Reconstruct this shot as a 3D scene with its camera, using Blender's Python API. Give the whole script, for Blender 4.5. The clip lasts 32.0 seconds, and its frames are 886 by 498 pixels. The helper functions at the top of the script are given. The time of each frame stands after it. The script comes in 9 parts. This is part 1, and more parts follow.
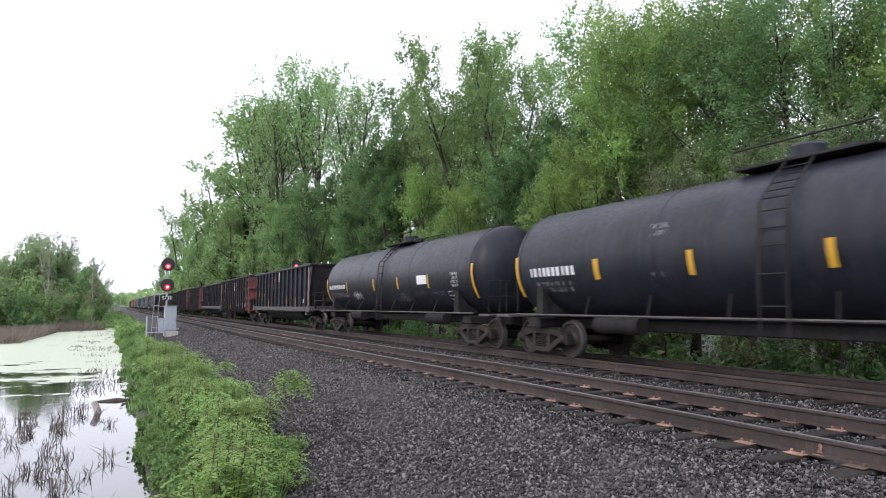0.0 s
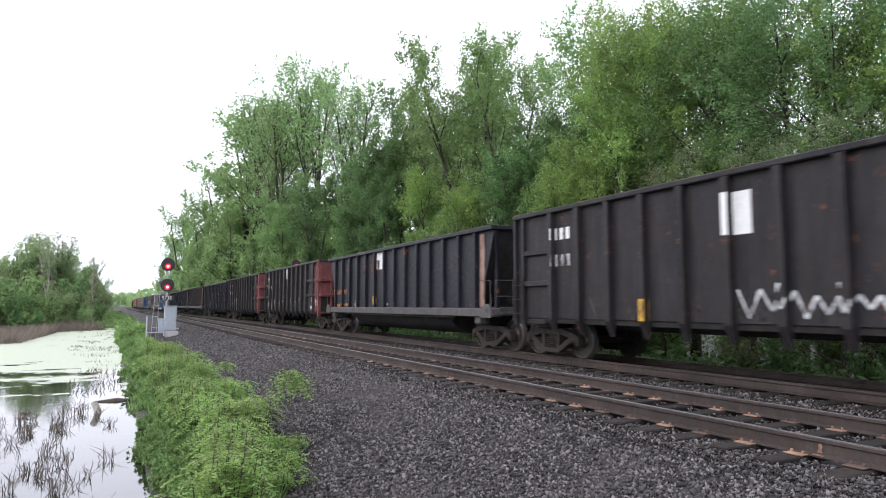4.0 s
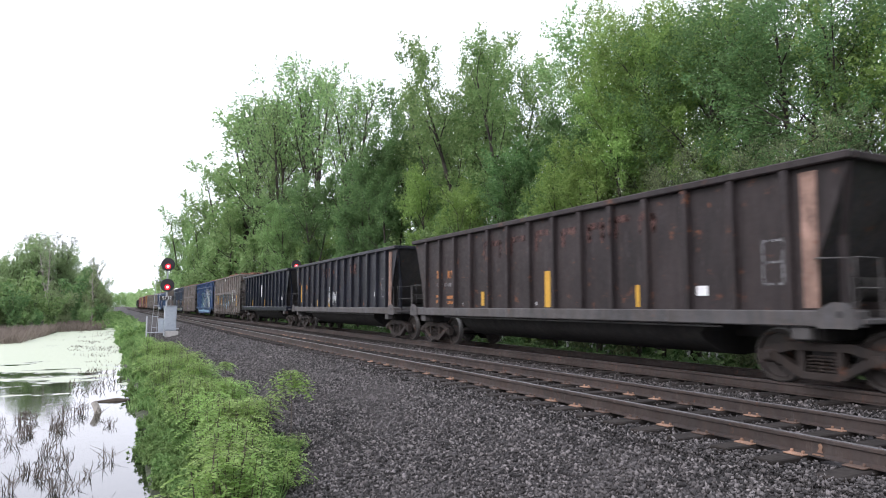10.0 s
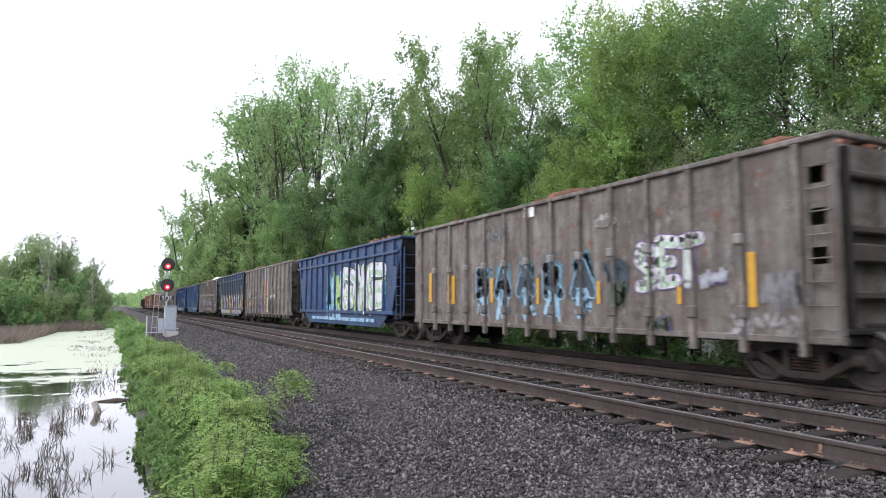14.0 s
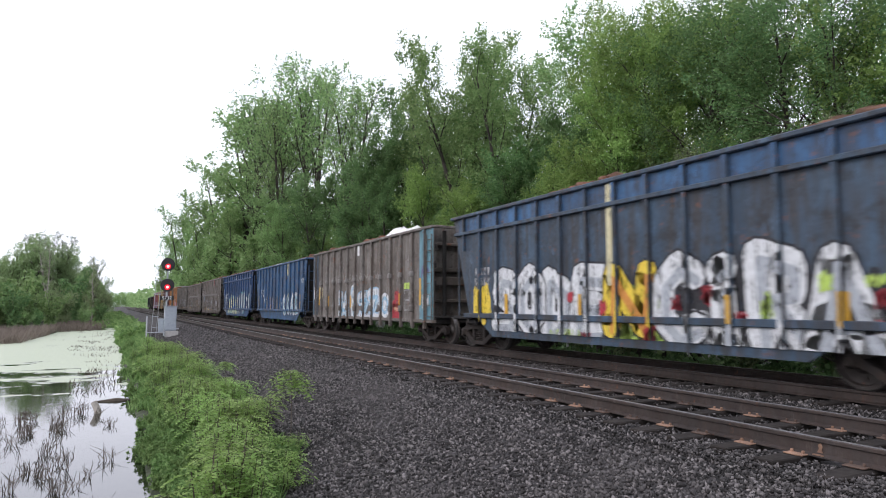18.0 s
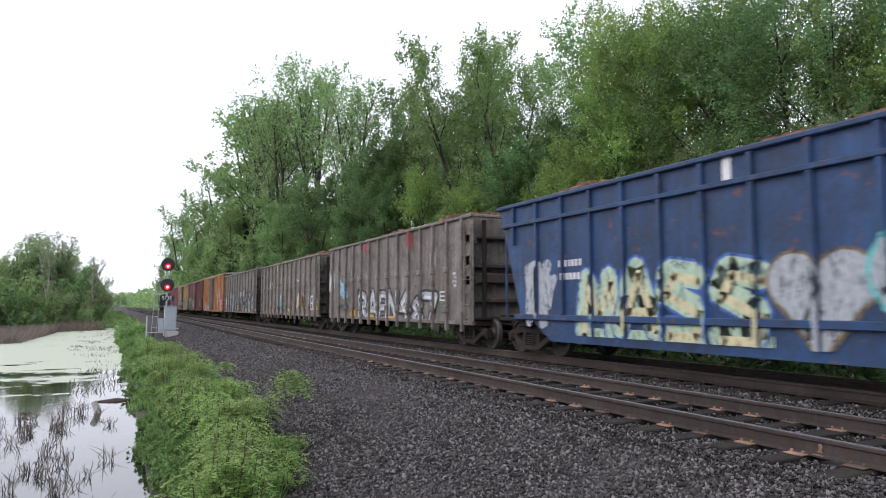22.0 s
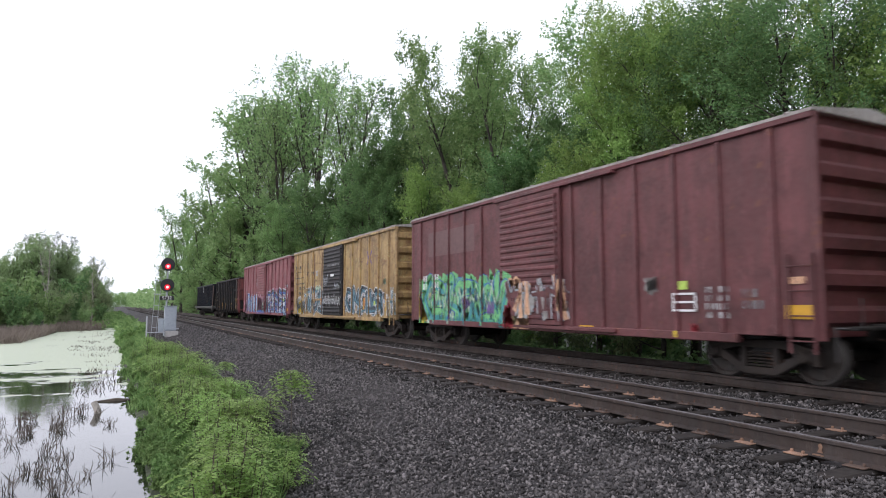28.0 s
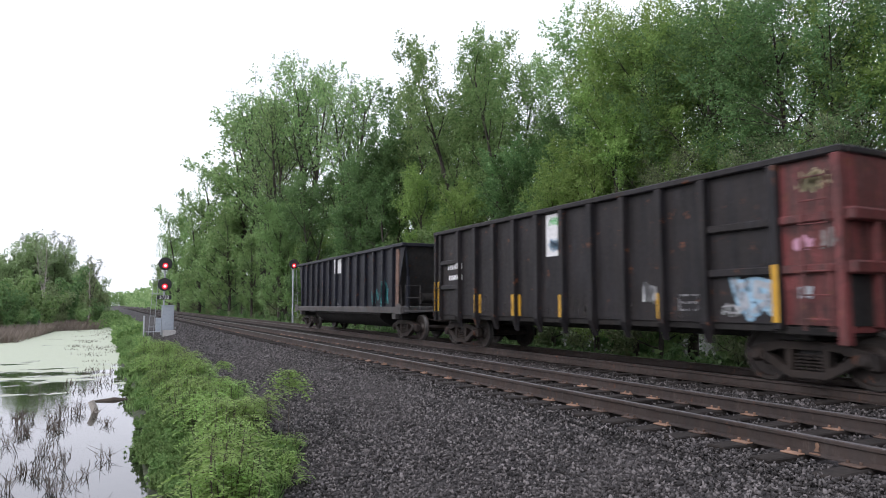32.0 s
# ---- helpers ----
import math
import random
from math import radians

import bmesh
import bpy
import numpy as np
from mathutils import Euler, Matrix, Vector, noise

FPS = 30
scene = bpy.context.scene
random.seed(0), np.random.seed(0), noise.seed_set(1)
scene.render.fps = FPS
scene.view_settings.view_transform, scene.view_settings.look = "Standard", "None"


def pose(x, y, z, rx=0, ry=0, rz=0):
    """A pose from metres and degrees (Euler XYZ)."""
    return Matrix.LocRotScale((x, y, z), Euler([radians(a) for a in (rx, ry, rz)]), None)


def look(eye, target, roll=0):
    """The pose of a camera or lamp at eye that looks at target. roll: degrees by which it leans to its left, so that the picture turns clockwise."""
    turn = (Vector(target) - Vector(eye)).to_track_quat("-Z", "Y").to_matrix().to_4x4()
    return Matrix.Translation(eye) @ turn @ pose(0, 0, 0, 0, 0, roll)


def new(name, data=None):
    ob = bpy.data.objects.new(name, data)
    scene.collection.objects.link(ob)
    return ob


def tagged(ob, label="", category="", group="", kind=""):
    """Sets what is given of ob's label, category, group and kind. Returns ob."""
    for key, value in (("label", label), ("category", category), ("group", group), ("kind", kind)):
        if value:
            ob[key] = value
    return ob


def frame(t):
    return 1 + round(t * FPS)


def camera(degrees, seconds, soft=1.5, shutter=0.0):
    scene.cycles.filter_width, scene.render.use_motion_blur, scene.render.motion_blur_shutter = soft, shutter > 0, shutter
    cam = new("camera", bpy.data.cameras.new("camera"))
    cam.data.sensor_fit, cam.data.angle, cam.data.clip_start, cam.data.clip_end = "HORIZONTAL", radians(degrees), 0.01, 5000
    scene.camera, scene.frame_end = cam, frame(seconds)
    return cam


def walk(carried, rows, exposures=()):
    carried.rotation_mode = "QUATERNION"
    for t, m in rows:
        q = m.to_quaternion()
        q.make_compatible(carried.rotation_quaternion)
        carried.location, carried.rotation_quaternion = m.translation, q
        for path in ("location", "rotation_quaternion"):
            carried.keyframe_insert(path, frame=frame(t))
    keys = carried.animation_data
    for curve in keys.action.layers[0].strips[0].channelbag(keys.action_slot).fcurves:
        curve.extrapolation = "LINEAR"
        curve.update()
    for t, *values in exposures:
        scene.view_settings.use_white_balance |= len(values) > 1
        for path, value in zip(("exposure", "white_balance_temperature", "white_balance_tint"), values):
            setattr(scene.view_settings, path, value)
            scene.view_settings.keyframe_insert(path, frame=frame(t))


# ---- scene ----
# The camera stands on the gravel shoulder; the tracks run along +y, z = 0 is the top of the rails.
EYE = (0.0, 0.0, 1.292)
YAW, PITCH = 26.80, 4.945
cam = camera(68.3, 32.0, soft=1.0, shutter=0.25)


def aim(dyaw=0.0, dpitch=0.0):
    return pose(*EYE, 90 + PITCH + dpitch, 0, -(YAW + dyaw))


walk(cam, [(0, aim()), (15, aim()), (30.9, aim()), (31.3, aim(0.03, -0.02)), (31.6, aim(0.11, -0.05)),
           (32, aim(0.20, -0.06))],
     exposures=[(0, 0.33, 6450, 16), (6, 0.42, 6450, 16), (14, 0.42, 6450, 16), (15.5, 0.24, 6450, 16), (17, 0.02, 6450, 16), (32, -0.03, 6450, 16)])

# ---- light: an overcast evening sky ----
world = bpy.data.worlds.new("overcast")
scene.world = world
world.use_nodes = True
wn, wl = world.node_tree.nodes, world.node_tree.links
wn.clear()
w_out = wn.new("ShaderNodeOutputWorld")
w_bg = wn.new("ShaderNodeBackground")
w_sky = wn.new("ShaderNodeTexSky")
w_sky.sky_type = "NISHITA"
w_sky.sun_disc = False
w_sky.sun_elevation = radians(35)
w_sky.sun_rotation = radians(-60)
w_sky.air_density, w_sky.dust_density, w_sky.ozone_density = 1.0, 4.0, 1.0
w_mul = wn.new("ShaderNodeMix")
w_mul.data_type, w_mul.blend_type = "RGBA", "MULTIPLY"
w_mul.inputs[0].default_value = 1.0
w_mul.inputs[7].default_value = (0.10, 0.10, 0.10, 1)
w_mix = wn.new("ShaderNodeMix")
w_mix.data_type = "RGBA"
w_mix.inputs[0].default_value = 0.88
w_mix.inputs[7].default_value = (1.0, 1.05, 1.15, 1)
w_bg.inputs[1].default_value = 1.5
wl.new(w_sky.outputs[0], w_mul.inputs[6])
wl.new(w_mul.outputs[2], w_mix.inputs[6])
wl.new(w_mix.outputs[2], w_bg.inputs[0])
wl.new(w_bg.outputs[0], w_out.inputs[0])

sun_data = bpy.data.lights.new("sun", "SUN")
sun_data.energy, sun_data.angle, sun_data.color = 1.1, radians(25), (1.0, 0.96, 0.9)
sun = new("sun", sun_data)
sun.matrix_basis = look((-40, -24, 30), (0, 0, 0))


# ---- materials ----
def material(name, rough=0.6, metal=0.0):
    m = bpy.data.materials.new(name)
    m.use_nodes = True
    n, l = m.node_tree.nodes, m.node_tree.links
    b = n["Principled BSDF"]
    b.inputs["Roughness"].default_value = rough
    b.inputs["Metallic"].default_value = metal
    return m, n, l, b


def col(c):
    return (c[0], c[1], c[2], 1)


def mixer(n, l, fac, a, b, mode="MIX"):
    x = n.new("ShaderNodeMix")
    x.data_type, x.blend_type = "RGBA", mode
    for sock, v in ((x.inputs[0], fac), (x.inputs[6], a), (x.inputs[7], b)):
        if isinstance(v, (int, float)):
            sock.default_value = v
        elif isinstance(v, tuple):
            sock.default_value = col(v)
        else:
            l.new(v, sock)
    return x.outputs[2]


def coords(n, l, scale=(1, 1, 1), kind="Object", shift=True):
    tc = n.new("ShaderNodeTexCoord")
    mp = n.new("ShaderNodeMapping")
    mp.inputs["Scale"].default_value = scale
    l.new(tc.outputs[kind], mp.inputs["Vector"])
    if shift:
        oi = n.new("ShaderNodeObjectInfo")
        mu = n.new("ShaderNodeMath")
        mu.operation = "MULTIPLY"
        mu.inputs[1].default_value = 37.0
        l.new(oi.outputs["Random"], mu.inputs[0])
        l.new(mu.outputs[0], mp.inputs["Location"])
    return mp.outputs[0]


def noisy(n, l, vec, scale, detail=4, rough=0.6):
    t = n.new("ShaderNodeTexNoise")
    t.inputs["Scale"].default_value = scale
    t.inputs["Detail"].default_value = detail
    t.inputs["Roughness"].default_value = rough
    l.new(vec, t.inputs["Vector"])
    return t.outputs[0]


def ramp(n, l, fac, lo, hi, a=0.0, b=1.0):
    r = n.new("ShaderNodeMapRange")
    r.inputs[1].default_value, r.inputs[2].default_value = lo, hi
    r.inputs[3].default_value, r.inputs[4].default_value = a, b
    l.new(fac, r.inputs[0])
    return r.outputs[0]


def bumped(n, l, b, h, strength=0.3, dist=0.02):
    bp = n.new("ShaderNodeBump")
    bp.inputs["Strength"].default_value = strength
    bp.inputs["Distance"].default_value = dist
    l.new(h, bp.inputs["Height"])
    l.new(bp.outputs[0], b.inputs["Normal"])


def paint(name, c, dirt=(0.09, 0.075, 0.06), amount=0.5, rust=0.0, rough=0.55, metal=0.0, rustcol=(0.16, 0.06, 0.03)):
    """Weathered paint on steel: fading, vertical streaks of dirt, specks of rust."""
    m, n, l, b = material(name, rough, metal)
    v = coords(n, l)
    vs = coords(n, l, (2.4, 2.4, 0.22))
    big = noisy(n, l, v, 0.8, 3)
    fine = noisy(n, l, v, 11, 6, 0.7)
    streak = noisy(n, l, vs, 2.2, 5, 0.65)
    patch = n.new("ShaderNodeTexVoronoi")
    patch.inputs["Scale"].default_value = 1.0
    l.new(coords(n, l, (0.02, 0.85, 0.16)), patch.inputs["Vector"])
    tone = n.new("ShaderNodeSeparateColor")
    l.new(patch.outputs["Color"], tone.inputs[0])
    grime = noisy(n, l, v, 2.1, 8, 0.75)
    light = tuple(min(1, x * 1.3 + min(0.012, 0.25 * x)) for x in c)
    dark = tuple(x * 0.62 for x in c)
    base = mixer(n, l, ramp(n, l, big, 0.32, 0.68), dark, light)
    base = mixer(n, l, ramp(n, l, tone.outputs[0], 0.0, 1.0, 0, 0.35), base, tuple(x * 0.5 for x in c))
    base = mixer(n, l, ramp(n, l, streak, 0.42, 0.62, 0, amount), base, dirt)
    base = mixer(n, l, ramp(n, l, grime, 0.50, 0.63, 0, 0.8 * amount), base, tuple(x * 0.4 for x in dirt))
    base = mixer(n, l, ramp(n, l, fine, 0.50, 0.72, 0, 0.4 * amount), base, tuple(x * 0.6 for x in dirt))
    scuff = noisy(n, l, coords(n, l, (3.0, 2.6, 0.7)), 1.9, 7, 0.8)
    base = mixer(n, l, ramp(n, l, scuff, 0.57, 0.62, 0, 0.6 * amount), base, tuple(min(0.5, x * 1.8 + min(0.025, 1.2 * x)) for x in c))
    if rust:
        spots = noisy(n, l, v, 3.3, 7, 0.72)
        base = mixer(n, l, ramp(n, l, spots, 0.62 - 0.2 * rust, 0.70 - 0.2 * rust, 0, 0.85), base, rustcol)
    if max(c) < 0.032:
        b.inputs["Specular IOR Level"].default_value = 0.25
    l.new(base, b.inputs["Base Color"])
    l.new(ramp(n, l, fine, 0.3, 0.7, rough - 0.12, min(1, rough + 0.15)), b.inputs["Roughness"])
    bumped(n, l, b, big, 0.25, 0.05)
    return m


def plain(name, c, rough=0.6, metal=0.0, wear=0.25, flake=0.0):
    m, n, l, b = material(name, rough, metal)
    v = coords(n, l)
    f = noisy(n, l, v, 9, 6, 0.7)
    l.new(mixer(n, l, ramp(n, l, f, 0.35, 0.75), c, tuple(x * (1 - wear) for x in c)), b.inputs["Base Color"])
    if flake:
        # paint that has worn off in flecks and streaks
        chip = noisy(n, l, coords(n, l, (1.0, 1.6, 0.5)), 5.0, 8, 0.78)
        l.new(ramp(n, l, chip, 0.56 - 0.16 * flake, 0.68 - 0.16 * flake, 1.0, 0.12), b.inputs["Alpha"])
    return m


def leafy(name, a, b_, translucent=0.5):
    """Foliage: colour varies leaf by leaf; light passes through."""
    m, n, l, b = material(name, 0.55)
    g = n.new("ShaderNodeNewGeometry")
    v = coords(n, l)
    cl = noisy(n, l, v, 0.45, 3)
    c = mixer(n, l, g.outputs["Random Per Island"], a, b_)
    c = mixer(n, l, ramp(n, l, cl, 0.38, 0.68, 0, 0.4), c, tuple(0.6 * x for x in a))
    oi = n.new("ShaderNodeObjectInfo")
    hs = n.new("ShaderNodeHueSaturation")
    l.new(ramp(n, l, oi.outputs["Random"], 0, 1, 0.492, 0.51), hs.inputs["Hue"])
    l.new(ramp(n, l, oi.outputs["Random"], 0, 1, 0.85, 1.15), hs.inputs["Value"])
    l.new(c, hs.inputs["Color"])
    c = hs.outputs[0]
    l.new(c, b.inputs["Base Color"])
    b.inputs["Specular IOR Level"].default_value = 0.12
    t = n.new("ShaderNodeBsdfTranslucent")
    l.new(c, t.inputs["Color"])
    mx = n.new("ShaderNodeMixShader")
    mx.inputs[0].default_value = translucent
    l.new(b.outputs[0], mx.inputs[1])
    l.new(t.outputs[0], mx.inputs[2])
    l.new(mx.outputs[0], n["Material Output"].inputs["Surface"])
    return m


def stony(name, a, b_, scale=18.0, strength=0.8):
    """Crushed stone seen too far off to tell the stones apart."""
    m, n, l, b = material(name, 0.85)
    v = coords(n, l, shift=False)
    vo = n.new("ShaderNodeTexVoronoi")
    vo.inputs["Scale"].default_value = scale
    l.new(v, vo.inputs["Vector"])
    big = noisy(n, l, v, 0.5, 4)
    sep = n.new("ShaderNodeSeparateColor")
    l.new(vo.outputs["Color"], sep.inputs[0])
    c = mixer(n, l, sep.outputs[0], a, b_)
    # Cell edges darkened: shade in the gaps is put into the colour.
    c = mixer(n, l, ramp(n, l, vo.outputs["Distance"], 0.25, 0.65, 0, 0.75), c, tuple(0.3 * x for x in a))
    c = mixer(n, l, ramp(n, l, big, 0.4, 0.65, 0, 0.35), c, tuple(0.6 * x for x in b_))
    l.new(c, b.inputs["Base Color"])
    bumped(n, l, b, vo.outputs["Distance"], strength, -0.04)
    return m


def island(name, a, b_, rough=0.85):
    m, n, l, b = material(name, rough)
    g = n.new("ShaderNodeNewGeometry")
    v = coords(n, l)
    f = noisy(n, l, v, 60, 4)
    pw = n.new("ShaderNodeMath")
    pw.operation = "POWER"
    pw.inputs[1].default_value = 2.5
    l.new(g.outputs["Random Per Island"], pw.inputs[0])
    c = mixer(n, l, pw.outputs[0], a, b_)
    c = mixer(n, l, ramp(n, l, f, 0.4, 0.7, 0, 0.4), c, tuple(0.5 * x for x in a))
    area = noisy(n, l, v, 0.7, 4)
    c = mixer(n, l, ramp(n, l, area, 0.45, 0.68, 0, 0.45), c, tuple(0.35 * x for x in b_))
    l.new(c, b.inputs["Base Color"])
    return m


M = {}
M["ballast"] = stony("ballast", (0.012, 0.0105, 0.0108), (0.082, 0.072, 0.073), 15.0)
M["stones"] = island("stones", (0.0075, 0.0068, 0.0067), (0.235, 0.215, 0.213))
M["soil"] = stony("soil", (0.016, 0.02, 0.009), (0.04, 0.05, 0.02), 6.0, 0.4)
M["meadow"] = stony("meadow", (0.025, 0.04, 0.014), (0.06, 0.08, 0.03), 5.0, 0.6)
M["rail"] = paint("rail_steel", (0.042, 0.033, 0.030), (0.06, 0.037, 0.028), 0.5, 0.05, 0.7, 0.2)
M["railhead"] = plain("worn_rail_head", (0.20, 0.195, 0.20), 0.42, 0.6)
M["tie"] = paint("creosoted_timber", (0.017, 0.0145, 0.0135), (0.035, 0.029, 0.025), 0.6, 0, 0.85)
M["plate"] = paint("rusty_tie_plate", (0.10, 0.062, 0.045), (0.07, 0.045, 0.035), 0.5, 0.1, 0.8)
M["freshrust"] = paint("bright_rust", (0.30, 0.175, 0.115), (0.16, 0.10, 0.07), 0.5, 0.0, 0.8)
M["truck"] = paint("grimy_cast_steel", (0.024, 0.0205, 0.0195), (0.046, 0.034, 0.028), 0.6, 0.05, 0.75)
M["wheel"] = paint("wheel_steel", (0.032, 0.028, 0.026), (0.05, 0.036, 0.03), 0.6, 0.05, 0.6, 0.3)
M["tread"] = plain("bright_wheel_rim", (0.15, 0.145, 0.14), 0.45, 0.7)
M["under"] = paint("dark_underframe", (0.016, 0.016, 0.0165), (0.035, 0.03, 0.027), 0.6, 0.0, 0.8)
M["black"] = paint("black_weathered_paint", (0.0145, 0.014, 0.0165), (0.033, 0.028, 0.027), 0.6, 0.05, 0.55)
M["blackblue"] = paint("blue_black_paint", (0.0105, 0.0122, 0.019), (0.022, 0.0215, 0.026), 0.5, 0.05, 0.5)
M["umber"] = paint("brown_black_weathered_paint", (0.024, 0.0195, 0.0205), (0.042, 0.033, 0.032), 0.6, 0.1, 0.6)
M["jet"] = paint("jet_black_paint", (0.0055, 0.0075, 0.0145), (0.0085, 0.0105, 0.017), 0.4, 0.0, 0.42)
M["tank"] = paint("satin_black_tank_paint", (0.0125, 0.0148, 0.022), (0.026, 0.028, 0.034), 0.55, 0.0, 0.42)
M["sill"] = paint("grey_dusty_sill", (0.056, 0.055, 0.058), (0.08, 0.068, 0.062), 0.6, 0.05, 0.7)
M["red"] = paint("faded_red_paint", (0.17, 0.036, 0.036), (0.05, 0.026, 0.024), 0.8, 0.12, 0.6)
M["rust"] = paint("rusted_panel", (0.26, 0.16, 0.125), (0.10, 0.065, 0.05), 0.7, 0.2, 0.8)
M["brown"] = paint("grey_brown_paint", (0.160, 0.147, 0.136), (0.085, 0.065, 0.052), 0.85, 0.14, 0.7)
M["taupe"] = paint("taupe_grey_paint", (0.185, 0.168, 0.156), (0.105, 0.085, 0.07), 0.8, 0.08, 0.7)
M["grey"] = paint("dull_grey_paint", (0.165, 0.152, 0.14), (0.085, 0.07, 0.06), 0.5, 0.08, 0.7)
# Shade of the gondola ends put into the brown; also the dark brown door.
M["endshade_doorbrown"] = paint("shaded_end_and_door_brown", (0.085, 0.07, 0.06), (0.05, 0.04, 0.033), 0.7, 0.15, 0.75)
M["blue"] = paint("faded_blue_paint", (0.016, 0.080, 0.195), (0.028, 0.035, 0.055), 0.75, 0.12, 0.5)
M["navy"] = paint("navy_blue_paint", (0.011, 0.048, 0.148), (0.018, 0.028, 0.05), 0.55, 0.1, 0.55)
M["steelblue"] = paint("steel_blue_paint", (0.032, 0.066, 0.112), (0.035, 0.034, 0.038), 0.95, 0.1, 0.6)
M["teal"] = paint("pale_teal_paint", (0.12, 0.30, 0.38), (0.11, 0.13, 0.13), 0.35, 0.05, 0.6)
M["orange"] = paint("rusty_orange_paint", (0.36, 0.155, 0.04), (0.17, 0.055, 0.022), 0.7, 0.35, 0.65, 0, (0.24, 0.075, 0.025))
M["maroon"] = paint("oxide_maroon_paint", (0.125, 0.035, 0.038), (0.07, 0.028, 0.028), 0.45, 0.05, 0.6)
M["yellow"] = paint("ochre_yellow_paint", (0.43, 0.285, 0.115), (0.17, 0.10, 0.05), 0.75, 0.22, 0.6)
M["pink"] = paint("faded_rose_paint", (0.235, 0.075, 0.085), (0.15, 0.055, 0.058), 0.4, 0.05, 0.65)
M["roof"] = paint("pale_galvanised_roof", (0.42, 0.40, 0.38), (0.2, 0.17, 0.15), 0.5, 0.1, 0.6, 0.3)
M["bar_yellow"] = plain("yellow_reflector", (0.56, 0.31, 0.025), 0.5)
M["bracket"] = plain("worn_pale_bracket", (0.24, 0.228, 0.216), 0.7, 0, 0.4)
M["fadedyellow"] = plain("faded_yellow_lettering", (0.42, 0.25, 0.045), 0.65, 0, 0.45, flake=0.6)
M["white"] = plain("white_paint", (0.72, 0.73, 0.74), 0.6)
M["offwhite"] = plain("worn_white_lettering", (0.42, 0.42, 0.43), 0.65, 0, 0.4, flake=0.6)
M["palegrey"] = plain("pale_grey_lettering", (0.20, 0.20, 0.21), 0.7, 0, 0.5, flake=0.6)
M["orangeletter"] = plain("faded_orange_lettering", (0.42, 0.16, 0.045), 0.65, 0, 0.35, flake=0.6)
M["redletter"] = plain("faded_red_lettering", (0.085, 0.036, 0.030), 0.7, 0, 0.5, flake=0.6)
M["dust"] = plain("grey_road_dust", (0.075, 0.068, 0.066), 0.9, 0, 0.3, flake=1.2)
M["fadedpanel"] = plain("faded_brown_panel_paint", (0.150, 0.082, 0.082), 0.7, 0, 0.3)
M["silver"] = plain("galvanised_steel", (0.40, 0.42, 0.45), 0.45, 0.4)
M["cabinet"] = plain("grey_cabinet_paint", (0.33, 0.37, 0.42), 0.5)
M["concrete"] = plain("concrete", (0.42, 0.41, 0.40), 0.9)
# Signal paint; its black also stands in for the shade inside holes.
M["signal_hole_black"] = plain("black_signal_paint_hole_shade", (0.02, 0.02, 0.022), 0.6)
M["bark"] = paint("grey_bark", (0.062, 0.05, 0.042), (0.03, 0.026, 0.022), 0.7, 0, 0.9)
M["twig"] = paint("dead_twig", (0.085, 0.065, 0.05), (0.05, 0.04, 0.03), 0.5, 0, 0.9)
M["leaf_a"] = leafy("leaves_fresh", (0.172, 0.3, 0.11), (0.38, 0.52, 0.235))
M["leaf_b"] = leafy("leaves_yellow_green", (0.195, 0.325, 0.09), (0.38, 0.525, 0.18))
M["leaf_c"] = leafy("leaves_deep", (0.108, 0.218, 0.085), (0.245, 0.375, 0.16))
M["leaf_d"] = leafy("leaves_olive", (0.175, 0.24, 0.12), (0.325, 0.38, 0.205))
# Leaves beyond the pond: distance haze is put into their pale colour.
M["leaf_hazed"] = leafy("leaves_hazed_green", (0.225, 0.335, 0.15), (0.4, 0.5, 0.27), 0.5)
M["leaf_fern"] = leafy("bank_fronds", (0.19, 0.33, 0.08), (0.4, 0.56, 0.2), 0.5)
M["bark_pale"] = paint("pale_dead_bark", (0.42, 0.39, 0.35), (0.22, 0.19, 0.16), 0.5, 0, 0.9)
M["leaf_near"] = leafy("bank_leaves", (0.12, 0.21, 0.07), (0.27, 0.4, 0.15))
M["reed"] = leafy("brown_reeds", (0.19, 0.155, 0.13), (0.30, 0.255, 0.22), 0.3)
M["load"] = island("scrap_load", (0.10, 0.055, 0.035), (0.30, 0.13, 0.08))
M["bag"] = plain("white_plastic_bag", (0.7, 0.7, 0.68), 0.5)


def glow(name, c, strength):
    m, n, l, b = material(name, 0.4)
    b.inputs["Base Color"].default_value = col(c)
    b.inputs["Emission Color"].default_value = col(c)
    b.inputs["Emission Strength"].default_value = strength
    return m


M["lamp_red"] = glow("red_signal_lens", (1.0, 0.015, 0.03), 1.3)
M["lamp_core"] = glow("red_signal_bulb", (1.0, 0.42, 0.45), 3.0)


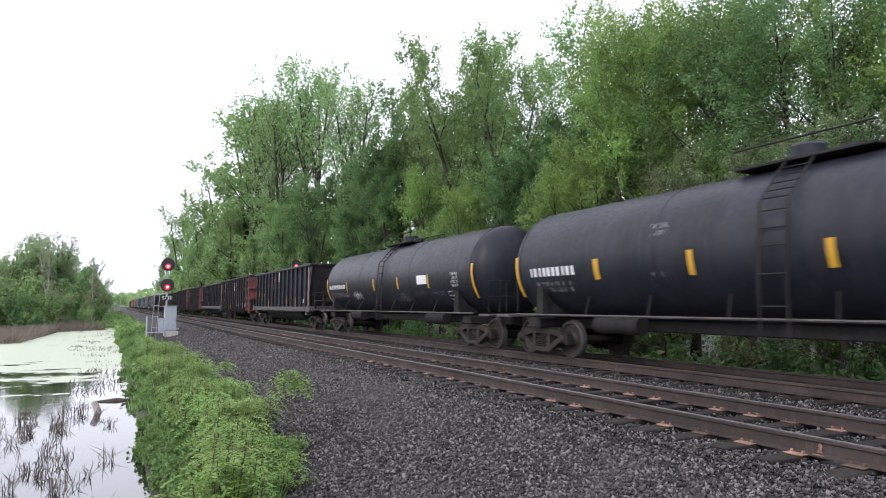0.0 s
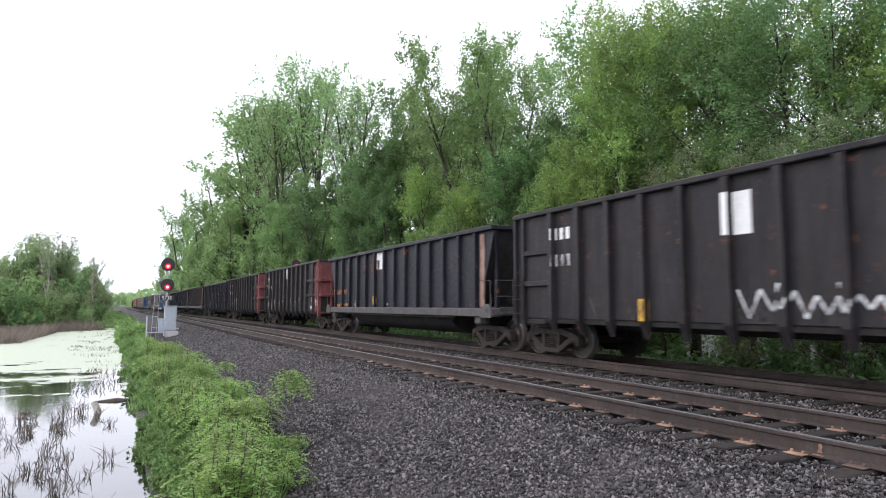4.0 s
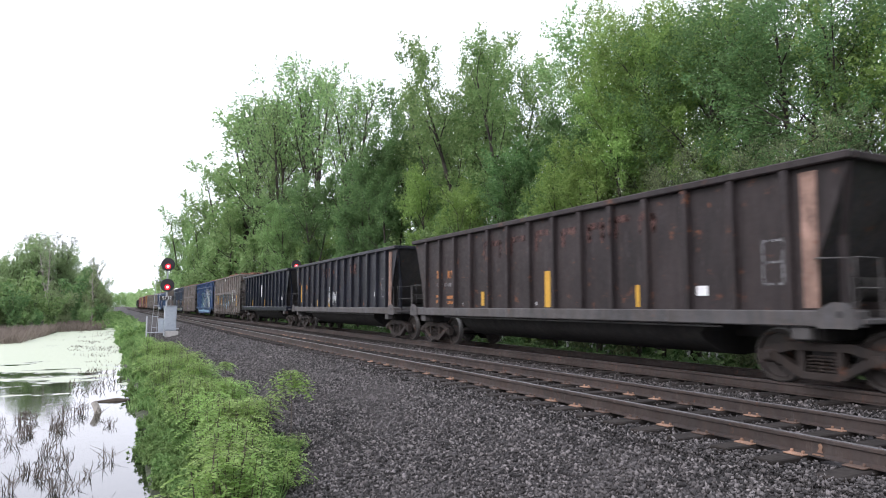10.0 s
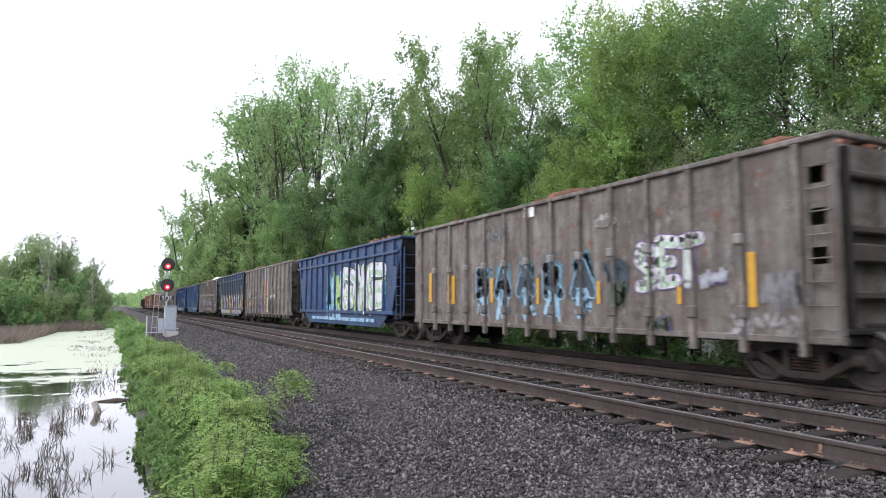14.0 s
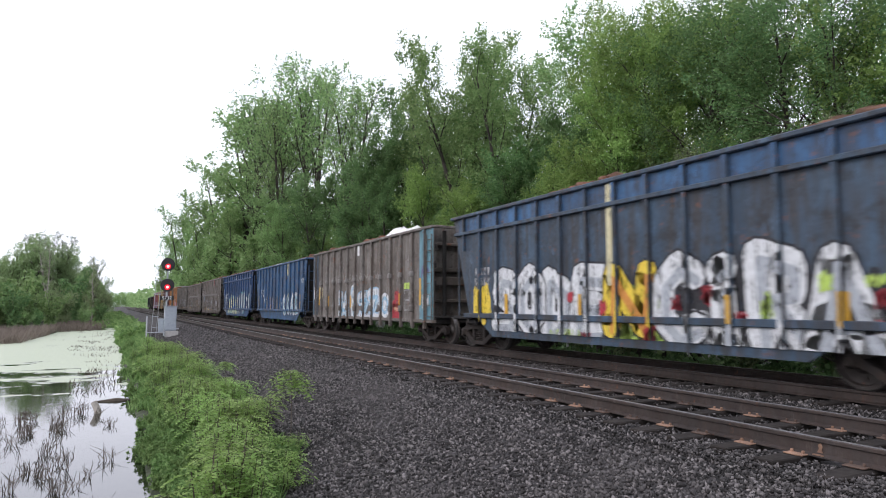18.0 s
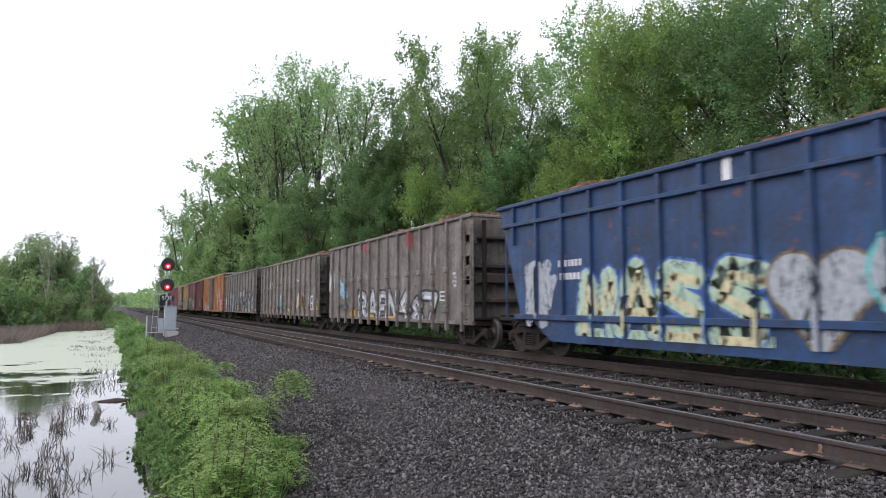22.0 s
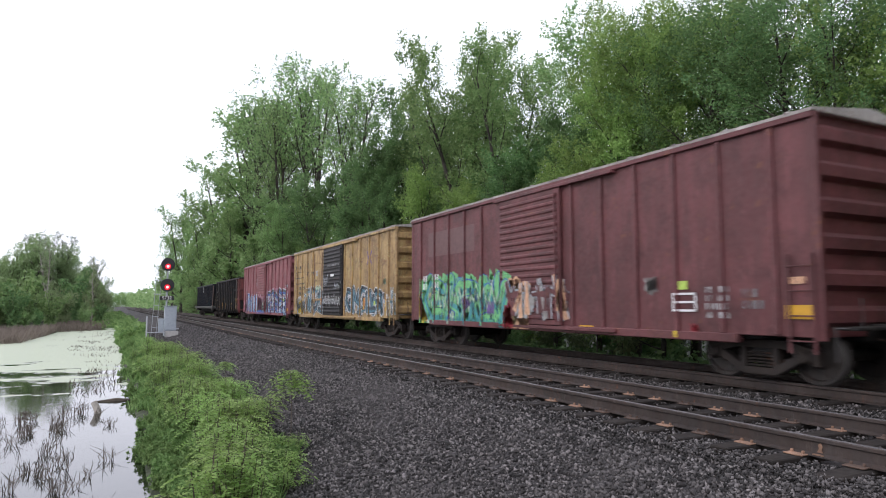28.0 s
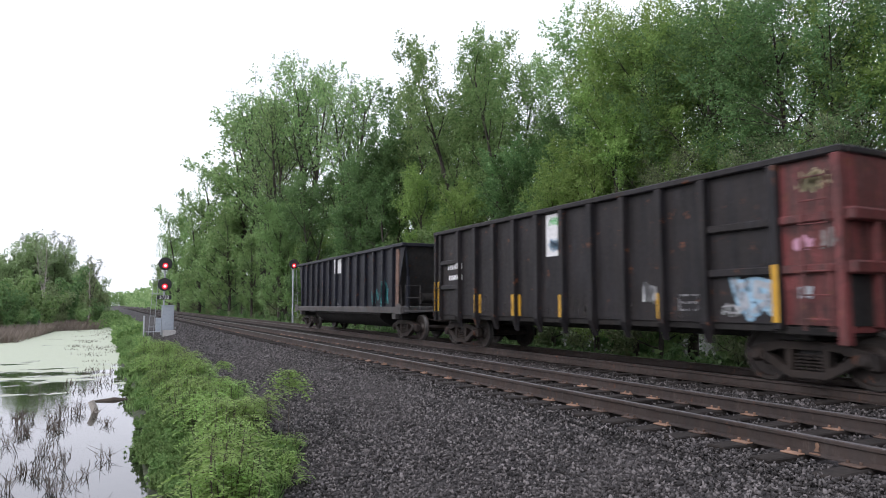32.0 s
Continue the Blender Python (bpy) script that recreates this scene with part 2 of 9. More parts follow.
def water_material():
    m, n, l, b = material("pond_water", 0.04)
    b.inputs["IOR"].default_value = 2.1
    v = coords(n, l, shift=False)
    vs = coords(n, l, (1.0, 0.35, 1.0), shift=False)
    patch = noisy(n, l, coords(n, l, (0.6, 0.8, 1.0), shift=False), 0.7, 5, 0.65)
    sep = n.new("ShaderNodeSeparateXYZ")
    l.new(v, sep.inputs[0])
    far = ramp(n, l, sep.outputs[1], 20, 38, -0.17, 0.18)
    ad = n.new("ShaderNodeMath")
    ad.operation = "ADD"
    l.new(patch, ad.inputs[0])
    l.new(far, ad.inputs[1])
    weed = ramp(n, l, ad.outputs[0], 0.50, 0.57)
    fine = noisy(n, l, v, 6, 6, 0.75)
    wc = mixer(n, l, ramp(n, l, fine, 0.35, 0.7), (0.29, 0.34, 0.22), (0.41, 0.46, 0.32))
    murk = ramp(n, l, noisy(n, l, vs, 0.16, 4, 0.55), 0.42, 0.58, 0, 0.25)
    deep = mixer(n, l, murk, (0.012, 0.014, 0.010), (0.10, 0.115, 0.075))
    l.new(mixer(n, l, weed, deep, wc), b.inputs["Base Color"])
    l.new(ramp(n, l, weed, 0, 1, 0.04, 0.6), b.inputs["Roughness"])
    ripple = noisy(n, l, v, 3.0, 3)
    bumped(n, l, b, ripple, 0.06, 0.03)
    return m


M["water"] = water_material()


# ---- mesh building ----
class MB:
    """A plain collector of faces for one mesh."""

    def __init__(self):
        self.v, self.f, self.k, self.mi = [], [], [], 0

    def add(self, verts, faces):
        o = len(self.v)
        self.v.extend(verts)
        for f in faces:
            self.f.append(tuple(i + o for i in f))
            self.k.append(self.mi)
        return self

    def box(self, x0, x1, y0, y1, z0, z1, c=0.0):
        if c <= 0:
            p = [(x, y, z) for x in (x0, x1) for y in (y0, y1) for z in (z0, z1)]
            return self.add(p, [(0, 1, 3, 2), (4, 6, 7, 5), (0, 4, 5, 1), (2, 3, 7, 6), (0, 2, 6, 4), (1, 5, 7, 3)])
        ps, ix = [], {}
        for i, (x, sx) in enumerate(((x0, 1), (x1, -1))):
            for j, (y, sy) in enumerate(((y0, 1), (y1, -1))):
                for k, (z, sz) in enumerate(((z0, 1), (z1, -1))):
                    for a in range(3):
                        ix[i, j, k, a] = len(ps)
                        ps.append((x if a == 0 else x + sx * c, y if a == 1 else y + sy * c, z if a == 2 else z + sz * c))
        fs = []
        for a in range(3):
            for s in (0, 1):
                q = []
                for u, w in ((0, 0), (0, 1), (1, 1), (1, 0)):
                    k = [0, 0, 0]
                    k[a], k[(a + 1) % 3], k[(a + 2) % 3] = s, u, w
                    q.append(ix[k[0], k[1], k[2], a])
                fs.append(tuple(q) if s == 0 else tuple(reversed(q)))
        for a in range(3):
            b, d = (a + 1) % 3, (a + 2) % 3
            for u in (0, 1):
                for w in (0, 1):
                    k0, k1 = [0, 0, 0], [0, 0, 0]
                    k0[b] = k1[b] = u
                    k0[d] = k1[d] = w
                    k1[a] = 1
                    q = (ix[(*k0, b)], ix[(*k1, b)], ix[(*k1, d)], ix[(*k0, d)])
                    fs.append(q if u == w else tuple(reversed(q)))
        for i in (0, 1):
            for j in (0, 1):
                for k in (0, 1):
                    q = (ix[i, j, k, 0], ix[i, j, k, 1], ix[i, j, k, 2])
                    fs.append(q if (i + j + k) % 2 == 0 else tuple(reversed(q)))
        return self.add(ps, fs)

    def prism(self, poly, axis, a, b):
        """A polygon (two coordinates) pushed along an axis from a to b."""
        n = len(poly)

        def at(p, h):
            if axis == "x":
                return (h, p[0], p[1])
            if axis == "y":
                return (p[0], h, p[1])
            return (p[0], p[1], h)
        vs = [at(p, a) for p in poly] + [at(p, b) for p in poly]
        fs = [tuple(range(n)), tuple(reversed(range(n, 2 * n)))]
        fs += [(i, i + n, (i + 1) % n + n, (i + 1) % n) for i in range(n)]
        return self.add(vs, fs)

    def tube(self, pts, rs, seg=8, cap=True):
        pts = [Vector(p) for p in pts]
        if isinstance(rs, (int, float)):
            rs = [rs] * len(pts)
        vs, fs = [], []
        for i, p in enumerate(pts):
            d = (pts[min(i + 1, len(pts) - 1)] - pts[max(i - 1, 0)]).normalized()
            a = d.cross(Vector((0, 0, 1)) if abs(d.z) < 0.9 else Vector((1, 0, 0))).normalized()
            b = d.cross(a)
            for s in range(seg):
                t = 2 * math.pi * s / seg
                vs.append(tuple(p + (a * math.cos(t) + b * math.sin(t)) * rs[i]))
        for i in range(len(pts) - 1):
            for s in range(seg):
                fs.append((i * seg + s, i * seg + (s + 1) % seg, (i + 1) * seg + (s + 1) % seg, (i + 1) * seg + s))
        if cap:
            fs.append(tuple(reversed(range(seg))))
            fs.append(tuple(range((len(pts) - 1) * seg, len(pts) * seg)))
        return self.add(vs, fs)

    def lathe(self, prof, axis, centre, seg=24):
        """Turns (along, radius) round an axis through centre."""
        vs, fs = [], []
        for h, r in prof:
            for s in range(seg):
                t = 2 * math.pi * s / seg
                u, w = r * math.cos(t), r * math.sin(t)
                d = (h, u, w) if axis == "x" else (u, h, w) if axis == "y" else (u, w, h)
                vs.append((centre[0] + d[0], centre[1] + d[1], centre[2] + d[2]))
        for i in range(len(prof) - 1):
            for s in range(seg):
                fs.append((i * seg + s, i * seg + (s + 1) % seg, (i + 1) * seg + (s + 1) % seg, (i + 1) * seg + s))
        return self.add(vs, fs)

    def mesh(self, name, *mats, smooth=False):
        me = bpy.data.meshes.new(name)
        me.from_pydata(self.v, [], self.f)
        for m in mats:
            me.materials.append(m)
        if len(mats) > 1:
            me.polygons.foreach_set("material_index", self.k)
        bm = bmesh.new()
        bm.from_mesh(me)
        bmesh.ops.recalc_face_normals(bm, faces=bm.faces)
        bm.to_mesh(me)
        bm.free()
        if smooth:
            me.shade_smooth()
            if smooth is not True:
                me.set_sharp_from_angle(angle=radians(smooth))
        return me


def quads(name, verts, mats):
    """A mesh of loose quads from an array (n, 4, 3)."""
    n = len(verts)
    me = bpy.data.meshes.new(name)
    me.vertices.add(4 * n)
    me.vertices.foreach_set("co", np.ascontiguousarray(verts, dtype=np.float32).ravel())
    me.loops.add(4 * n)
    me.loops.foreach_set("vertex_index", np.arange(4 * n, dtype=np.int32))
    me.polygons.add(n)
    me.polygons.foreach_set("loop_start", np.arange(0, 4 * n, 4, dtype=np.int32))
    me.polygons.foreach_set("loop_total", np.full(n, 4, dtype=np.int32))
    me.update(calc_edges=True)
    for m in mats:
        me.materials.append(m)
    return me


def tris(name, verts, faces, mats):
    me = bpy.data.meshes.new(name)
    n = len(faces)
    me.vertices.add(len(verts))
    me.vertices.foreach_set("co", np.ascontiguousarray(verts, dtype=np.float32).ravel())
    me.loops.add(3 * n)
    me.loops.foreach_set("vertex_index", np.ascontiguousarray(faces, dtype=np.int32).ravel())
    me.polygons.add(n)
    me.polygons.foreach_set("loop_start", np.arange(0, 3 * n, 3, dtype=np.int32))
    me.polygons.foreach_set("loop_total", np.full(n, 3, dtype=np.int32))
    me.update(calc_edges=True)
    for m in mats:
        me.materials.append(m)
    return me


def part(name, mesh, parent, x=0, y=0, z=0, label="", rz=0):
    """Links a mesh as one part under a thing or a part."""
    ob = new(name, mesh)
    ob.parent = parent
    ob.matrix_basis = pose(x, y, z, 0, 0, rz)
    if label:
        tagged(ob, label)
    return ob


# ---- ground, water ----
def smooth(a, b, x):
    t = min(1.0, max(0.0, (x - a) / (b - a)))
    return t * t * (3 - 2 * t)


PROFILE = ((-60, -2.3), (-1.0, -2.3), (-0.3, -1.95), (0.55, -1.56), (0.85, -1.38), (1.6, -1.1), (2.5, -0.92), (3.2, -0.78), (4.6, -0.47),
           (5.25, -0.32), (5.5, -0.265), (8.4, -0.265), (8.9, -0.28), (9.3, -0.27), (9.6, -0.245), (12.5, -0.245),
           (13.1, -0.3), (14.4, -0.85), (17, -0.75), (24, -0.5), (60, 0.0), (600, 0.0))
WATER_Z = -1.50


def shore(x):
    """How far along the tracks the pond reaches."""
    if x > -5.0:
        return 82 + (x + 5.0)
    if x > -5.9:
        return 60 + (x + 5.9) * 24
    return 60 - (-5.9 - x) * 0.6


def ground_z(x, y):
    for (x0, z0), (x1, z1) in zip(PROFILE, PROFILE[1:]):
        if x <= x1:
            z = z0 + (z1 - z0) * max(0.0, (x - x0)) / (x1 - x0)
            break
    else:
        z = 0.0
    bend = 0.18 * noise.noise(Vector((x * 0.15, y * 0.22, 3.1)))
    if x < 2.4:
        land = smooth(shore(x) - 2, shore(x) + 7, y + 6 * bend)
        land = max(land, smooth(-22, -40, x) * 1.0, smooth(-3, -14, y))
        z = max(z, -2.3 + land * 1.15) + bend * (0.6 if x > -0.2 else 0.3)
    elif x < 5.0:
        z += 0.25 * bend
    elif x > 14:
        z += bend
    # the knoll on which the camera stands
    return max(z, -0.35 - 0.45 * max(0.0, math.hypot(x, y) - 2.0))


def ground():
    xs = [-900, -300, -120, -60, -40, -30, -22, -16, -12, -9, -7, -5.5, -4, -3, -2.2, -1.6, -1.0, -0.6, -0.3, 0, 0.35, 0.8, 1.2, 1.6, 2.1, 2.6,
          3.2, 3.9, 4.6, 5.25, 5.5, 7, 8.4, 8.9, 9.3, 9.6, 11, 12.5, 13.1, 13.7, 14.4, 15.5, 17, 20, 24, 32, 45, 60, 120, 300, 900]
    ys = [-300, -120, -60, -40, -25, -15, -10, -6, -3] + [0.75 * i for i in range(0, 60)] + [45 + 2.5 * i for i in range(0, 40)] + \
         [150, 170, 200, 240, 300, 380, 500, 700, 1000, 1600]
    mb = MB()
    vs = [(x, y, ground_z(x, y)) for y in ys for x in xs]
    n = len(xs)
    mb.v = vs
    for j in range(len(ys) - 1):
        for i in range(n - 1):
            mb.f.append((j * n + i, j * n + i + 1, (j + 1) * n + i + 1, (j + 1) * n + i))
            cx, cy = (xs[i] + xs[i + 1]) / 2, (ys[j] + ys[j + 1]) / 2
            edge = (2.5 if cy > 8.5 else 1.75) + 0.5 * noise.noise(Vector((0, cy * 0.5, 0)))
            mb.k.append(0 if edge < cx < 13.9 else 1 if cx < 2.6 else 2)
    ob = new("ground", mb.mesh("ground", M["ballast"], M["meadow"], M["soil"], smooth=True))
    tagged(ob, "grey crushed stone track bed sloping to a grassy bank", "ground", kind="structure")


ground()


def pond():
    mb = MB()
    mb.add([(-60, -40, WATER_Z), (1.1, -40, WATER_Z), (1.1, 110, WATER_Z), (-60, 110, WATER_Z)], [(0, 1, 2, 3)])
    tagged(new("water", mb.mesh("water", M["water"])), "still pond water with pale green duckweed scum", "water", kind="structure")


pond()

# ---- tracks ----
NEAR, FAR = 7.06, 11.02
GAUGES = {"near_track": 1.58, "far_track": 1.505}
TIE_STEP = 0.575


def rail_mesh():
    mb = MB()
    foot = [(-0.07, -0.185), (0.07, -0.185), (0.07, -0.172), (0.012, -0.15), (0.009, -0.052), (0.036, -0.04), (-0.036, -0.04),
            (-0.009, -0.052), (-0.012, -0.15), (-0.07, -0.172)]
    mb.prism(foot, "y", -60, 900)
    mb.prism([(-0.037, -0.041), (0.037, -0.041), (0.037, -0.012), (0.029, -0.002), (-0.029, -0.002), (-0.037, -0.012)], "y", -60, 900)
    mb.mi = 1
    mb.prism([(-0.029, -0.0018), (0.029, -0.0018), (0.026, 0), (-0.026, 0)], "y", -60, 900)
    return mb.mesh("rail", M["rail"], M["railhead"])


def spike_mesh():
    mb = MB()
    mb.box(-0.009, 0.009, -0.009, 0.009, -0.02, 0.045).box(-0.02, 0.016, -0.016, 0.016, 0.04, 0.06, 0.004)
    return mb


TIES = {}


def tie_places(name, start):
    """Where the ties of a track lie along it."""
    g, y, out = random.Random(5), start, []
    while y < 330:
        out.append(y)
        y += TIE_STEP * g.uniform(0.96, 1.04)
    TIES[name] = out
    return out


def track(name, cx, label, near_y, far_y, plates):
    GAUGE = GAUGES[name]
    root = new(name)
    root.location = (cx, 0, 0)
    tagged(root, label, "railway track", kind="structure")
    rm = rail_mesh()
    for s in (-1, 1):
        part("rail", rm, root, s * GAUGE / 2, 0, 0, "steel rail with a bright worn head")
    ties = []
    for k in range(3):
        mb = MB()
        mb.box(-1.32 - 0.03 * k, 1.3 + 0.04 * k, -0.112 - 0.006 * k, 0.112, -0.36, -0.190, 0.012 + 0.004 * k)
        ties.append(mb.mesh("tie", M["tie"]))
    pb = MB()
    pb.box(-0.17, 0.17, -0.1, 0.1, -0.193, -0.178, 0.004)
    for sx in (-1, 1):
        for sy in (-1, 1):
            pb.box(sx * 0.088 - 0.014, sx * 0.088 + 0.014, sy * 0.06 - 0.012, sy * 0.06 + 0.012, -0.18, -0.150, 0.004)
    pm = pb.mesh("tie_plate", M["plate"])
    pm2 = pm.copy()
    pm2.materials[0] = M["freshrust"]
    rng = random.Random(5)
    rest = MB()
    for y in tie_places(name, near_y):
        if y < far_y:
            part("tie", ties[rng.randrange(3)], root, rng.uniform(-0.05, 0.05), y, rng.uniform(-0.010, 0.004), rz=rng.uniform(-1.6, 1.6))
            if plates:
                for s in (-1, 1):
                    part("tie_plate", pm2 if rng.random() < (0.45 if y < 9 else 0.12) else pm, root, s * GAUGE / 2, y, 0.005)
        else:
            rest.box(-1.3, 1.3, y - 0.11, y + 0.11, -0.36, -0.195)
    tagged(part("far_ties", rest.mesh("far_ties", M["tie"]), root), kind="stuff")
    return root


track("near_track", NEAR, "railway track with rusty rails on weathered timber ties", 2.02, 45, True)
track("far_track", FAR, "railway track with rusty rails under the train", 0.0, 30, False)


def rust_stain():
    mb = MB()
    mb.prism([(-0.03, -0.148), (-0.016, -0.12), (-0.028, -0.09), (-0.012, -0.055), (0.004, -0.06), (0.016, -0.075), (0.010, -0.11), (0.032, -0.148)], "x", -0.006, 0.0)
    mb.prism([(-0.06, -0.162), (-0.02, -0.158), (0.05, -0.160), (0.05, -0.168), (-0.06, -0.168)], "x", -0.055, -0.012)
    return mb.mesh("rust_stain", M["freshrust"])


def scatter_stones(name, n, x0, x1, y0, y1, seed, lo, hi, power=1.0, skip=(), floor=-9.0, ties=""):
    """Angular crushed stones on the track bed, joined into one object."""
    rng = np.random.default_rng(seed)
    x = rng.uniform(x0, x1, n)
    y = y0 + (y1 - y0) * rng.uniform(0, 1, n) ** power
    keep = np.ones(n, bool)
    for a, b in skip:
        keep &= ~((x > a) & (x < b))
    if ties:
        at = np.array(TIES[ties])
        i = np.clip(np.searchsorted(at, y), 1, len(at) - 1)
        off = np.minimum(np.abs(y - at[i]), np.abs(y - at[i - 1]))
        keep &= (off > 0.135) | (x < NEAR - 1.33) & (ties == "near_track") | (rng.uniform(0, 1, n) < 0.03)
    x, y = x[keep], y[keep]
    n = len(x)
    z = np.maximum(np.array([ground_z(a, b) for a, b in zip(x, y)]), floor + rng.uniform(-0.03, 0.0, n))
    s = lo + (hi - lo) * rng.uniform(0, 1, n) ** 1.6
    corner = np.array([(1, 0, 0), (-1, 0, 0), (0, 1, 0), (0, -1, 0), (0, 0, 1), (0, 0, -1)], float)
    shape = (corner[None] * rng.uniform(0.7, 1.15, (n, 6, 1)) + rng.uniform(-0.42, 0.42, (n, 6, 3))) * np.stack((s, s * rng.uniform(0.55, 0.9, n), s * rng.uniform(0.4, 0.75, n)), 1)[:, None] * 0.62
    q = rng.normal(size=(n, 4))
    q /= np.linalg.norm(q, axis=1)[:, None]
    w, i, j, k = q.T
    R = np.stack([1 - 2 * (j * j + k * k), 2 * (i * j - k * w), 2 * (i * k + j * w), 2 * (i * j + k * w), 1 - 2 * (i * i + k * k), 2 * (j * k - i * w),
                  2 * (i * k - j * w), 2 * (j * k + i * w), 1 - 2 * (i * i + j * j)], 1).reshape(n, 3, 3)
    v = np.einsum("nab,nvb->nva", R, shape) + np.stack((x, y, z + s * 0.2), 1)[:, None]
    tri = np.array([(0, 2, 4), (2, 1, 4), (1, 3, 4), (3, 0, 4), (2, 0, 5), (1, 2, 5), (3, 1, 5), (0, 3, 5)])
    f = (np.arange(n) * 6)[:, None, None] + tri[None]
    ob = new(name, tris(name, v.reshape(-1, 3), f.reshape(-1, 3), [M["stones"]]))
    return tagged(ob, "loose angular grey crushed stone ballast", "ballast", kind="stuff")


R1, R2 = NEAR - GAUGES["near_track"] / 2, NEAR + GAUGES["near_track"] / 2
scatter_stones("ballast_stones", 74000, 1.95, 5.66, 2.5, 26, 1, 0.025, 0.066, 1.6)
scatter_stones("ballast_stones", 8000, 5.40, 6.12, 2.5, 24, 5, 0.026, 0.056, 1.4, (), -0.215, "near_track")
scatter_stones("ballast_stones", 14000, 6.0, 8.45, 2.5, 24, 2, 0.024, 0.05, 1.4, ((R1 - 0.1, R1 + 0.1), (R2 - 0.1, R2 + 0.1)), -0.215, "near_track")
scatter_stones("ballast_stones", 14000, 8.3, 10.18, 4.0, 28, 3, 0.03, 0.066, 1.4, (), -0.22)
scatter_stones("ballast_stones", 9000, 2.6, 5.9, 20, 60, 4, 0.05, 0.09, 1.2)
stain = new("rust_stain", rust_stain())
stain.location = (R1 - 0.013, 4.18, 0)
tagged(stain, "bright orange rust bloom on the rail web", "rust stain", kind="stuff")


# ---- foliage ----
def leaf_quads(centres, normals_spread, size, rng, droop=0.0, aspect=0.6):
    """Turns points into leaf-shaped quads of random direction."""
    n = len(centres)
    a = rng.normal(size=(n, 3))
    a[:, 2] = a[:, 2] * normals_spread - droop
    a /= np.linalg.norm(a, axis=1)[:, None]
    b = np.cross(a, rng.normal(size=(n, 3)))
    b /= np.linalg.norm(b, axis=1)[:, None]
    s = size * rng.uniform(0.6, 1.3, n)[:, None]
    tip, side = a * s, b * s * aspect * 0.5
    q = np.stack((centres, centres + tip * 0.45 + side, centres + tip, centres + tip * 0.5 - side), 1)
    return q


def leaf_tris(centres, normals, size, rng, aspect=0.7):
    """Small leaves lying across the given directions, one kite each."""
    n = len(centres)
    d = np.cross(normals, rng.normal(size=(n, 3)))
    d /= np.linalg.norm(d, axis=1)[:, None] + 1e-9
    d[:, 2] -= 0.25
    b = np.cross(normals, d)
    b /= np.linalg.norm(b, axis=1)[:, None] + 1e-9
    s = size * rng.uniform(0.6, 1.35, n)[:, None]
    v = np.stack((centres - d * s * 0.35 + b * s * aspect * 0.5, centres - d * s * 0.35 - b * s * aspect * 0.5, centres + d * s * 0.65), 1)
    return v.reshape(-1, 3), np.arange(3 * n).reshape(-1, 3)


def clumps(tips, total, rng, flat=0.75, loose=0.25):
    """Leaf places and directions in rounded clumps round the twig ends, large clumps with more leaves."""
    r = np.array([t[1] for t in tips])
    share = r ** 1.7
    count = np.maximum(3, share / share.sum() * total).astype(int)
    at = np.repeat(np.arange(len(tips)), count)
    c = np.array([t[0] for t in tips])[at]
    n = len(at)
    g = rng.normal(0, 1, (n, 3))
    g[:, 2] += 0.3
    g /= np.linalg.norm(g, axis=1)[:, None]
    rad = (r * rng.uniform(0.75, 1.15, len(tips)))[at] * (1 - loose * rng.uniform(0, 1, n) ** 0.7 * 2)
    nn = g + np.array((0, 0, 0.55)) + rng.normal(0, 0.45, (n, 3))
    return c + g * rad[:, None] * np.array((1, 1, flat)), nn / np.linalg.norm(nn, axis=1)[:, None]


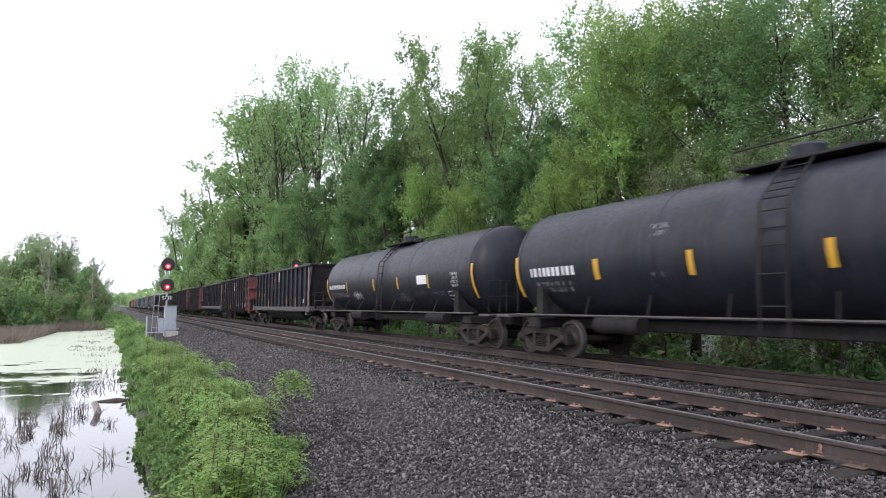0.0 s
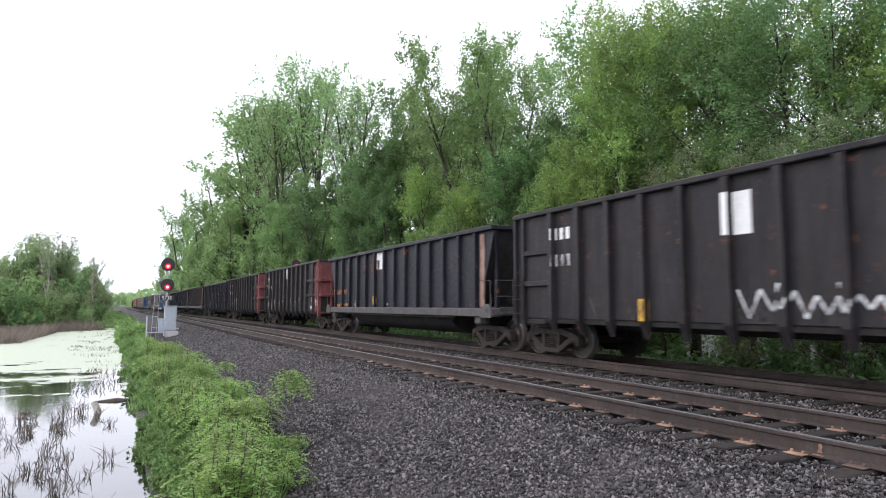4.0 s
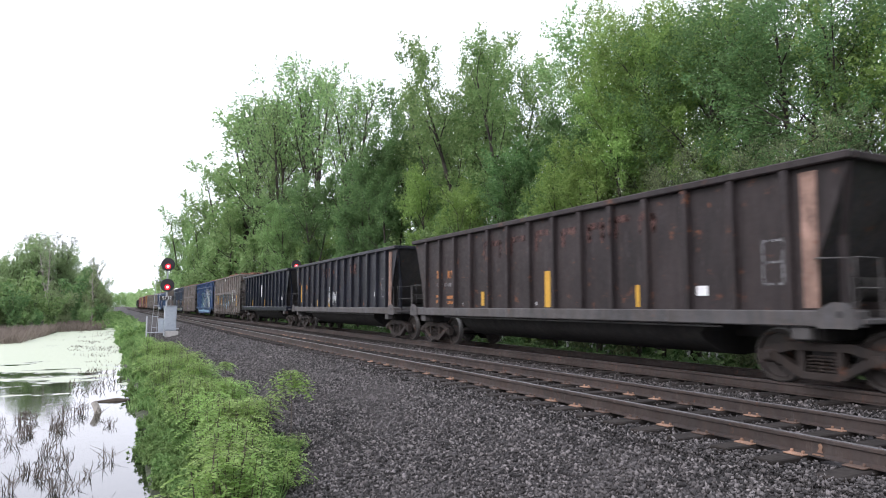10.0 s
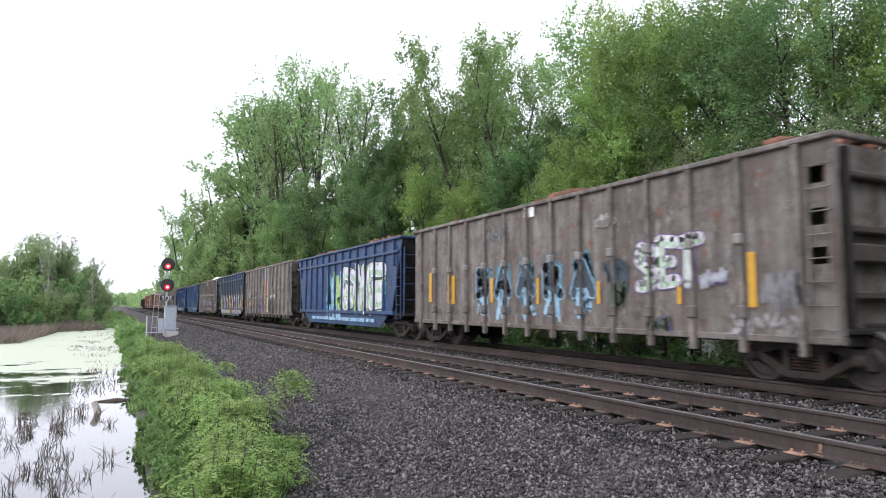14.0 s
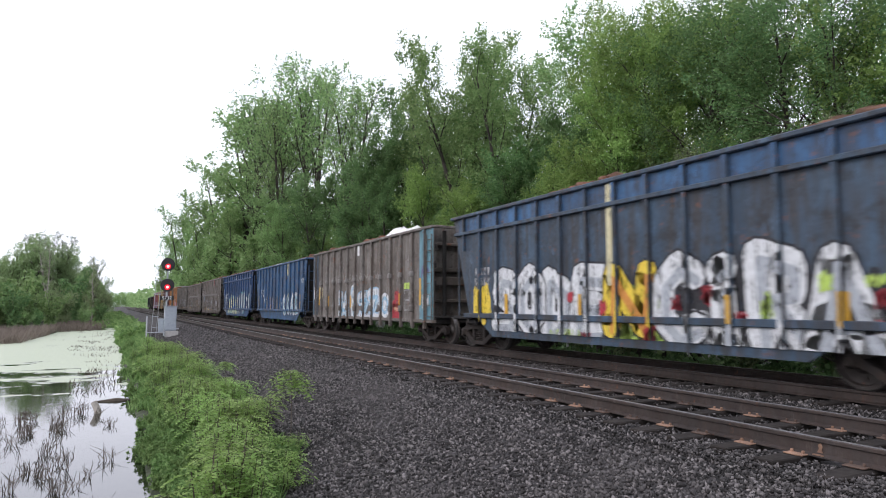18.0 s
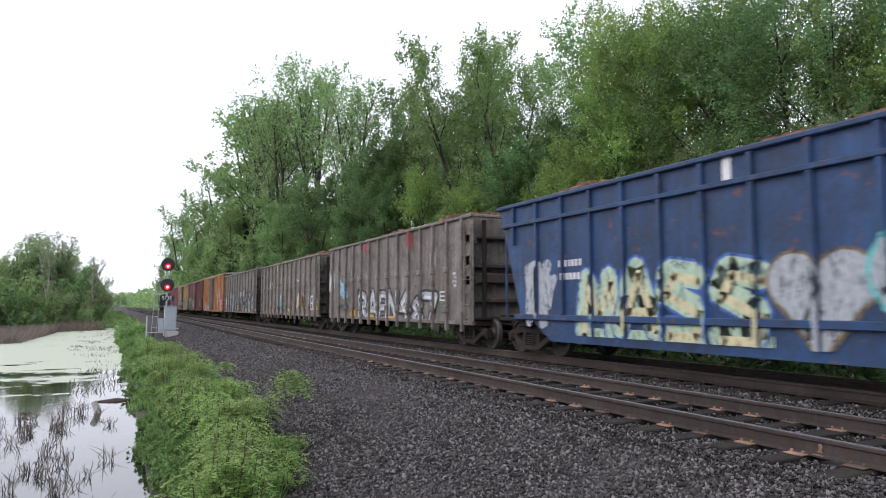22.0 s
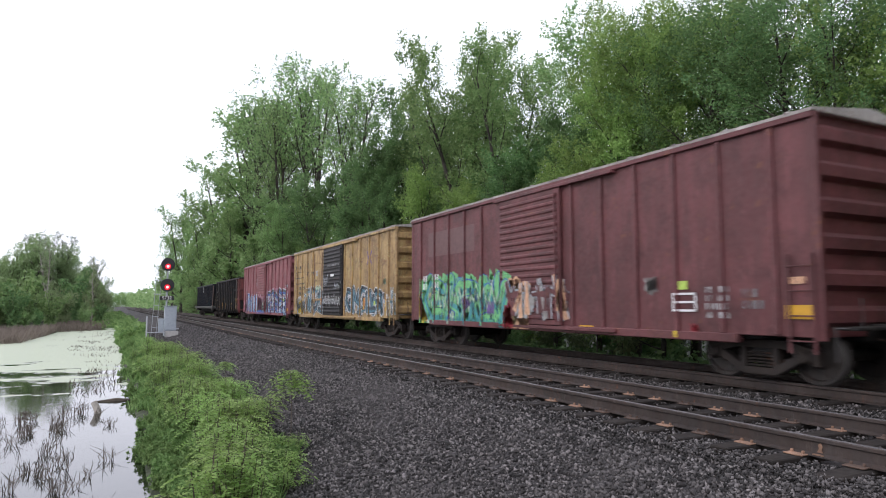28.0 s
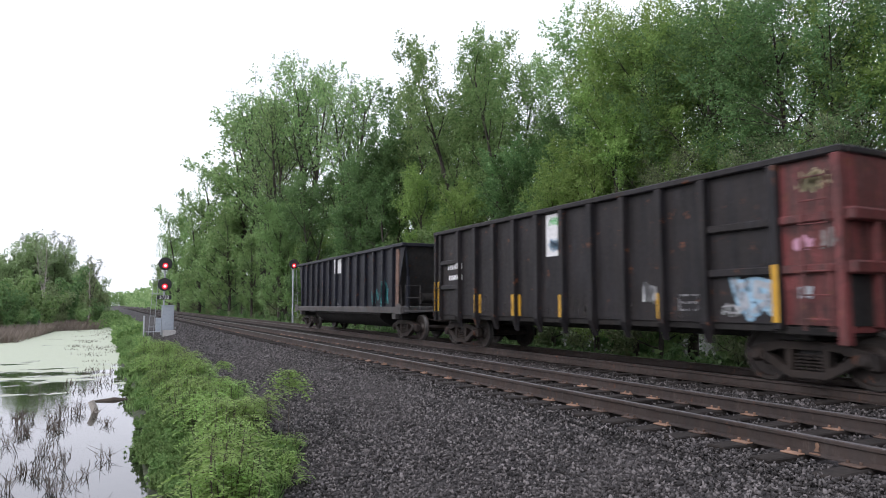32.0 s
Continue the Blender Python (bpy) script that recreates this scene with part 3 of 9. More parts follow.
def tree_meshes(seed, height, spread, leaves, leaf, mat, bare=0.3, sparse=1.0, leaders=3, upright=1.0, hang=0.0):
    """A trunk that parts into rising leaders, limbs that rise and part again, and leaves in sprays along the twigs."""
    rng = np.random.default_rng(seed)
    wood, sprays = MB(), []
    h = height
    r0 = 0.011 * h + 0.05

    def branch(p, d, length, r, level, turn):
        n = 4 if level < 2 else 3
        pts = [p]
        for i in range(n - 1):
            d = d + rng.normal(0, 0.05 if level == 0 else 0.10, 3) + np.array((0, 0, 0.16 * upright if level < 2 else 0.10 * upright - hang))
            d = d / np.linalg.norm(d)
            pts.append(pts[-1] + d * length / (n - 1))
        if level < 2 or (level == 2 and leaves > 9000):
            wood.tube([tuple(q) for q in pts], [r * (1 - 0.75 * i / (n - 1)) for i in range(n)], (6, 5, 3)[level], False)
        elif sparse < 0.8:
            wood.tube([tuple(pts[0]), tuple(pts[-1])], [r, r * 0.4], 3, False)

        def at(t):
            s = t * (n - 1)
            i = min(n - 2, int(s))
            return pts[i] + (pts[i + 1] - pts[i]) * (s - i), (pts[i + 1] - pts[i]) / np.linalg.norm(pts[i + 1] - pts[i])
        if level == 3 or length < 0.5:
            if rng.random() < sparse:
                sprays.append((p, pts[-1], 0.10 + 0.13 * length))
            return
        kids = (11, 7, 5)[level]
        for k in range(kids):
            t = (bare_at if level == 0 else 0.22) + (1 - (bare_at if level == 0 else 0.22)) * (k + rng.uniform(0.2, 0.9)) / kids
            q, way = at(min(0.99, t))
            ang = turn + k * 2.4 + rng.normal(0, 0.4)
            side = np.cross(way, (math.cos(ang), math.sin(ang), 0.3))
            side /= np.linalg.norm(side) + 1e-9
            open_ = rng.uniform(0.55, 1.0) * (1.25 - 0.55 * t if level == 0 else 1.0)
            nd = way * (1 - 0.35 * open_) + side * open_ + np.array((0, 0, 0.12 * upright))
            if level == 0:
                reach = spread * (0.35 + 0.65 * math.sin(math.pi * min(1.0, 0.25 + 0.75 * (1 - t) / (1 - bare_at) * 0.95))) * rng.uniform(0.7, 1.15)
            else:
                reach = length * (0.62 - 0.30 * t) * rng.uniform(0.75, 1.25)
            branch(q, nd / np.linalg.norm(nd), reach, max(0.012, r * (1 - 0.7 * t) * 0.5), level + 1, ang)
        if rng.random() < sparse:
            sprays.append((pts[-2], pts[-1], 0.12 + 0.05 * length / (level + 1)))
    # the leaders part at one third of the height; each carries its own limbs
    fork = h * (0.30 if leaders > 1 else 0.06)
    lean = rng.normal(0, 0.008, 2) * h
    foot, crotch = np.array((0, 0, -0.3)), np.array((lean[0], lean[1], fork))
    wood.tube([tuple(foot), tuple((foot + crotch) / 2 + rng.normal(0, 0.05, 3)), tuple(crotch)], [r0 * 1.15, r0, r0 * 0.85], 8, False)
    for k in range(leaders):
        a = 6.283 * k / leaders + rng.uniform(0, 1)
        out = rng.uniform(0.12, 0.30) if leaders > 1 else 0.02
        bare_at = max(0.04, (bare * h - fork) / (h - fork) + 0.06) if leaders > 1 else bare
        d = np.array((math.cos(a) * out, math.sin(a) * out, 1.0))
        branch(crotch, d / np.linalg.norm(d), (h - fork) * (1.0 if k == 0 else rng.uniform(0.78, 0.97)), r0 * (0.75 if leaders > 1 else 0.85), 0, a)
    if bare < 0.2 and leaders > 1:
        # low limbs below the fork
        bare_at = 0.2
        for k in range(7):
            a = k * 2.4 + rng.uniform(0, 1)
            d = np.array((math.cos(a), math.sin(a), 0.35))
            branch(crotch * (0.25 + 0.7 * k / 7), d / np.linalg.norm(d), spread * rng.uniform(0.7, 1.0), r0 * 0.3, 1, a)
    size = np.array([np.linalg.norm(q - p) * w ** 0.5 for p, q, w in sprays])
    count = np.maximum(2, size / size.sum() * leaves * rng.uniform(0.6, 1.4, len(sprays))).astype(int)
    i = np.repeat(np.arange(len(sprays)), count)
    P, Q, R = (np.array([sp[c] for sp in sprays])[i] for c in range(3))
    n = len(i)
    c = P + (Q - P) * rng.uniform(0.1, 1.15, n)[:, None] + rng.normal(0, 1, (n, 3)) * R[:, None] * np.array((1, 1, 0.75))
    c[:, 2] -= hang * rng.uniform(0, 1.2, n)
    up = rng.normal(0, 0.5, (n, 3)) + np.array((0, 0, 0.75 - 0.5 * min(1.0, 2 * hang)))
    up /= np.linalg.norm(up, axis=1)[:, None]
    # the leaves' top sets the height
    k = h / np.percentile(c[:, 2], 99.7)
    wood.v = [(x * k, y * k, z * k) for x, y, z in wood.v]
    v, f = leaf_tris(c * k, up, leaf, rng)
    return wood.mesh("trunk", M["bark"], smooth=True), tris("crown", v, f, [mat])


def make_tree(name, meshes, label, category, group):
    root = new(name)
    part("trunk", meshes[0], root)
    part("crown", meshes[1], root, label="mass of fresh spring leaves")
    return tagged(root, label, category, group)


def ray_place(px, top, X):
    """Ground place and height of something whose top shows in the direction given by its slope from the vanishing point."""
    u = px - 200.0
    depth = 584.0 * X / (0.4497 * u)
    return (depth - X * 0.4497) / 0.893, 1.3 + (539 - top) / 1156.0 * depth


T = []
SPEC = ((11, 18, 5.0, 60000, 0.125, "leaf_b", 0.08, 0.97, 3, 0.7, 0.0), (12, 18, 5.6, 56000, 0.12, "leaf_c", 0.10, 0.95, 3, 0.2, 0.10),
        (13, 18, 4.5, 22000, 0.13, "leaf_d", 0.12, 0.6, 3, 0.7, 0.0), (14, 18, 4.4, 36000, 0.16, "leaf_a", 0.08, 0.92, 3, 1.7, 0.0),
        (15, 18, 4.2, 30000, 0.175, "leaf_c", 0.08, 0.97, 2, 1.0, 0.0), (16, 18, 3.7, 10500, 0.165, "leaf_a", 0.22, 0.62, 4, 1.6, 0.0),
        (17, 18, 3.6, 4500, 0.19, "leaf_d", 0.25, 0.35, 3, 1.2, 0.0), (18, 18, 3.9, 8000, 0.30, "leaf_hazed", 0.08, 0.9, 3, 1.0, 0.0),
        (19, 18, 4.0, 11500, 0.26, "leaf_a", 0.10, 0.9, 3, 1.2, 0.0), (20, 18, 3.0, 1200, 0.25, "leaf_hazed", 0.35, 0.18, 2, 1.2, 0.0),
        (22, 18, 4.6, 5000, 0.42, "leaf_a", 0.08, 0.95, 2, 0.8, 0.0), (23, 18, 4.2, 26000, 0.16, "leaf_b", 0.04, 0.97, 2, 0.8, 0.02))
for i, (sd, h, sp, n, lf, mt, ba, spa, ld, upr, hg) in enumerate(SPEC):
    T.append((tree_meshes(sd, h, sp, n, lf, M[mt], ba, spa, ld, upr, hg),
              ("tall broadleaf tree in bright yellow green spring leaf", "spreading dark green tree with fine drooping foliage",
               "twiggy olive green tree with thin open crown", "tall pointed tree in mid green spring leaf",
               "dense deep green tree in the trackside wood", "open crowned tree with pale young leaves and dark limbs",
               "half bare tree with sparse olive leaves and branches", "pale green tree beyond the pond with haze in its leaf colour",
               "green tree in fresh leaf along the far wood edge", "dead pale trunked tree almost bare of leaves", "leafy green filler tree of the trackside wood", "bushy yellow green young tree at the wood edge")[i]))
T[9][0][0].materials[0] = M["bark_pale"]


def plant_tree(v, x, y, h, rng, group="trackside wood"):
    (meshes, label) = T[v]
    s = h / 18.0
    m = pose(x, y, ground_z(x, y) - 0.05, 0, 0, rng.uniform(0, 360)) @ Matrix.Diagonal((s * rng.uniform(0.9, 1.15), s * rng.uniform(0.9, 1.15), s, 1))
    root = make_tree("tree", meshes, label, "tree", group)
    root.matrix_basis = m
    return root


rng = random.Random(21)
# the skyline trees: direction, top, distance from the camera's line
for v, px, top, X in ((1, 1540, -200, 17.5), (1, 1420, -160, 18.5), (2, 1490, 120, 16.2), (1, 1310, -60, 19), (0, 1230, -90, 18), (0, 1150, -55, 18.5), (3, 1105, -10, 19.5),
                      (5, 990, 110, 20), (3, 900, 55, 18.5), (3, 830, 38, 18), (4, 690, 210, 18), (4, 880, 250, 19), (5, 622, 85, 19.5),
                      (5, 548, 52, 19), (5, 505, 125, 17.5), (5, 468, 105, 18.5), (8, 438, 165, 18), (8, 395, 270, 17), (8, 360, 335, 17), (8, 322, 362, 16),
                      (11, 832, 275, 16.3), (4, 930, 205, 18), (11, 985, 235, 16.5), (4, 1030, 150, 18.5), (11, 1060, 190, 16.5), (2, 1170, 200, 16.3), (11, 1130, 110, 17), (2, 1330, 190, 16.2), (4, 655, 250, 16.5), (4, 560, 285, 16.6), (3, 500, 330, 16.4), (8, 306, 410, 16), (8, 288, 460, 16)):
    y, h = ray_place(px, top, X)
    plant_tree(v, X, y, h, rng)
# the wood behind and between them, and unseen rows at y < 0 that block light
y = -38.0
while y < 190:
    for X, k in ((rng.uniform(15.8, 18), 0.68), (rng.uniform(20.2, 25), 0.95), (rng.uniform(28, 36), 0.85)):
        base = 15.5 if y < 60 else 15.5 + (y - 60) * 0.14 if y < 120 else 22
        if X > 27 and y < 30:
            base = 10
        if X > 20 and 3 < y < 45:
            continue
        # Out of view beside the camera, added to keep sky light from under the train.
        if y < 0:
            base = 18
        plant_tree(10 if X > 20 or y < -2 else rng.choice((11, 2, 4)) if y < 22 else rng.choice((3, 4, 4, 11)) if y < 60 else 8, X, y + rng.uniform(-2, 2), base * k * rng.uniform(0.8, 1.1), rng)
    y += rng.uniform(6.0, 7.6) * (1 + max(0.0, y) / 120)

# young trees in the gap of the skyline
for v, px, top, X in ((4, 735, 140, 18.6), (4, 705, 215, 17.5), (11, 760, 250, 17.0), (3, 785, 150, 19.5)):
    y, h = ray_place(px, top, X)
    plant_tree(v, X, y, h, random.Random(int(px)))


def shrub_meshes(seed, h, r, leaves, leaf, mat):
    g = np.random.default_rng(seed)
    wood = MB()
    cs = []
    for k in range(9):
        a = g.uniform(0, 6.28)
        e = np.array((math.cos(a) * r * g.uniform(0.3, 1), math.sin(a) * r * g.uniform(0.3, 1), h * g.uniform(0.55, 1.0)))
        mid = e * np.array((0.35, 0.35, 0.55))
        wood.tube([(0, 0, -0.1), tuple(mid), tuple(e)], [0.03, 0.02, 0.006], 4, False)
        for u in np.linspace(0.15, 1, 6):
            c = mid * u * 2 if u < 0.5 else mid + (e - mid) * (2 * u - 1)
            cs.append((c, r * g.uniform(0.22, 0.4)))
    c, nn = clumps(cs, leaves, g)
    c[:, 2] = np.abs(c[:, 2])
    v, f = leaf_tris(c, nn, leaf, g)
    return wood.mesh("stem", M["bark"], smooth=True), tris("foliage", v, f, [M[mat]])


SH = [shrub_meshes(31, 3.6, 1.6, 2000, 0.20, "leaf_a"), shrub_meshes(32, 2.6, 1.4, 1500, 0.18, "leaf_c"), shrub_meshes(33, 4.6, 1.7, 2200, 0.22, "leaf_c"),
      shrub_meshes(34, 3.2, 1.6, 1800, 0.19, "leaf_d")]


def plant_shrub(v, x, y, s, rng, group="undergrowth behind the tracks"):
    root = new("shrub")
    part("stem", SH[v][0], root)
    tagged(part("foliage", SH[v][1], root), kind="stuff")
    root.matrix_basis = pose(x, y, ground_z(x, y) - 0.03, 0, 0, rng.uniform(0, 360)) @ Matrix.Diagonal((s, s, s, 1))
    return tagged(root, ("bushy green shrub at the edge of the wood", "low deep green leafy shrub beside the tracks", "tall dark green shrub under the trees",
                         "olive green shrub with thin stems")[v], "shrub", group)


y = -8.0
while y < 170:
    plant_shrub(rng.choice((0, 2, 3)), rng.uniform(16.3, 18.5), y, rng.uniform(0.8, 1.3), rng)
    plant_shrub(rng.choice((1, 1, 3)), rng.uniform(14.9, 15.8), y + 1, rng.uniform(0.35, 0.62), rng)
    y += rng.uniform(1.5, 2.3) * (1 + max(0.0, y) / 50)

# the far side of the pond: direction, top, depth
for v, px, top, depth in ((7, -60, 430, 80), (7, -25, 450, 85), (7, 8, 455, 90), (7, 36, 436, 92), (7, 60, 415, 95), (6, 66, 412, 97), (6, 105, 412, 100), (7, 88, 425, 98), (7, 118, 452, 100),
                          (9, 82, 418, 84), (9, 164, 455, 92), (7, 142, 470, 104), (6, 166, 456, 100), (7, 180, 492, 120), (7, 190, 515, 150), (7, 25, 455, 110), (7, 105, 440, 115),
                          (7, 150, 475, 125), (7, -90, 420, 90), (7, 55, 445, 120), (7, 80, 448, 96), (7, 130, 475, 98), (7, 196, 524, 190), (7, 140, 480, 140)):
    X = (px - 198.4) * depth * 0.4509 / 584.0
    plant_tree(v, X, (depth - X * 0.4509) / 0.8926, 2.6 + (541 - top) / 1156.0 * depth, rng, "wood beyond the pond")
for k in range(34):
    X = -1.4 - 0.6 * k + rng.uniform(-0.3, 0.3)
    plant_shrub(rng.choice((0, 2, 3)), X, shore(X) + rng.uniform(5, 20) + (12 if X < -5.5 else 0), rng.choice((0.5, 0.8, 1.1, 1.7)) * rng.uniform(0.8, 1.1), rng, "bushes beyond the pond")


def far_woods():
    g = np.random.default_rng(8)
    cs = []
    for side, x0, x1, y0, y1, n, hh in ((1, 15, 40, 190, 1000, 9000, 15), (-1, -30, -3.2, 130, 900, 7000, 11), (-1, -120, -30, 60, 500, 4000, 12),
                                       (1, 36, 70, 0, 300, 4500, 11), (1, -60, 60, 880, 980, 16000, 22), (-1, -14, -3.0, 170, 420, 4000, 9)):
        x = g.uniform(x0, x1, n)
        y = y0 + (y1 - y0) * g.uniform(0, 1, n) ** 1.6
        top = hh * (0.75 + 0.35 * np.array([noise.noise(Vector((a * 0.12, b * 0.06, 7))) for a, b in zip(x, y)]))
        z = -0.5 + top * g.uniform(0, 1, n) ** 0.8
        cs.append(np.stack((x, y, z), 1))
    cs = np.concatenate(cs)
    ob = new("far_woods", quads("far_woods", leaf_quads(cs, 0.8, 1.5, g, 0.1, 0.9), [M["leaf_a"]]))
    tagged(ob, "distant green woodland lining both sides of the railway", "woodland", kind="stuff")


far_woods()


# ---- the grassy bank between gravel and pond ----
def weed_meshes(seed, h, r, n, leaf):
    g = np.random.default_rng(seed)
    stem = MB()
    cs = []
    for k in range(12):
        a = g.uniform(0, 6.28)
        b = np.array((math.cos(a), math.sin(a), 0)) * r * g.uniform(0.1, 1) * 0.6
        e = b * 1.6 + np.array((0, 0, h * g.uniform(0.6, 1.0)))
        stem.tube([tuple(b), tuple((b + e) / 2 + g.normal(0, 0.02, 3)), tuple(e)], [0.006, 0.005, 0.002], 3, False)
        for u in np.linspace(0.35, 1.0, 4):
            cs.append((b + (e - b) * u + g.normal(0, 0.03, 3), 0.10 * (1.45 - u)))
    c, nn = clumps(cs, n, g, 0.5, 0.4)
    v, f = leaf_tris(c, nn, leaf, g, 0.5)
    return stem.mesh("stem", M["leaf_near"]), tris("leaf", v, f, [M["leaf_near"]])


WD = [weed_meshes(51, 0.5, 0.34, 900, 0.08), weed_meshes(52, 0.38, 0.38, 900, 0.07), weed_meshes(53, 0.62, 0.3, 900, 0.085),
      weed_meshes(54, 0.5, 0.36, 500, 0.11), weed_meshes(55, 0.42, 0.38, 500, 0.10), weed_meshes(56, 0.6, 0.32, 500, 0.12)]


def plant_weed(v, x, y, s, rng):
    root = new("weed_clump")
    tagged(part("stem", WD[v][0], root), kind="stuff")
    tagged(part("leaf", WD[v][1], root, label="bright green leaves"), kind="stuff")
    root.matrix_basis = pose(x, y, ground_z(x, y) - 0.02, 0, 0, rng.uniform(0, 360)) @ Matrix.Diagonal((s, s, s, 1))
    tagged(root, ("bright green leafy weeds on the bank beside the gravel", "low bushy green weeds above the pond edge", "tall leafy green weeds on the grassy bank")[v % 3],
           "weeds", "weeds on the bank")


def right_edge(y):
    """Where the bank's growth gives way to gravel."""
    return (1.75 if y < 8 else 1.75 + (y - 8) * 0.4 if y < 10 else 2.55 - 0.012 * (y - 10)) + 0.16 * math.sin(y * 0.9)


def left_edge(y):
    return (0.74 if y < 18 else 0.7) + 0.16 * math.sin(y * 0.83) + 0.12 * math.sin(y * 2.1 + 1)


y = 4.2
while y < 62:
    for k in range(5 if y < 20 else 4):
        x = rng.uniform(left_edge(y), right_edge(y) - 0.15)
        if x > 1.4 and 41 < y < 50:
            continue
        plant_weed(rng.randrange(3) + (3 if y > 17 else 0), x, y + rng.uniform(-0.3, 0.3), rng.uniform(0.45, 1.0) * (0.6 if x > 1.3 and y > 27 else 1), rng)
    y += 0.42 * (1 + y / 22)


y = 4.5
while y < 17:
    plant_weed(rng.randrange(3), left_edge(y) + rng.uniform(-0.05, 0.35), y, rng.uniform(0.35, 0.7), rng)
    y += 0.16


def frond_meshes(seed, h, r, stems, spray):
    """A bush of slender stems, each with a head of arching feathered leaves."""
    g = np.random.default_rng(seed)
    wood = MB()
    qs = []
    for k in range(stems):
        a = g.uniform(0, 6.28)
        foot = np.array((math.cos(a), math.sin(a), 0)) * r * g.uniform(0, 0.45) * (stems > 1)
        top = foot * 2.0 + np.array((g.normal(0, 0.04), g.normal(0, 0.04), h * (g.uniform(0.5, 1.0) if stems > 1 else 1)))
        wood.tube([tuple(foot - np.array((0, 0, 0.05))), tuple((foot + top) / 2 + g.normal(0, 0.015, 3)), tuple(top)], [0.010, 0.008, 0.004], 4, False)
        for j in range(spray):
            u = 1 - (0.5 if stems > 1 else 0.25) * (j / spray) ** 1.3
            b = foot + (top - foot) * u
            ang = j * 2.4 + g.normal(0, 0.35)
            out = np.array((math.cos(ang), math.sin(ang), 0))
            across = np.array((-out[1], out[0], 0))
            length = g.uniform(0.20, 0.34) * (r / 0.5)
            rise = g.uniform(0.1, 0.55)
            last = b
            m = 8
            for w in range(m):
                t = (w + 1) / m
                c = b + out * length * t + np.array((0, 0, length * (rise * t - (0.35 + rise) * t * t)))
                if w % 3 == 2:
                    wood.tube([tuple(last), tuple(c)], [0.003, 0.002], 3, False)
                    last = c
                for s in (-1, 1):
                    size = 0.078 * (0.55 + 0.9 * t * (1.35 - t)) * g.uniform(0.8, 1.2)
                    d = across * s + out * 0.55 + np.array((0, 0, g.normal(-0.18, 0.22)))
                    d /= np.linalg.norm(d)
                    e = np.cross(d, np.array((0, 0, 1)) + g.normal(0, 0.25, 3))
                    e = e / np.linalg.norm(e) * size * 0.2
                    qs.append((c, c + d * size * 0.45 + e, c + d * size, c + d * size * 0.45 - e))
    return wood.mesh("stem", M["twig"]), quads("leaf", np.array(qs), [M["leaf_fern"]])


FR = [frond_meshes(61, 0.80, 0.5, 9, 8), frond_meshes(62, 0.62, 0.55, 10, 7), frond_meshes(63, 1.0, 0.5, 8, 9)]
ONE = [frond_meshes(64, 0.85, 0.62, 1, 46), frond_meshes(65, 0.8, 0.6, 1, 40)]


def plant_fronds(v, x, y, s, rng):
    root = new("bush")
    tagged(part("stem", FR[v][0], root), kind="stuff")
    tagged(part("leaf", FR[v][1], root, label="flat sprays of small bright leaflets"), kind="stuff")
    root.matrix_basis = pose(x, y, ground_z(x, y) - 0.02, 0, 0, rng.uniform(0, 360)) @ Matrix.Diagonal((s, s, s * rng.uniform(0.85, 1.15), 1))
    tagged(root, ("feathery yellow green bush on the bank above the pond", "low spreading feathery bush beside the gravel", "tall feathery bush with slender brown stems")[v],
           "bush", "bushes on the bank")


for k in range(100):
    y = 7.6 + 27 * (k / 100) ** 1.35 + rng.uniform(-0.4, 0.4)
    x = left_edge(y) + 0.35 + (right_edge(y) + 0.05 - left_edge(y) - 0.35) * rng.uniform(0, 1) ** 0.8
    if y < 12.5:
        x = min(x, 1.15 + 0.16 * (y - 7)) + rng.uniform(-0.15, 0.1)
    plant_fronds(rng.randrange(3), x, y, rng.uniform(0.6, 1.05), rng)


for x, y, k in ((2.1, 8.8, 0.6), (2.42, 9.9, 0.55), (2.35, 11.3, 0.8), (2.0, 8.3, 0.55), (2.05, 9.9, 0.8)):
    plant_fronds(rng.randrange(3), x, y, k, rng)


def sapling(v, x, y, s, turn):
    root = new("sapling")
    part("stem", ONE[v][0], root, label="thin brown stem")
    tagged(part("leaf", ONE[v][1], root, label="umbrella of bright leaflets"), kind="stuff")
    root.matrix_basis = pose(x, y, ground_z(x, y), 0, 4, turn) @ Matrix.Diagonal((s * 0.78, s * 0.78, s, 1))
    tagged(root, "small green sapling with umbrella crown at the gravel edge", "sapling", "saplings")


sapling(0, 2.56, 10.3, 1.35, 30)
sapling(1, 2.62, 17.6, 0.95, 80)
sapling(0, 2.2, 14.4, 0.95, 150)


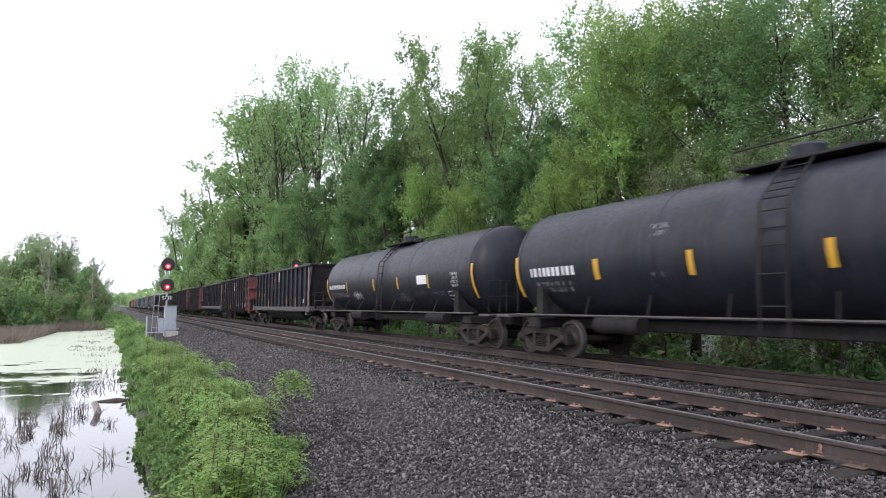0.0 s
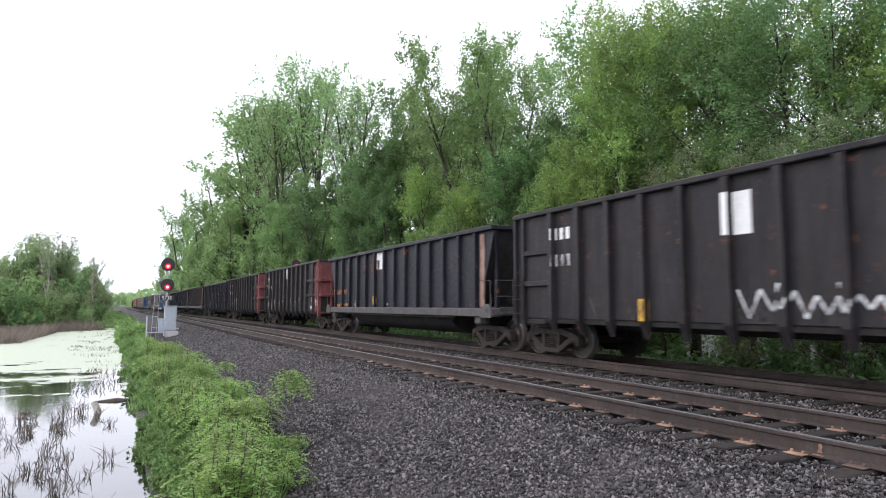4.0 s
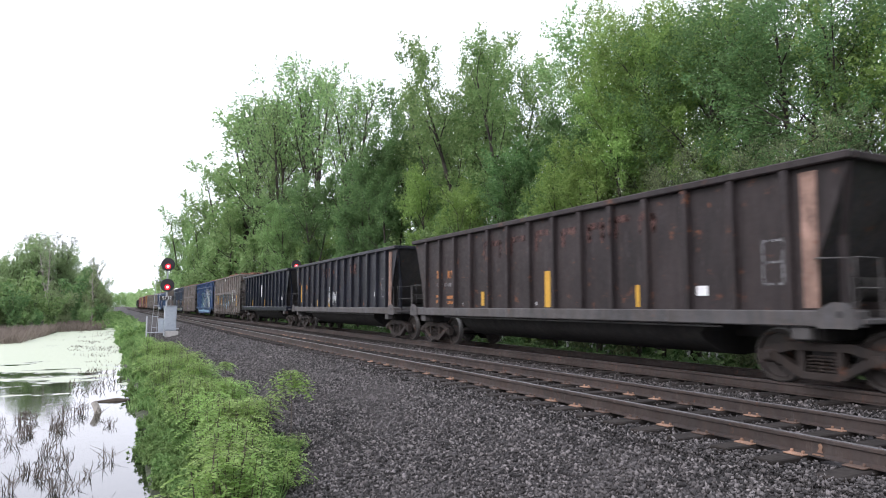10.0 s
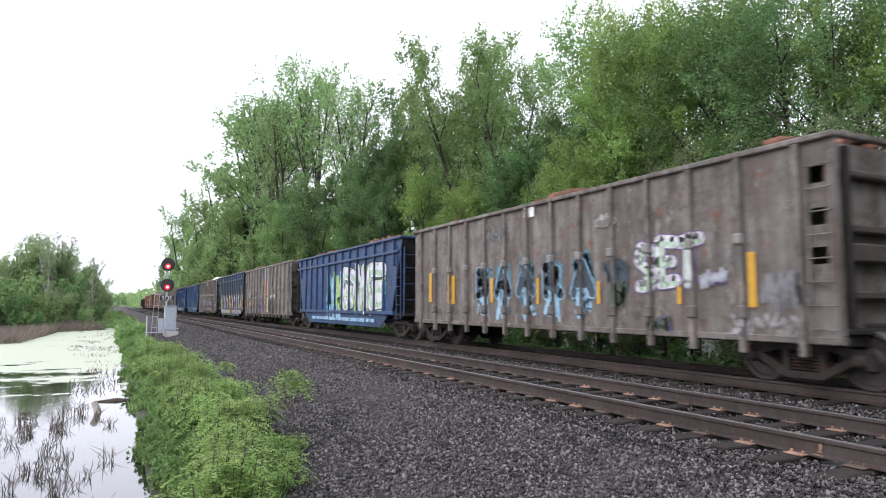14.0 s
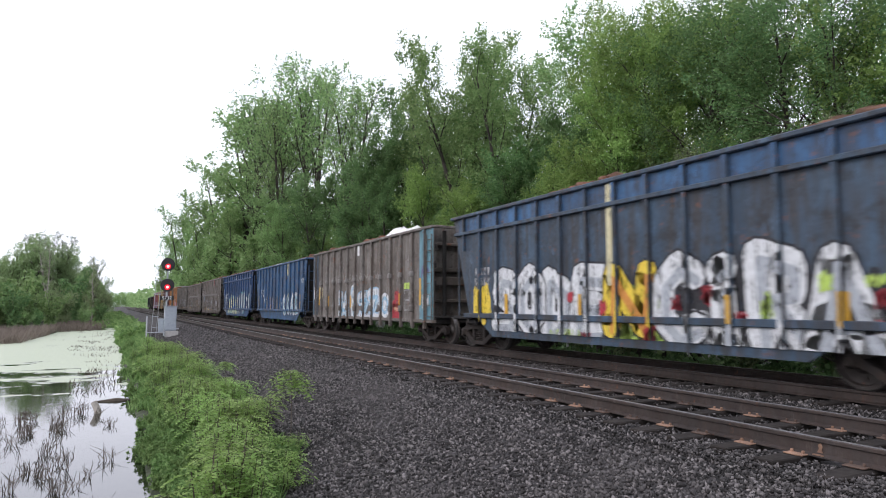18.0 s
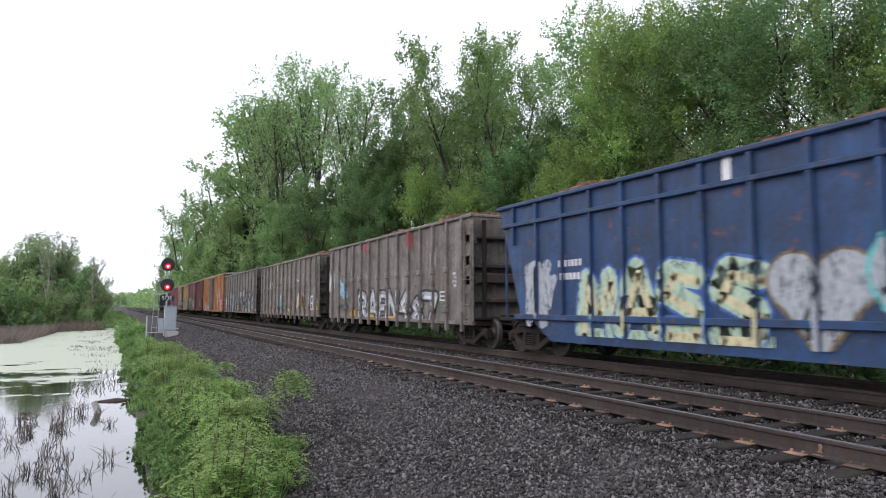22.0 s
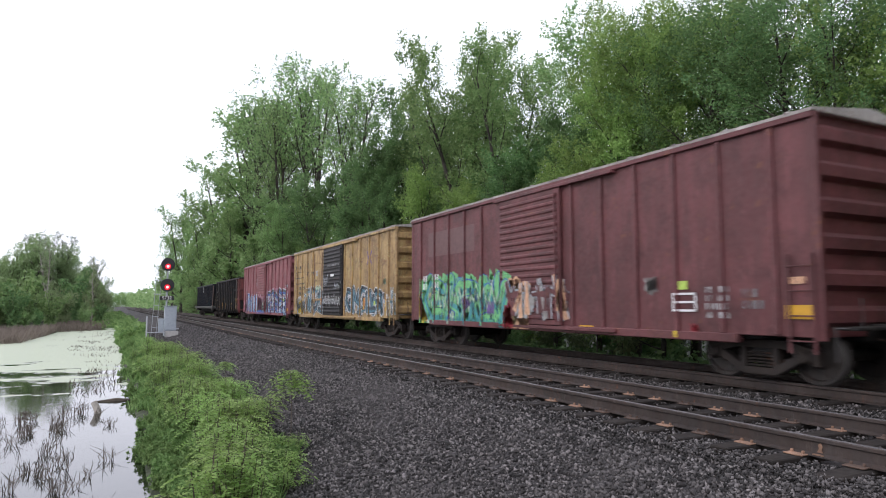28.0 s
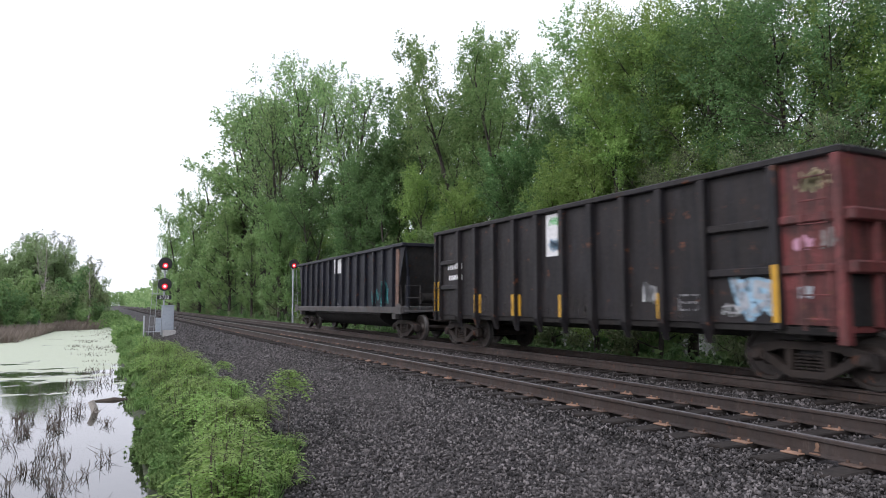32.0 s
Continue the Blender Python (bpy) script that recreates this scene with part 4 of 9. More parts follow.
def bank_grass():
    g = np.random.default_rng(91)
    n = 26000
    y = 4 + 120 * g.uniform(0, 1, n) ** 2.0
    lo, hi = np.array([left_edge(a) for a in y]), np.array([right_edge(a) for a in y])
    x = lo + (hi - lo) * g.uniform(0.0, 1.0, n) ** 0.8
    z = np.array([ground_z(a, b) for a, b in zip(x, y)])
    c = np.stack((x, y, z), 1)
    s = (0.09 + 0.13 * g.uniform(0, 1, n)) * (1 + 0.02 * y)
    lean = g.normal(0, 0.35, (n, 3))
    lean[:, 2] = 1
    tip = lean * s[:, None]
    side = np.cross(tip, g.normal(size=(n, 3)))
    side /= np.linalg.norm(side, axis=1)[:, None]
    side *= (0.008 + 0.0009 * y)[:, None]
    q = np.stack((c - side, c + side, c + tip * 0.6 + side * 0.7, c + tip), 1)
    tagged(new("bank_grass", quads("bank_grass", q, [M["leaf_near"]])), "bright green grass along the pond bank", "grass", kind="stuff")
    # far end of the bank: coarser leafy growth
    n = 7000
    y = 51 + 150 * g.uniform(0, 1, n) ** 1.5
    x = np.where(y > 84, g.uniform(-2.0, 2.2, n), g.uniform(0.5, 2.2, n))
    z = np.array([max(ground_z(a, b), WATER_Z) for a, b in zip(x, y)]) + 0.9 * g.uniform(0, 1, n) ** 1.5
    q = leaf_quads(np.stack((x, y, z), 1), 0.6, 0.34, g, -0.2, 0.7)
    tagged(new("bank_growth", quads("bank_growth", q, [M["leaf_near"]])), "leafy green growth along the far bank", "undergrowth", kind="stuff")
    # growth beyond the tracks
    n = 26000
    y = -6 + 150 * g.uniform(0, 1, n) ** 2.0
    x = g.uniform(13.9, 18.0, n)
    z = np.array([ground_z(a, b) for a, b in zip(x, y)]) + 0.55 * g.uniform(0, 1, n) ** 1.4
    q = leaf_quads(np.stack((x, y, z), 1), 0.6, 0.2, g, -0.1, 0.6)
    tagged(new("edge_growth", quads("edge_growth", q, [M["leaf_c"]])), "low green growth along the wood edge", "undergrowth", kind="stuff")


bank_grass()


def reeds():
    g = np.random.default_rng(14)

    def stalks(n, x, y, h, w, z=WATER_Z):
        c = np.stack((x, y, np.full(n, z - 0.05)), 1)
        lean = g.normal(0, 0.42, (n, 3))
        lean[:, 2] = 1
        tip = lean * h[:, None]
        side = np.cross(tip, g.normal(size=(n, 3)))
        side = side / np.linalg.norm(side, axis=1)[:, None] * w
        bend = tip * 0.6 + g.normal(0, 0.05, (n, 3)) * h[:, None]
        return np.concatenate((np.stack((c - side, c + side, c + bend + side * 0.8, c + bend - side * 0.8), 1),
                               np.stack((c + bend - side * 0.8, c + bend + side * 0.8, c + tip + side * 0.2, c + tip - side * 0.2), 1)))
    mb = MB()
    for k in range(56):
        by = g.uniform(9.5, 20.0)
        base = np.array((0.15 - g.uniform(0, 1) ** 0.8 * (0.6 + 0.12 * by), by, WATER_Z - 0.05))
        size = g.uniform(0.5, 1.0)
        for j in range(int(g.integers(5, 11))):
            lean = np.array((g.normal(0, 0.3), g.normal(0, 0.3), 1.0))
            p0 = base + np.append(g.normal(0, 0.05, 2), 0)
            p1 = p0 + lean * 0.30 * size * g.uniform(0.4, 1)
            p2 = p1 + (lean * np.array((0.3, 0.3, 1)) + g.normal(0, 0.3, 3)) * 0.2 * size * g.uniform(0.4, 1.2)
            mb.tube([tuple(p0), tuple(p1), tuple(p2)], [0.0065, 0.005, 0.002], 3, False)
            for q in range(2):
                a = p0 + (p1 - p0) * g.uniform(0.4, 1)
                mb.tube([tuple(a), tuple(a + np.array((g.normal(0, 0.12), g.normal(0, 0.12), g.uniform(0.06, 0.2))) * size)], [0.0045, 0.002], 3, False)
    ob = new("dead_stalks", mb.mesh("dead_stalks", M["twig"]))
    tagged(ob, "dead brown stalks standing in the shallow pond", "stalks", kind="stuff")
    n = 900
    y = g.uniform(24, 80, n)
    k = g.integers(0, 60, n)
    x = 0.25 - g.uniform(0, 1, n) ** 1.5 * 0.05 * y
    x, y = x[k] + g.normal(0, 0.3, n), y[k] + g.normal(0, 0.35, n)
    ob = new("pond_weeds", quads("pond_weeds", stalks(n, x, y, 0.06 + 0.16 * g.uniform(0, 1, n), 0.014), [M["twig"]]))
    tagged(ob, "thin brown weeds poking through the pond", "stalks", kind="stuff")
    n = 15000
    x = np.where(g.uniform(0, 1, n) < 0.8, g.uniform(-26, -5.3, n), g.uniform(-5.6, -0.8, n))
    y = np.array([shore(a) for a in x]) + g.uniform(-2.5, 18, n)
    ob = new("brown_reeds", quads("brown_reeds", stalks(n, x, y, 0.5 + 0.6 * g.uniform(0, 1, n), 0.03), [M["reed"]]))
    tagged(ob, "bank of dry brown reeds at the pond edge", "reeds", kind="stuff")


reeds()


def driftwood():
    mb = MB()
    mb.tube([(0.06, 0, -0.3), (-0.02, 0.0, 0.0), (-0.10, 0.02, 0.16)], [0.08, 0.085, 0.075], 8)
    ob = new("stump", mb.mesh("stump", M["bark_pale"], smooth=40))
    ob.location = (-0.23, 19.5, WATER_Z + 0.14)
    tagged(ob, "short grey dead stump leaning in the pond", "stump")
    mb = MB()
    mb.tube([(-0.5, 0, 0), (0.1, 0.05, 0.03), (0.5, 0.1, 0.0)], [0.05, 0.08, 0.03], 7)
    ob = new("driftwood", mb.mesh("driftwood", M["twig"], smooth=40))
    ob.location = (0.15, 21.7, WATER_Z - 0.02)
    tagged(ob, "dark sodden log lying at the pond edge", "log")


driftwood()


# ---- signals ----
def signal_head(root, z, y):
    d = MB()
    d.lathe([(0.0, 0.0), (0.0, 0.43), (-0.03, 0.43), (-0.03, 0.0)], "y", (0, 0, 0), 28)
    disc = part("background_disc", d.mesh("background_disc", M["signal_hole_black"]), root, 0, y, z)
    h = MB()
    for a in range(13):
        t0, t1 = math.radians(-20 + a * 220 / 13), math.radians(-20 + (a + 1) * 220 / 13)
        p = [(math.cos(t0) * 0.19, 0, math.sin(t0) * 0.19), (math.cos(t1) * 0.19, 0, math.sin(t1) * 0.19)]
        h.add([p[0], p[1], (p[1][0], -0.33 * max(0.25, math.sin(t1) * 0.6 + 0.4), p[1][2]), (p[0][0], -0.33 * max(0.25, math.sin(t0) * 0.6 + 0.4), p[0][2])], [(0, 1, 2, 3)])
    part("hood", h.mesh("hood", M["signal_hole_black"]), disc, 0, -0.03, -0.13)
    g = MB()
    g.lathe([(-0.06, 0.0), (-0.055, 0.08), (-0.04, 0.15), (-0.03, 0.17)], "y", (0, 0, 0), 20)
    lens = part("lens", g.mesh("lens", M["lamp_red"], smooth=True), disc, 0, -0.01, -0.13, "glowing red signal lens")
    c = MB()
    c.lathe([(-0.10, 0.0), (-0.095, 0.045), (-0.07, 0.085)], "y", (0, 0, 0), 16)
    part("bulb_glow", c.mesh("bulb_glow", M["lamp_core"], smooth=True), disc, 0, -0.01, -0.13)
    b = MB()
    b.box(-0.14, 0.14, 0.0, 0.3, -0.22, 0.14, 0.02)
    part("lamp_housing", b.mesh("lamp_housing", M["signal_hole_black"]), root, 0, y + 0.001, z)


def near_signal():
    X, Y = 3.2, 46.6
    g = ground_z(X, Y)
    root = new("railway_signal")
    root.location = (X, Y, 0)
    m = MB()
    m.tube([(0, 0, g - 0.1), (0, 0, 4.15)], 0.06, 10)
    m.lathe([(4.15, 0.0), (4.22, 0.03), (4.15, 0.075)], "z", (0, 0, 0), 10)
    part("mast", m.mesh("mast", M["silver"], smooth=40), root)
    signal_head(root, 3.98, -0.16)
    signal_head(root, 2.62, -0.16)
    p = MB()
    p.box(-0.43, 0.43, -0.12, -0.10, -0.14, 0.14)
    plate = part("number_plate", p.mesh("number_plate", M["signal_hole_black"]), root, 0, 0, 1.78, "black plate with white figures")
    t = bpy.data.curves.new("figures", "FONT")
    t.body, t.size, t.align_x, t.align_y = "5732", 0.30, "CENTER", "CENTER"
    t.extrude = 0.004
    t.materials.append(M["white"])
    f = new("figures", t)
    f.parent = plate
    f.matrix_basis = pose(0, -0.128, 0, 90, 0, 0)
    for s in (-1, 1):
        b = MB()
        b.tube([(s * 0.05, -0.02, 2.3 if s > 0 else 1.95), (s * 0.05, -0.14, 2.3 if s > 0 else 1.95)], 0.02, 6)
        part("bracket", b.mesh("bracket", M["silver"]), root)
    # ladder behind the mast
    l = MB()
    for s in (-0.55, -0.25):
        l.tube([(s - 0.3, 0.5, g), (s - 0.1, 0.3, 3.0)], 0.016, 6)
    for k in range(5):
        z = g + 0.6 + k * 0.72
        o = 0.2 * (z - g) / (3.0 - g)
        l.tube([(-0.85 + o, 0.45, z), (-0.5 + o, 0.45, z)], 0.016, 6)
    part("ladder", l.mesh("ladder", M["silver"]), root)
    for z in (2.05, 2.95):
        q = MB()
        q.tube([(-0.8, 0.3, z), (0.0, 0.1, z)], 0.02, 6)
        part("ladder_brace", q.mesh("ladder_brace", M["silver"]), root)
    tagged(root, "black two-headed railway signal with both red lights lit", "railway signal", "signals")
    # case, foundation, railing
    c = new("signal_cabinet")
    c.location = (X + 0.22, Y - 0.45, g)
    b = MB()
    b.box(-0.36, 0.36, -0.3, 0.3, 0.42, 1.98, 0.02)
    body = part("body", b.mesh("body", M["cabinet"]), c)
    b = MB()
    b.box(-0.31, 0.31, -0.318, -0.302, 0.5, 1.9, 0.006)
    door = part("door", b.mesh("door", M["cabinet"]), c)
    b = MB()
    b.box(0.2, 0.24, -0.35, -0.322, 1.1, 1.3, 0.006)
    part("handle", b.mesh("handle", M["silver"]), door)
    b = MB()
    b.box(-0.42, 0.42, -0.36, 0.36, 1.982, 2.03, 0.01)
    part("top", b.mesh("top", M["cabinet"]), c)
    b = MB()
    b.box(-0.25, 0.5, -0.35, 0.35, 0.0, 0.40, 0.02)
    part("foundation", b.mesh("foundation", M["concrete"]), c, label="pale concrete foundation")
    b = MB()
    b.box(-0.7, -0.38, -0.1, 0.2, 0.3, 1.2, 0.015)
    part("side_box", b.mesh("side_box", M["cabinet"]), c)
    tagged(c, "grey steel signal equipment cabinet on concrete foundation", "cabinet")
    r = new("handrail")
    r.location = (X - 1.15, Y - 0.6, g)
    for a, b_ in (((0, 0, -0.1), (0, 0, 1.35)), ((0, 0.8, -0.1), (0, 0.8, 1.35)), ((1.0, 0, 0.1), (1.0, 0, 0.5))):
        q = MB()
        q.tube([a, b_], 0.032, 8)
        part("post", q.mesh("post", M["silver"]), r)
    for a, b_ in (((0, 0, 0.32), (1.35, 0, 0.32)), ((0, 0, 1.2), (0, 0.8, 1.2)), ((0, 0, 0.75), (0, 0.8, 0.75)), ((1.0, -0.05, 0.5), (1.9, -0.05, 0.55))):
        q = MB()
        q.tube([a, b_], 0.026, 8)
        part("rail_pipe", q.mesh("rail_pipe", M["silver"]), r)
    tagged(r, "galvanised pipe handrail beside the signal", "handrail")


near_signal()


def far_signal():
    X, Y = 14.3, 57.0
    root = new("railway_signal")
    root.location = (X, Y, 0)
    m = MB()
    m.tube([(0, 0, ground_z(X, Y) - 0.1), (0, 0, 5.0)], 0.07, 10)
    part("mast", m.mesh("mast", M["silver"], smooth=40), root)
    signal_head(root, 4.85, -0.16)
    l = MB()
    for s in (-0.2, 0.2):
        l.tube([(s + 0.45, 0.5, -0.5), (s + 0.15, 0.3, 4.4)], 0.02, 6)
    for k in range(8):
        z = 0.2 + 0.5 * k
        o = 0.42 - 0.3 * z / 4.4
        l.tube([(o - 0.2, 0.42, z), (o + 0.2, 0.42, z)], 0.015, 6)
    part("ladder", l.mesh("ladder", M["silver"]), root)
    tagged(root, "slim silver signal mast with one red light lit", "railway signal", "signals")


far_signal()


# ---- rolling stock: common pieces ----
def beam(mb, p, q, w, x0, x1):
    """A bar of width w between two points of the (y, z) plane, thick from x0 to x1."""
    d = Vector((q[0] - p[0], q[1] - p[1])).normalized() * (w / 2)
    mb.prism([(p[0] - d.y, p[1] + d.x), (q[0] - d.y, q[1] + d.x), (q[0] + d.y, q[1] - d.x), (p[0] + d.y, p[1] - d.x)], "x", x0, x1)


def side_frame_mesh():
    mb = MB()
    x0, x1 = -0.075, 0.075
    beam(mb, (-1.02, 0.50), (-0.5, 0.64), 0.15, x0, x1)
    beam(mb, (-0.52, 0.64), (0.52, 0.64), 0.13, x0 - 0.002, x1 + 0.002)
    beam(mb, (0.5, 0.64), (1.02, 0.50), 0.15, x0, x1)
    beam(mb, (-0.80, 0.47), (-0.30, 0.19), 0.13, x0 - 0.01, x1 + 0.01)
    beam(mb, (-0.34, 0.185), (0.34, 0.185), 0.11, x0 - 0.014, x1 + 0.014)
    beam(mb, (0.30, 0.19), (0.80, 0.47), 0.13, x0 - 0.01, x1 + 0.01)
    for s in (-1, 1):
        beam(mb, (s * 0.31, 0.2), (s * 0.31, 0.62), 0.10, x0 - 0.006, x1 + 0.006)
        beam(mb, (s * 1.03, 0.33), (s * 1.03, 0.55), 0.12, x0, x1)
        mb.box(x0 - 0.03, x1, s * 0.889 - 0.13, s * 0.889 + 0.13, 0.36, 0.56, 0.03)
    return mb.mesh("side_frame", M["truck"])


def cap_mesh():
    mb = MB()
    mb.lathe([(-0.16, 0.0), (-0.16, 0.06), (-0.145, 0.075), (-0.10, 0.105), (0.02, 0.115)], "x", (0, 0, 0), 14)
    return mb.mesh("bearing_cap", M["truck"], smooth=40)


def springs_mesh():
    mb = MB()
    for dy in (-0.17, 0, 0.17):
        for k in range(5):
            z = 0.25 + 0.054 * k
            mb.lathe([(z, 0.05), (z + 0.012, 0.075), (z + 0.03, 0.075), (z + 0.042, 0.05)], "z", (0, dy, 0), 7)
    return mb.mesh("spring_nest", M["truck"], smooth=True)


def wheelset_mesh():
    mb = MB()
    for s in (-1, 1):
        mb.mi = 0
        mb.lathe([(s * 0.70, 0.17), (s * 0.72, 0.36), (s * 0.685, 0.40), (s * 0.685, 0.482), (s * 0.71, 0.484), (s * 0.722, 0.46)], "x", (0, 0, 0), 24)
        mb.mi = 1
        mb.lathe([(s * 0.722, 0.46), (s * 0.815, 0.452), (s * 0.822, 0.44)], "x", (0, 0, 0), 24)
        mb.mi = 0
        mb.lathe([(s * 0.822, 0.44), (s * 0.822, 0.385), (s * 0.78, 0.365), (s * 0.765, 0.2), (s * 0.83, 0.15), (s * 0.83, 0.085)], "x", (0, 0, 0), 24)
    mb.lathe([(-1.06, 0.0), (-1.06, 0.07), (-0.84, 0.085), (-0.7, 0.095), (0.7, 0.095), (0.84, 0.085), (1.06, 0.07), (1.06, 0.0)], "x", (0, 0, 0), 12)
    for s in (-1, 1):
        for a in range(3):
            t = a * 2.094
            mb.box(s * 0.768 - 0.012, s * 0.768 + 0.012, math.cos(t) * 0.28 - 0.03, math.cos(t) * 0.28 + 0.03, math.sin(t) * 0.28 - 0.03, math.sin(t) * 0.28 + 0.03)
    return mb.mesh("wheelset", M["wheel"], M["tread"], smooth=35)


def bolster_mesh():
    mb = MB()
    mb.box(-1.0, 1.0, -0.2, 0.2, 0.42, 0.60, 0.03).box(-0.25, 0.25, -0.25, 0.25, 0.60, 0.72, 0.02)
    for s in (-1, 1):
        mb.box(-0.75, 0.75, s * 0.42 - 0.05, s * 0.42 + 0.05, 0.30, 0.42, 0.02)
        for x in (-0.755, 0.755):
            mb.box(x - 0.05, x + 0.05, s * 0.40 - 0.025, s * 0.40 + 0.025, 0.22, 0.56, 0.01)
    return mb.mesh("truck", M["under"])


def coupler_mesh():
    mb = MB()
    mb.box(-0.10, 0.10, -0.10, 0.75, 0.72, 0.94, 0.02)
    mb.box(-0.16, 0.14, -0.42, -0.08, 0.70, 0.98, 0.04)
    mb.box(0.02, 0.20, -0.50, -0.30, 0.71, 0.97, 0.03)
    mb.tube([(0.25, 0.1, 0.72), (0.28, -0.15, 0.45), (0.15, -0.45, 0.40)], 0.025, 6)
    mb.tube([(-0.55, 0.32, 0.78), (-0.2, 0.2, 0.70), (0.0, 0.1, 0.69)], 0.02, 6)
    return mb.mesh("coupler", M["truck"])


TR = dict(frame=side_frame_mesh(), cap=cap_mesh(), spring=springs_mesh(), wheels=wheelset_mesh(), bolster=bolster_mesh(), coupler=coupler_mesh())
WHEELS, MOVERS = [], []


def add_truck(car, y):
    t = part("truck", TR["bolster"], car, 0, y, 0, "grimy cast steel truck")
    for s in (-1, 1):
        part("side_frame", TR["frame"], t, s * 1.0, 0, 0, rz=0 if s < 0 else 180)
        tagged(part("spring_nest", TR["spring"], t, s * 0.99, 0, 0), kind="stuff")
        for w in (-1, 1):
            part("bearing_cap", TR["cap"], t, s * 1.0, w * 0.889, 0.457, rz=0 if s < 0 else 180)
    for w in (-1, 1):
        ws = part("wheelset", TR["wheels"], t, 0, w * 0.889, 0.457, "steel wheels with bright worn rims")
        WHEELS.append((ws, w))


def running_gear(car, a, inset=1.75):
    for s in (-1, 1):
        add_truck(car, s * (a - inset))
        part("coupler", TR["coupler"], car, 0, s * (a + 0.32), 0, rz=0 if s < 0 else 180)
    mb = MB()
    mb.box(-0.22, 0.22, -a + 0.1, a - 0.1, 0.70, 1.0, 0.03)
    for s in (-1, 1):
        mb.box(-1.3, 1.3, s * (a - inset) - 0.25, s * (a - inset) + 0.25, 0.73, 0.98, 0.03)
    part("centre_sill", mb.mesh("centre_sill", M["under"]), car)


MESHES = {}


def bar_mesh(key, mat, *dims, c=0.012):
    k = (key, mat, dims)
    if k not in MESHES:
        MESHES[k] = MB().box(*dims, c).mesh(key, M[mat])
    return MESHES[k]


def ladder_mesh(w, z0, z1, n, mat, key="ladder"):
    k = (key, w, z0, z1, n, mat)
    if k not in MESHES:
        mb = MB()
        for s in (-1, 1):
            mb.box(-0.012, 0.012, s * w / 2 - 0.022, s * w / 2 + 0.022, z0, z1)
        for i in range(n):
            z = z0 + (z1 - z0) * (i + 0.5) / n
            mb.tube([(-0.03, -w / 2, z), (-0.03, w / 2, z)], 0.013, 5)
        MESHES[k] = mb.mesh(key, M[mat])
    return MESHES[k]


def end_rail_mesh(mat):
    """Handrail of a car's end platform."""
    k = ("end_rail", mat)
    if k not in MESHES:
        mb = MB()
        mb.tube([(-0.3, 0, 1.1), (-0.3, 0, 2.0), (0.3, 0, 2.0), (0.3, 0, 1.1)], 0.02, 6)
        mb.tube([(-0.3, 0, 1.55), (0.3, 0, 1.55)], 0.016, 6)
        MESHES[k] = mb.mesh("handrail", M[mat])
    return MESHES[k]


def new_car(name, qf, qr, label, category):
    root = new(name)
    mid = (qf + qr) / 2
    root.location = (FAR, mid, 0)
    tagged(root, label, category, "cars of the freight train")
    MOVERS.append((root, mid))
    return root, (qr - qf) / 2, mid


class Side:
    """The camera-facing side of a car: where its surface lies along its length."""

    def __init__(self, car, mid, a, depth, z0, z1):
        self.car, self.mid, self.a, self.depth, self.z0, self.z1, self.cuts = car, mid, a, depth, z0, z1, []
        self.round, self.lift = None, 0.004

    def raised(self, y0, y1, depth):
        self.cuts.append((y0, y1, depth))

    def spans(self):
        out, y = [], -self.a
        for y0, y1, d in sorted(self.cuts):
            if y0 > y + 0.005:
                out.append((y, y0, self.depth))
            if y1 > y:
                out.append((max(y, y0), y1, d))
                y = y1
        if y < self.a:
            out.append((y, self.a, self.depth))
        return out


def clip(poly, axis, lim, keep_less):
    out = []
    for i, p in enumerate(poly):
        q = poly[(i + 1) % len(poly)]
        a, b = p[axis] - lim, q[axis] - lim
        if keep_less:
            a, b = -a, -b
        if a >= 0:
            out.append(p)
        if (a > 0) != (b > 0) and a != b:
            t = a / (a - b)
            out.append((p[0] + (q[0] - p[0]) * t, p[1] + (q[1] - p[1]) * t))
    return out


def decal(side, name, layers, label=""):
    """Paint on a car's side: convex shapes (y, z), laid over the panels and over the ribs; layers: (material, shapes)."""
    mb, mats = MB(), []
    spans = side.spans()
    for n, (mat, polys) in enumerate(layers):
        mats.append(M[mat])
        mb.mi = n
        side.lift += 0.0008
        for poly in polys:
            poly = clip(clip(poly, 1, side.z0, False), 1, side.z1, True)
            if len(poly) < 3:
                continue
            if side.round:
                r, zc = side.round
                zs = [p[1] for p in poly]
                lo, hi = min(zs), max(zs)
                cnt = max(1, int((hi - lo) / 0.08))
                for k in range(cnt):
                    q = clip(clip(poly, 1, lo + (hi - lo) * k / cnt, False), 1, lo + (hi - lo) * (k + 1) / cnt, True)
                    if len(q) > 2:
                        mb.add([(-math.sqrt(max(0.01, r * r - (z - zc) ** 2)) - 0.002 - side.lift, y, z) for y, z in q], [tuple(range(len(q)))])
                continue
            ys = [p[0] for p in poly]
            for y0, y1, d in spans:
                if y1 <= min(ys) or y0 >= max(ys):
                    continue
                q = clip(clip(poly, 0, y0 + 0.001, False), 0, y1 - 0.001, True)
                if len(q) > 2:
                    mb.add([(-d - side.lift, y, z) for y, z in q], [tuple(range(len(q)))])
    if not mb.f:
        return None
    me = bpy.data.meshes.new(name)
    me.from_pydata(mb.v, [], mb.f)
    for m in mats:
        me.materials.append(m)
    me.polygons.foreach_set("material_index", mb.k)
    ob = part(name, me, side.car, label=label)
    if name in ("graffiti", "scuff", "lettering", "graffiti_tag", "company_mark", "upper_band") or (name in ("placard", "reflector_stripe") and len(mb.f) > 1):
        tagged(ob, kind="stuff")
    return ob


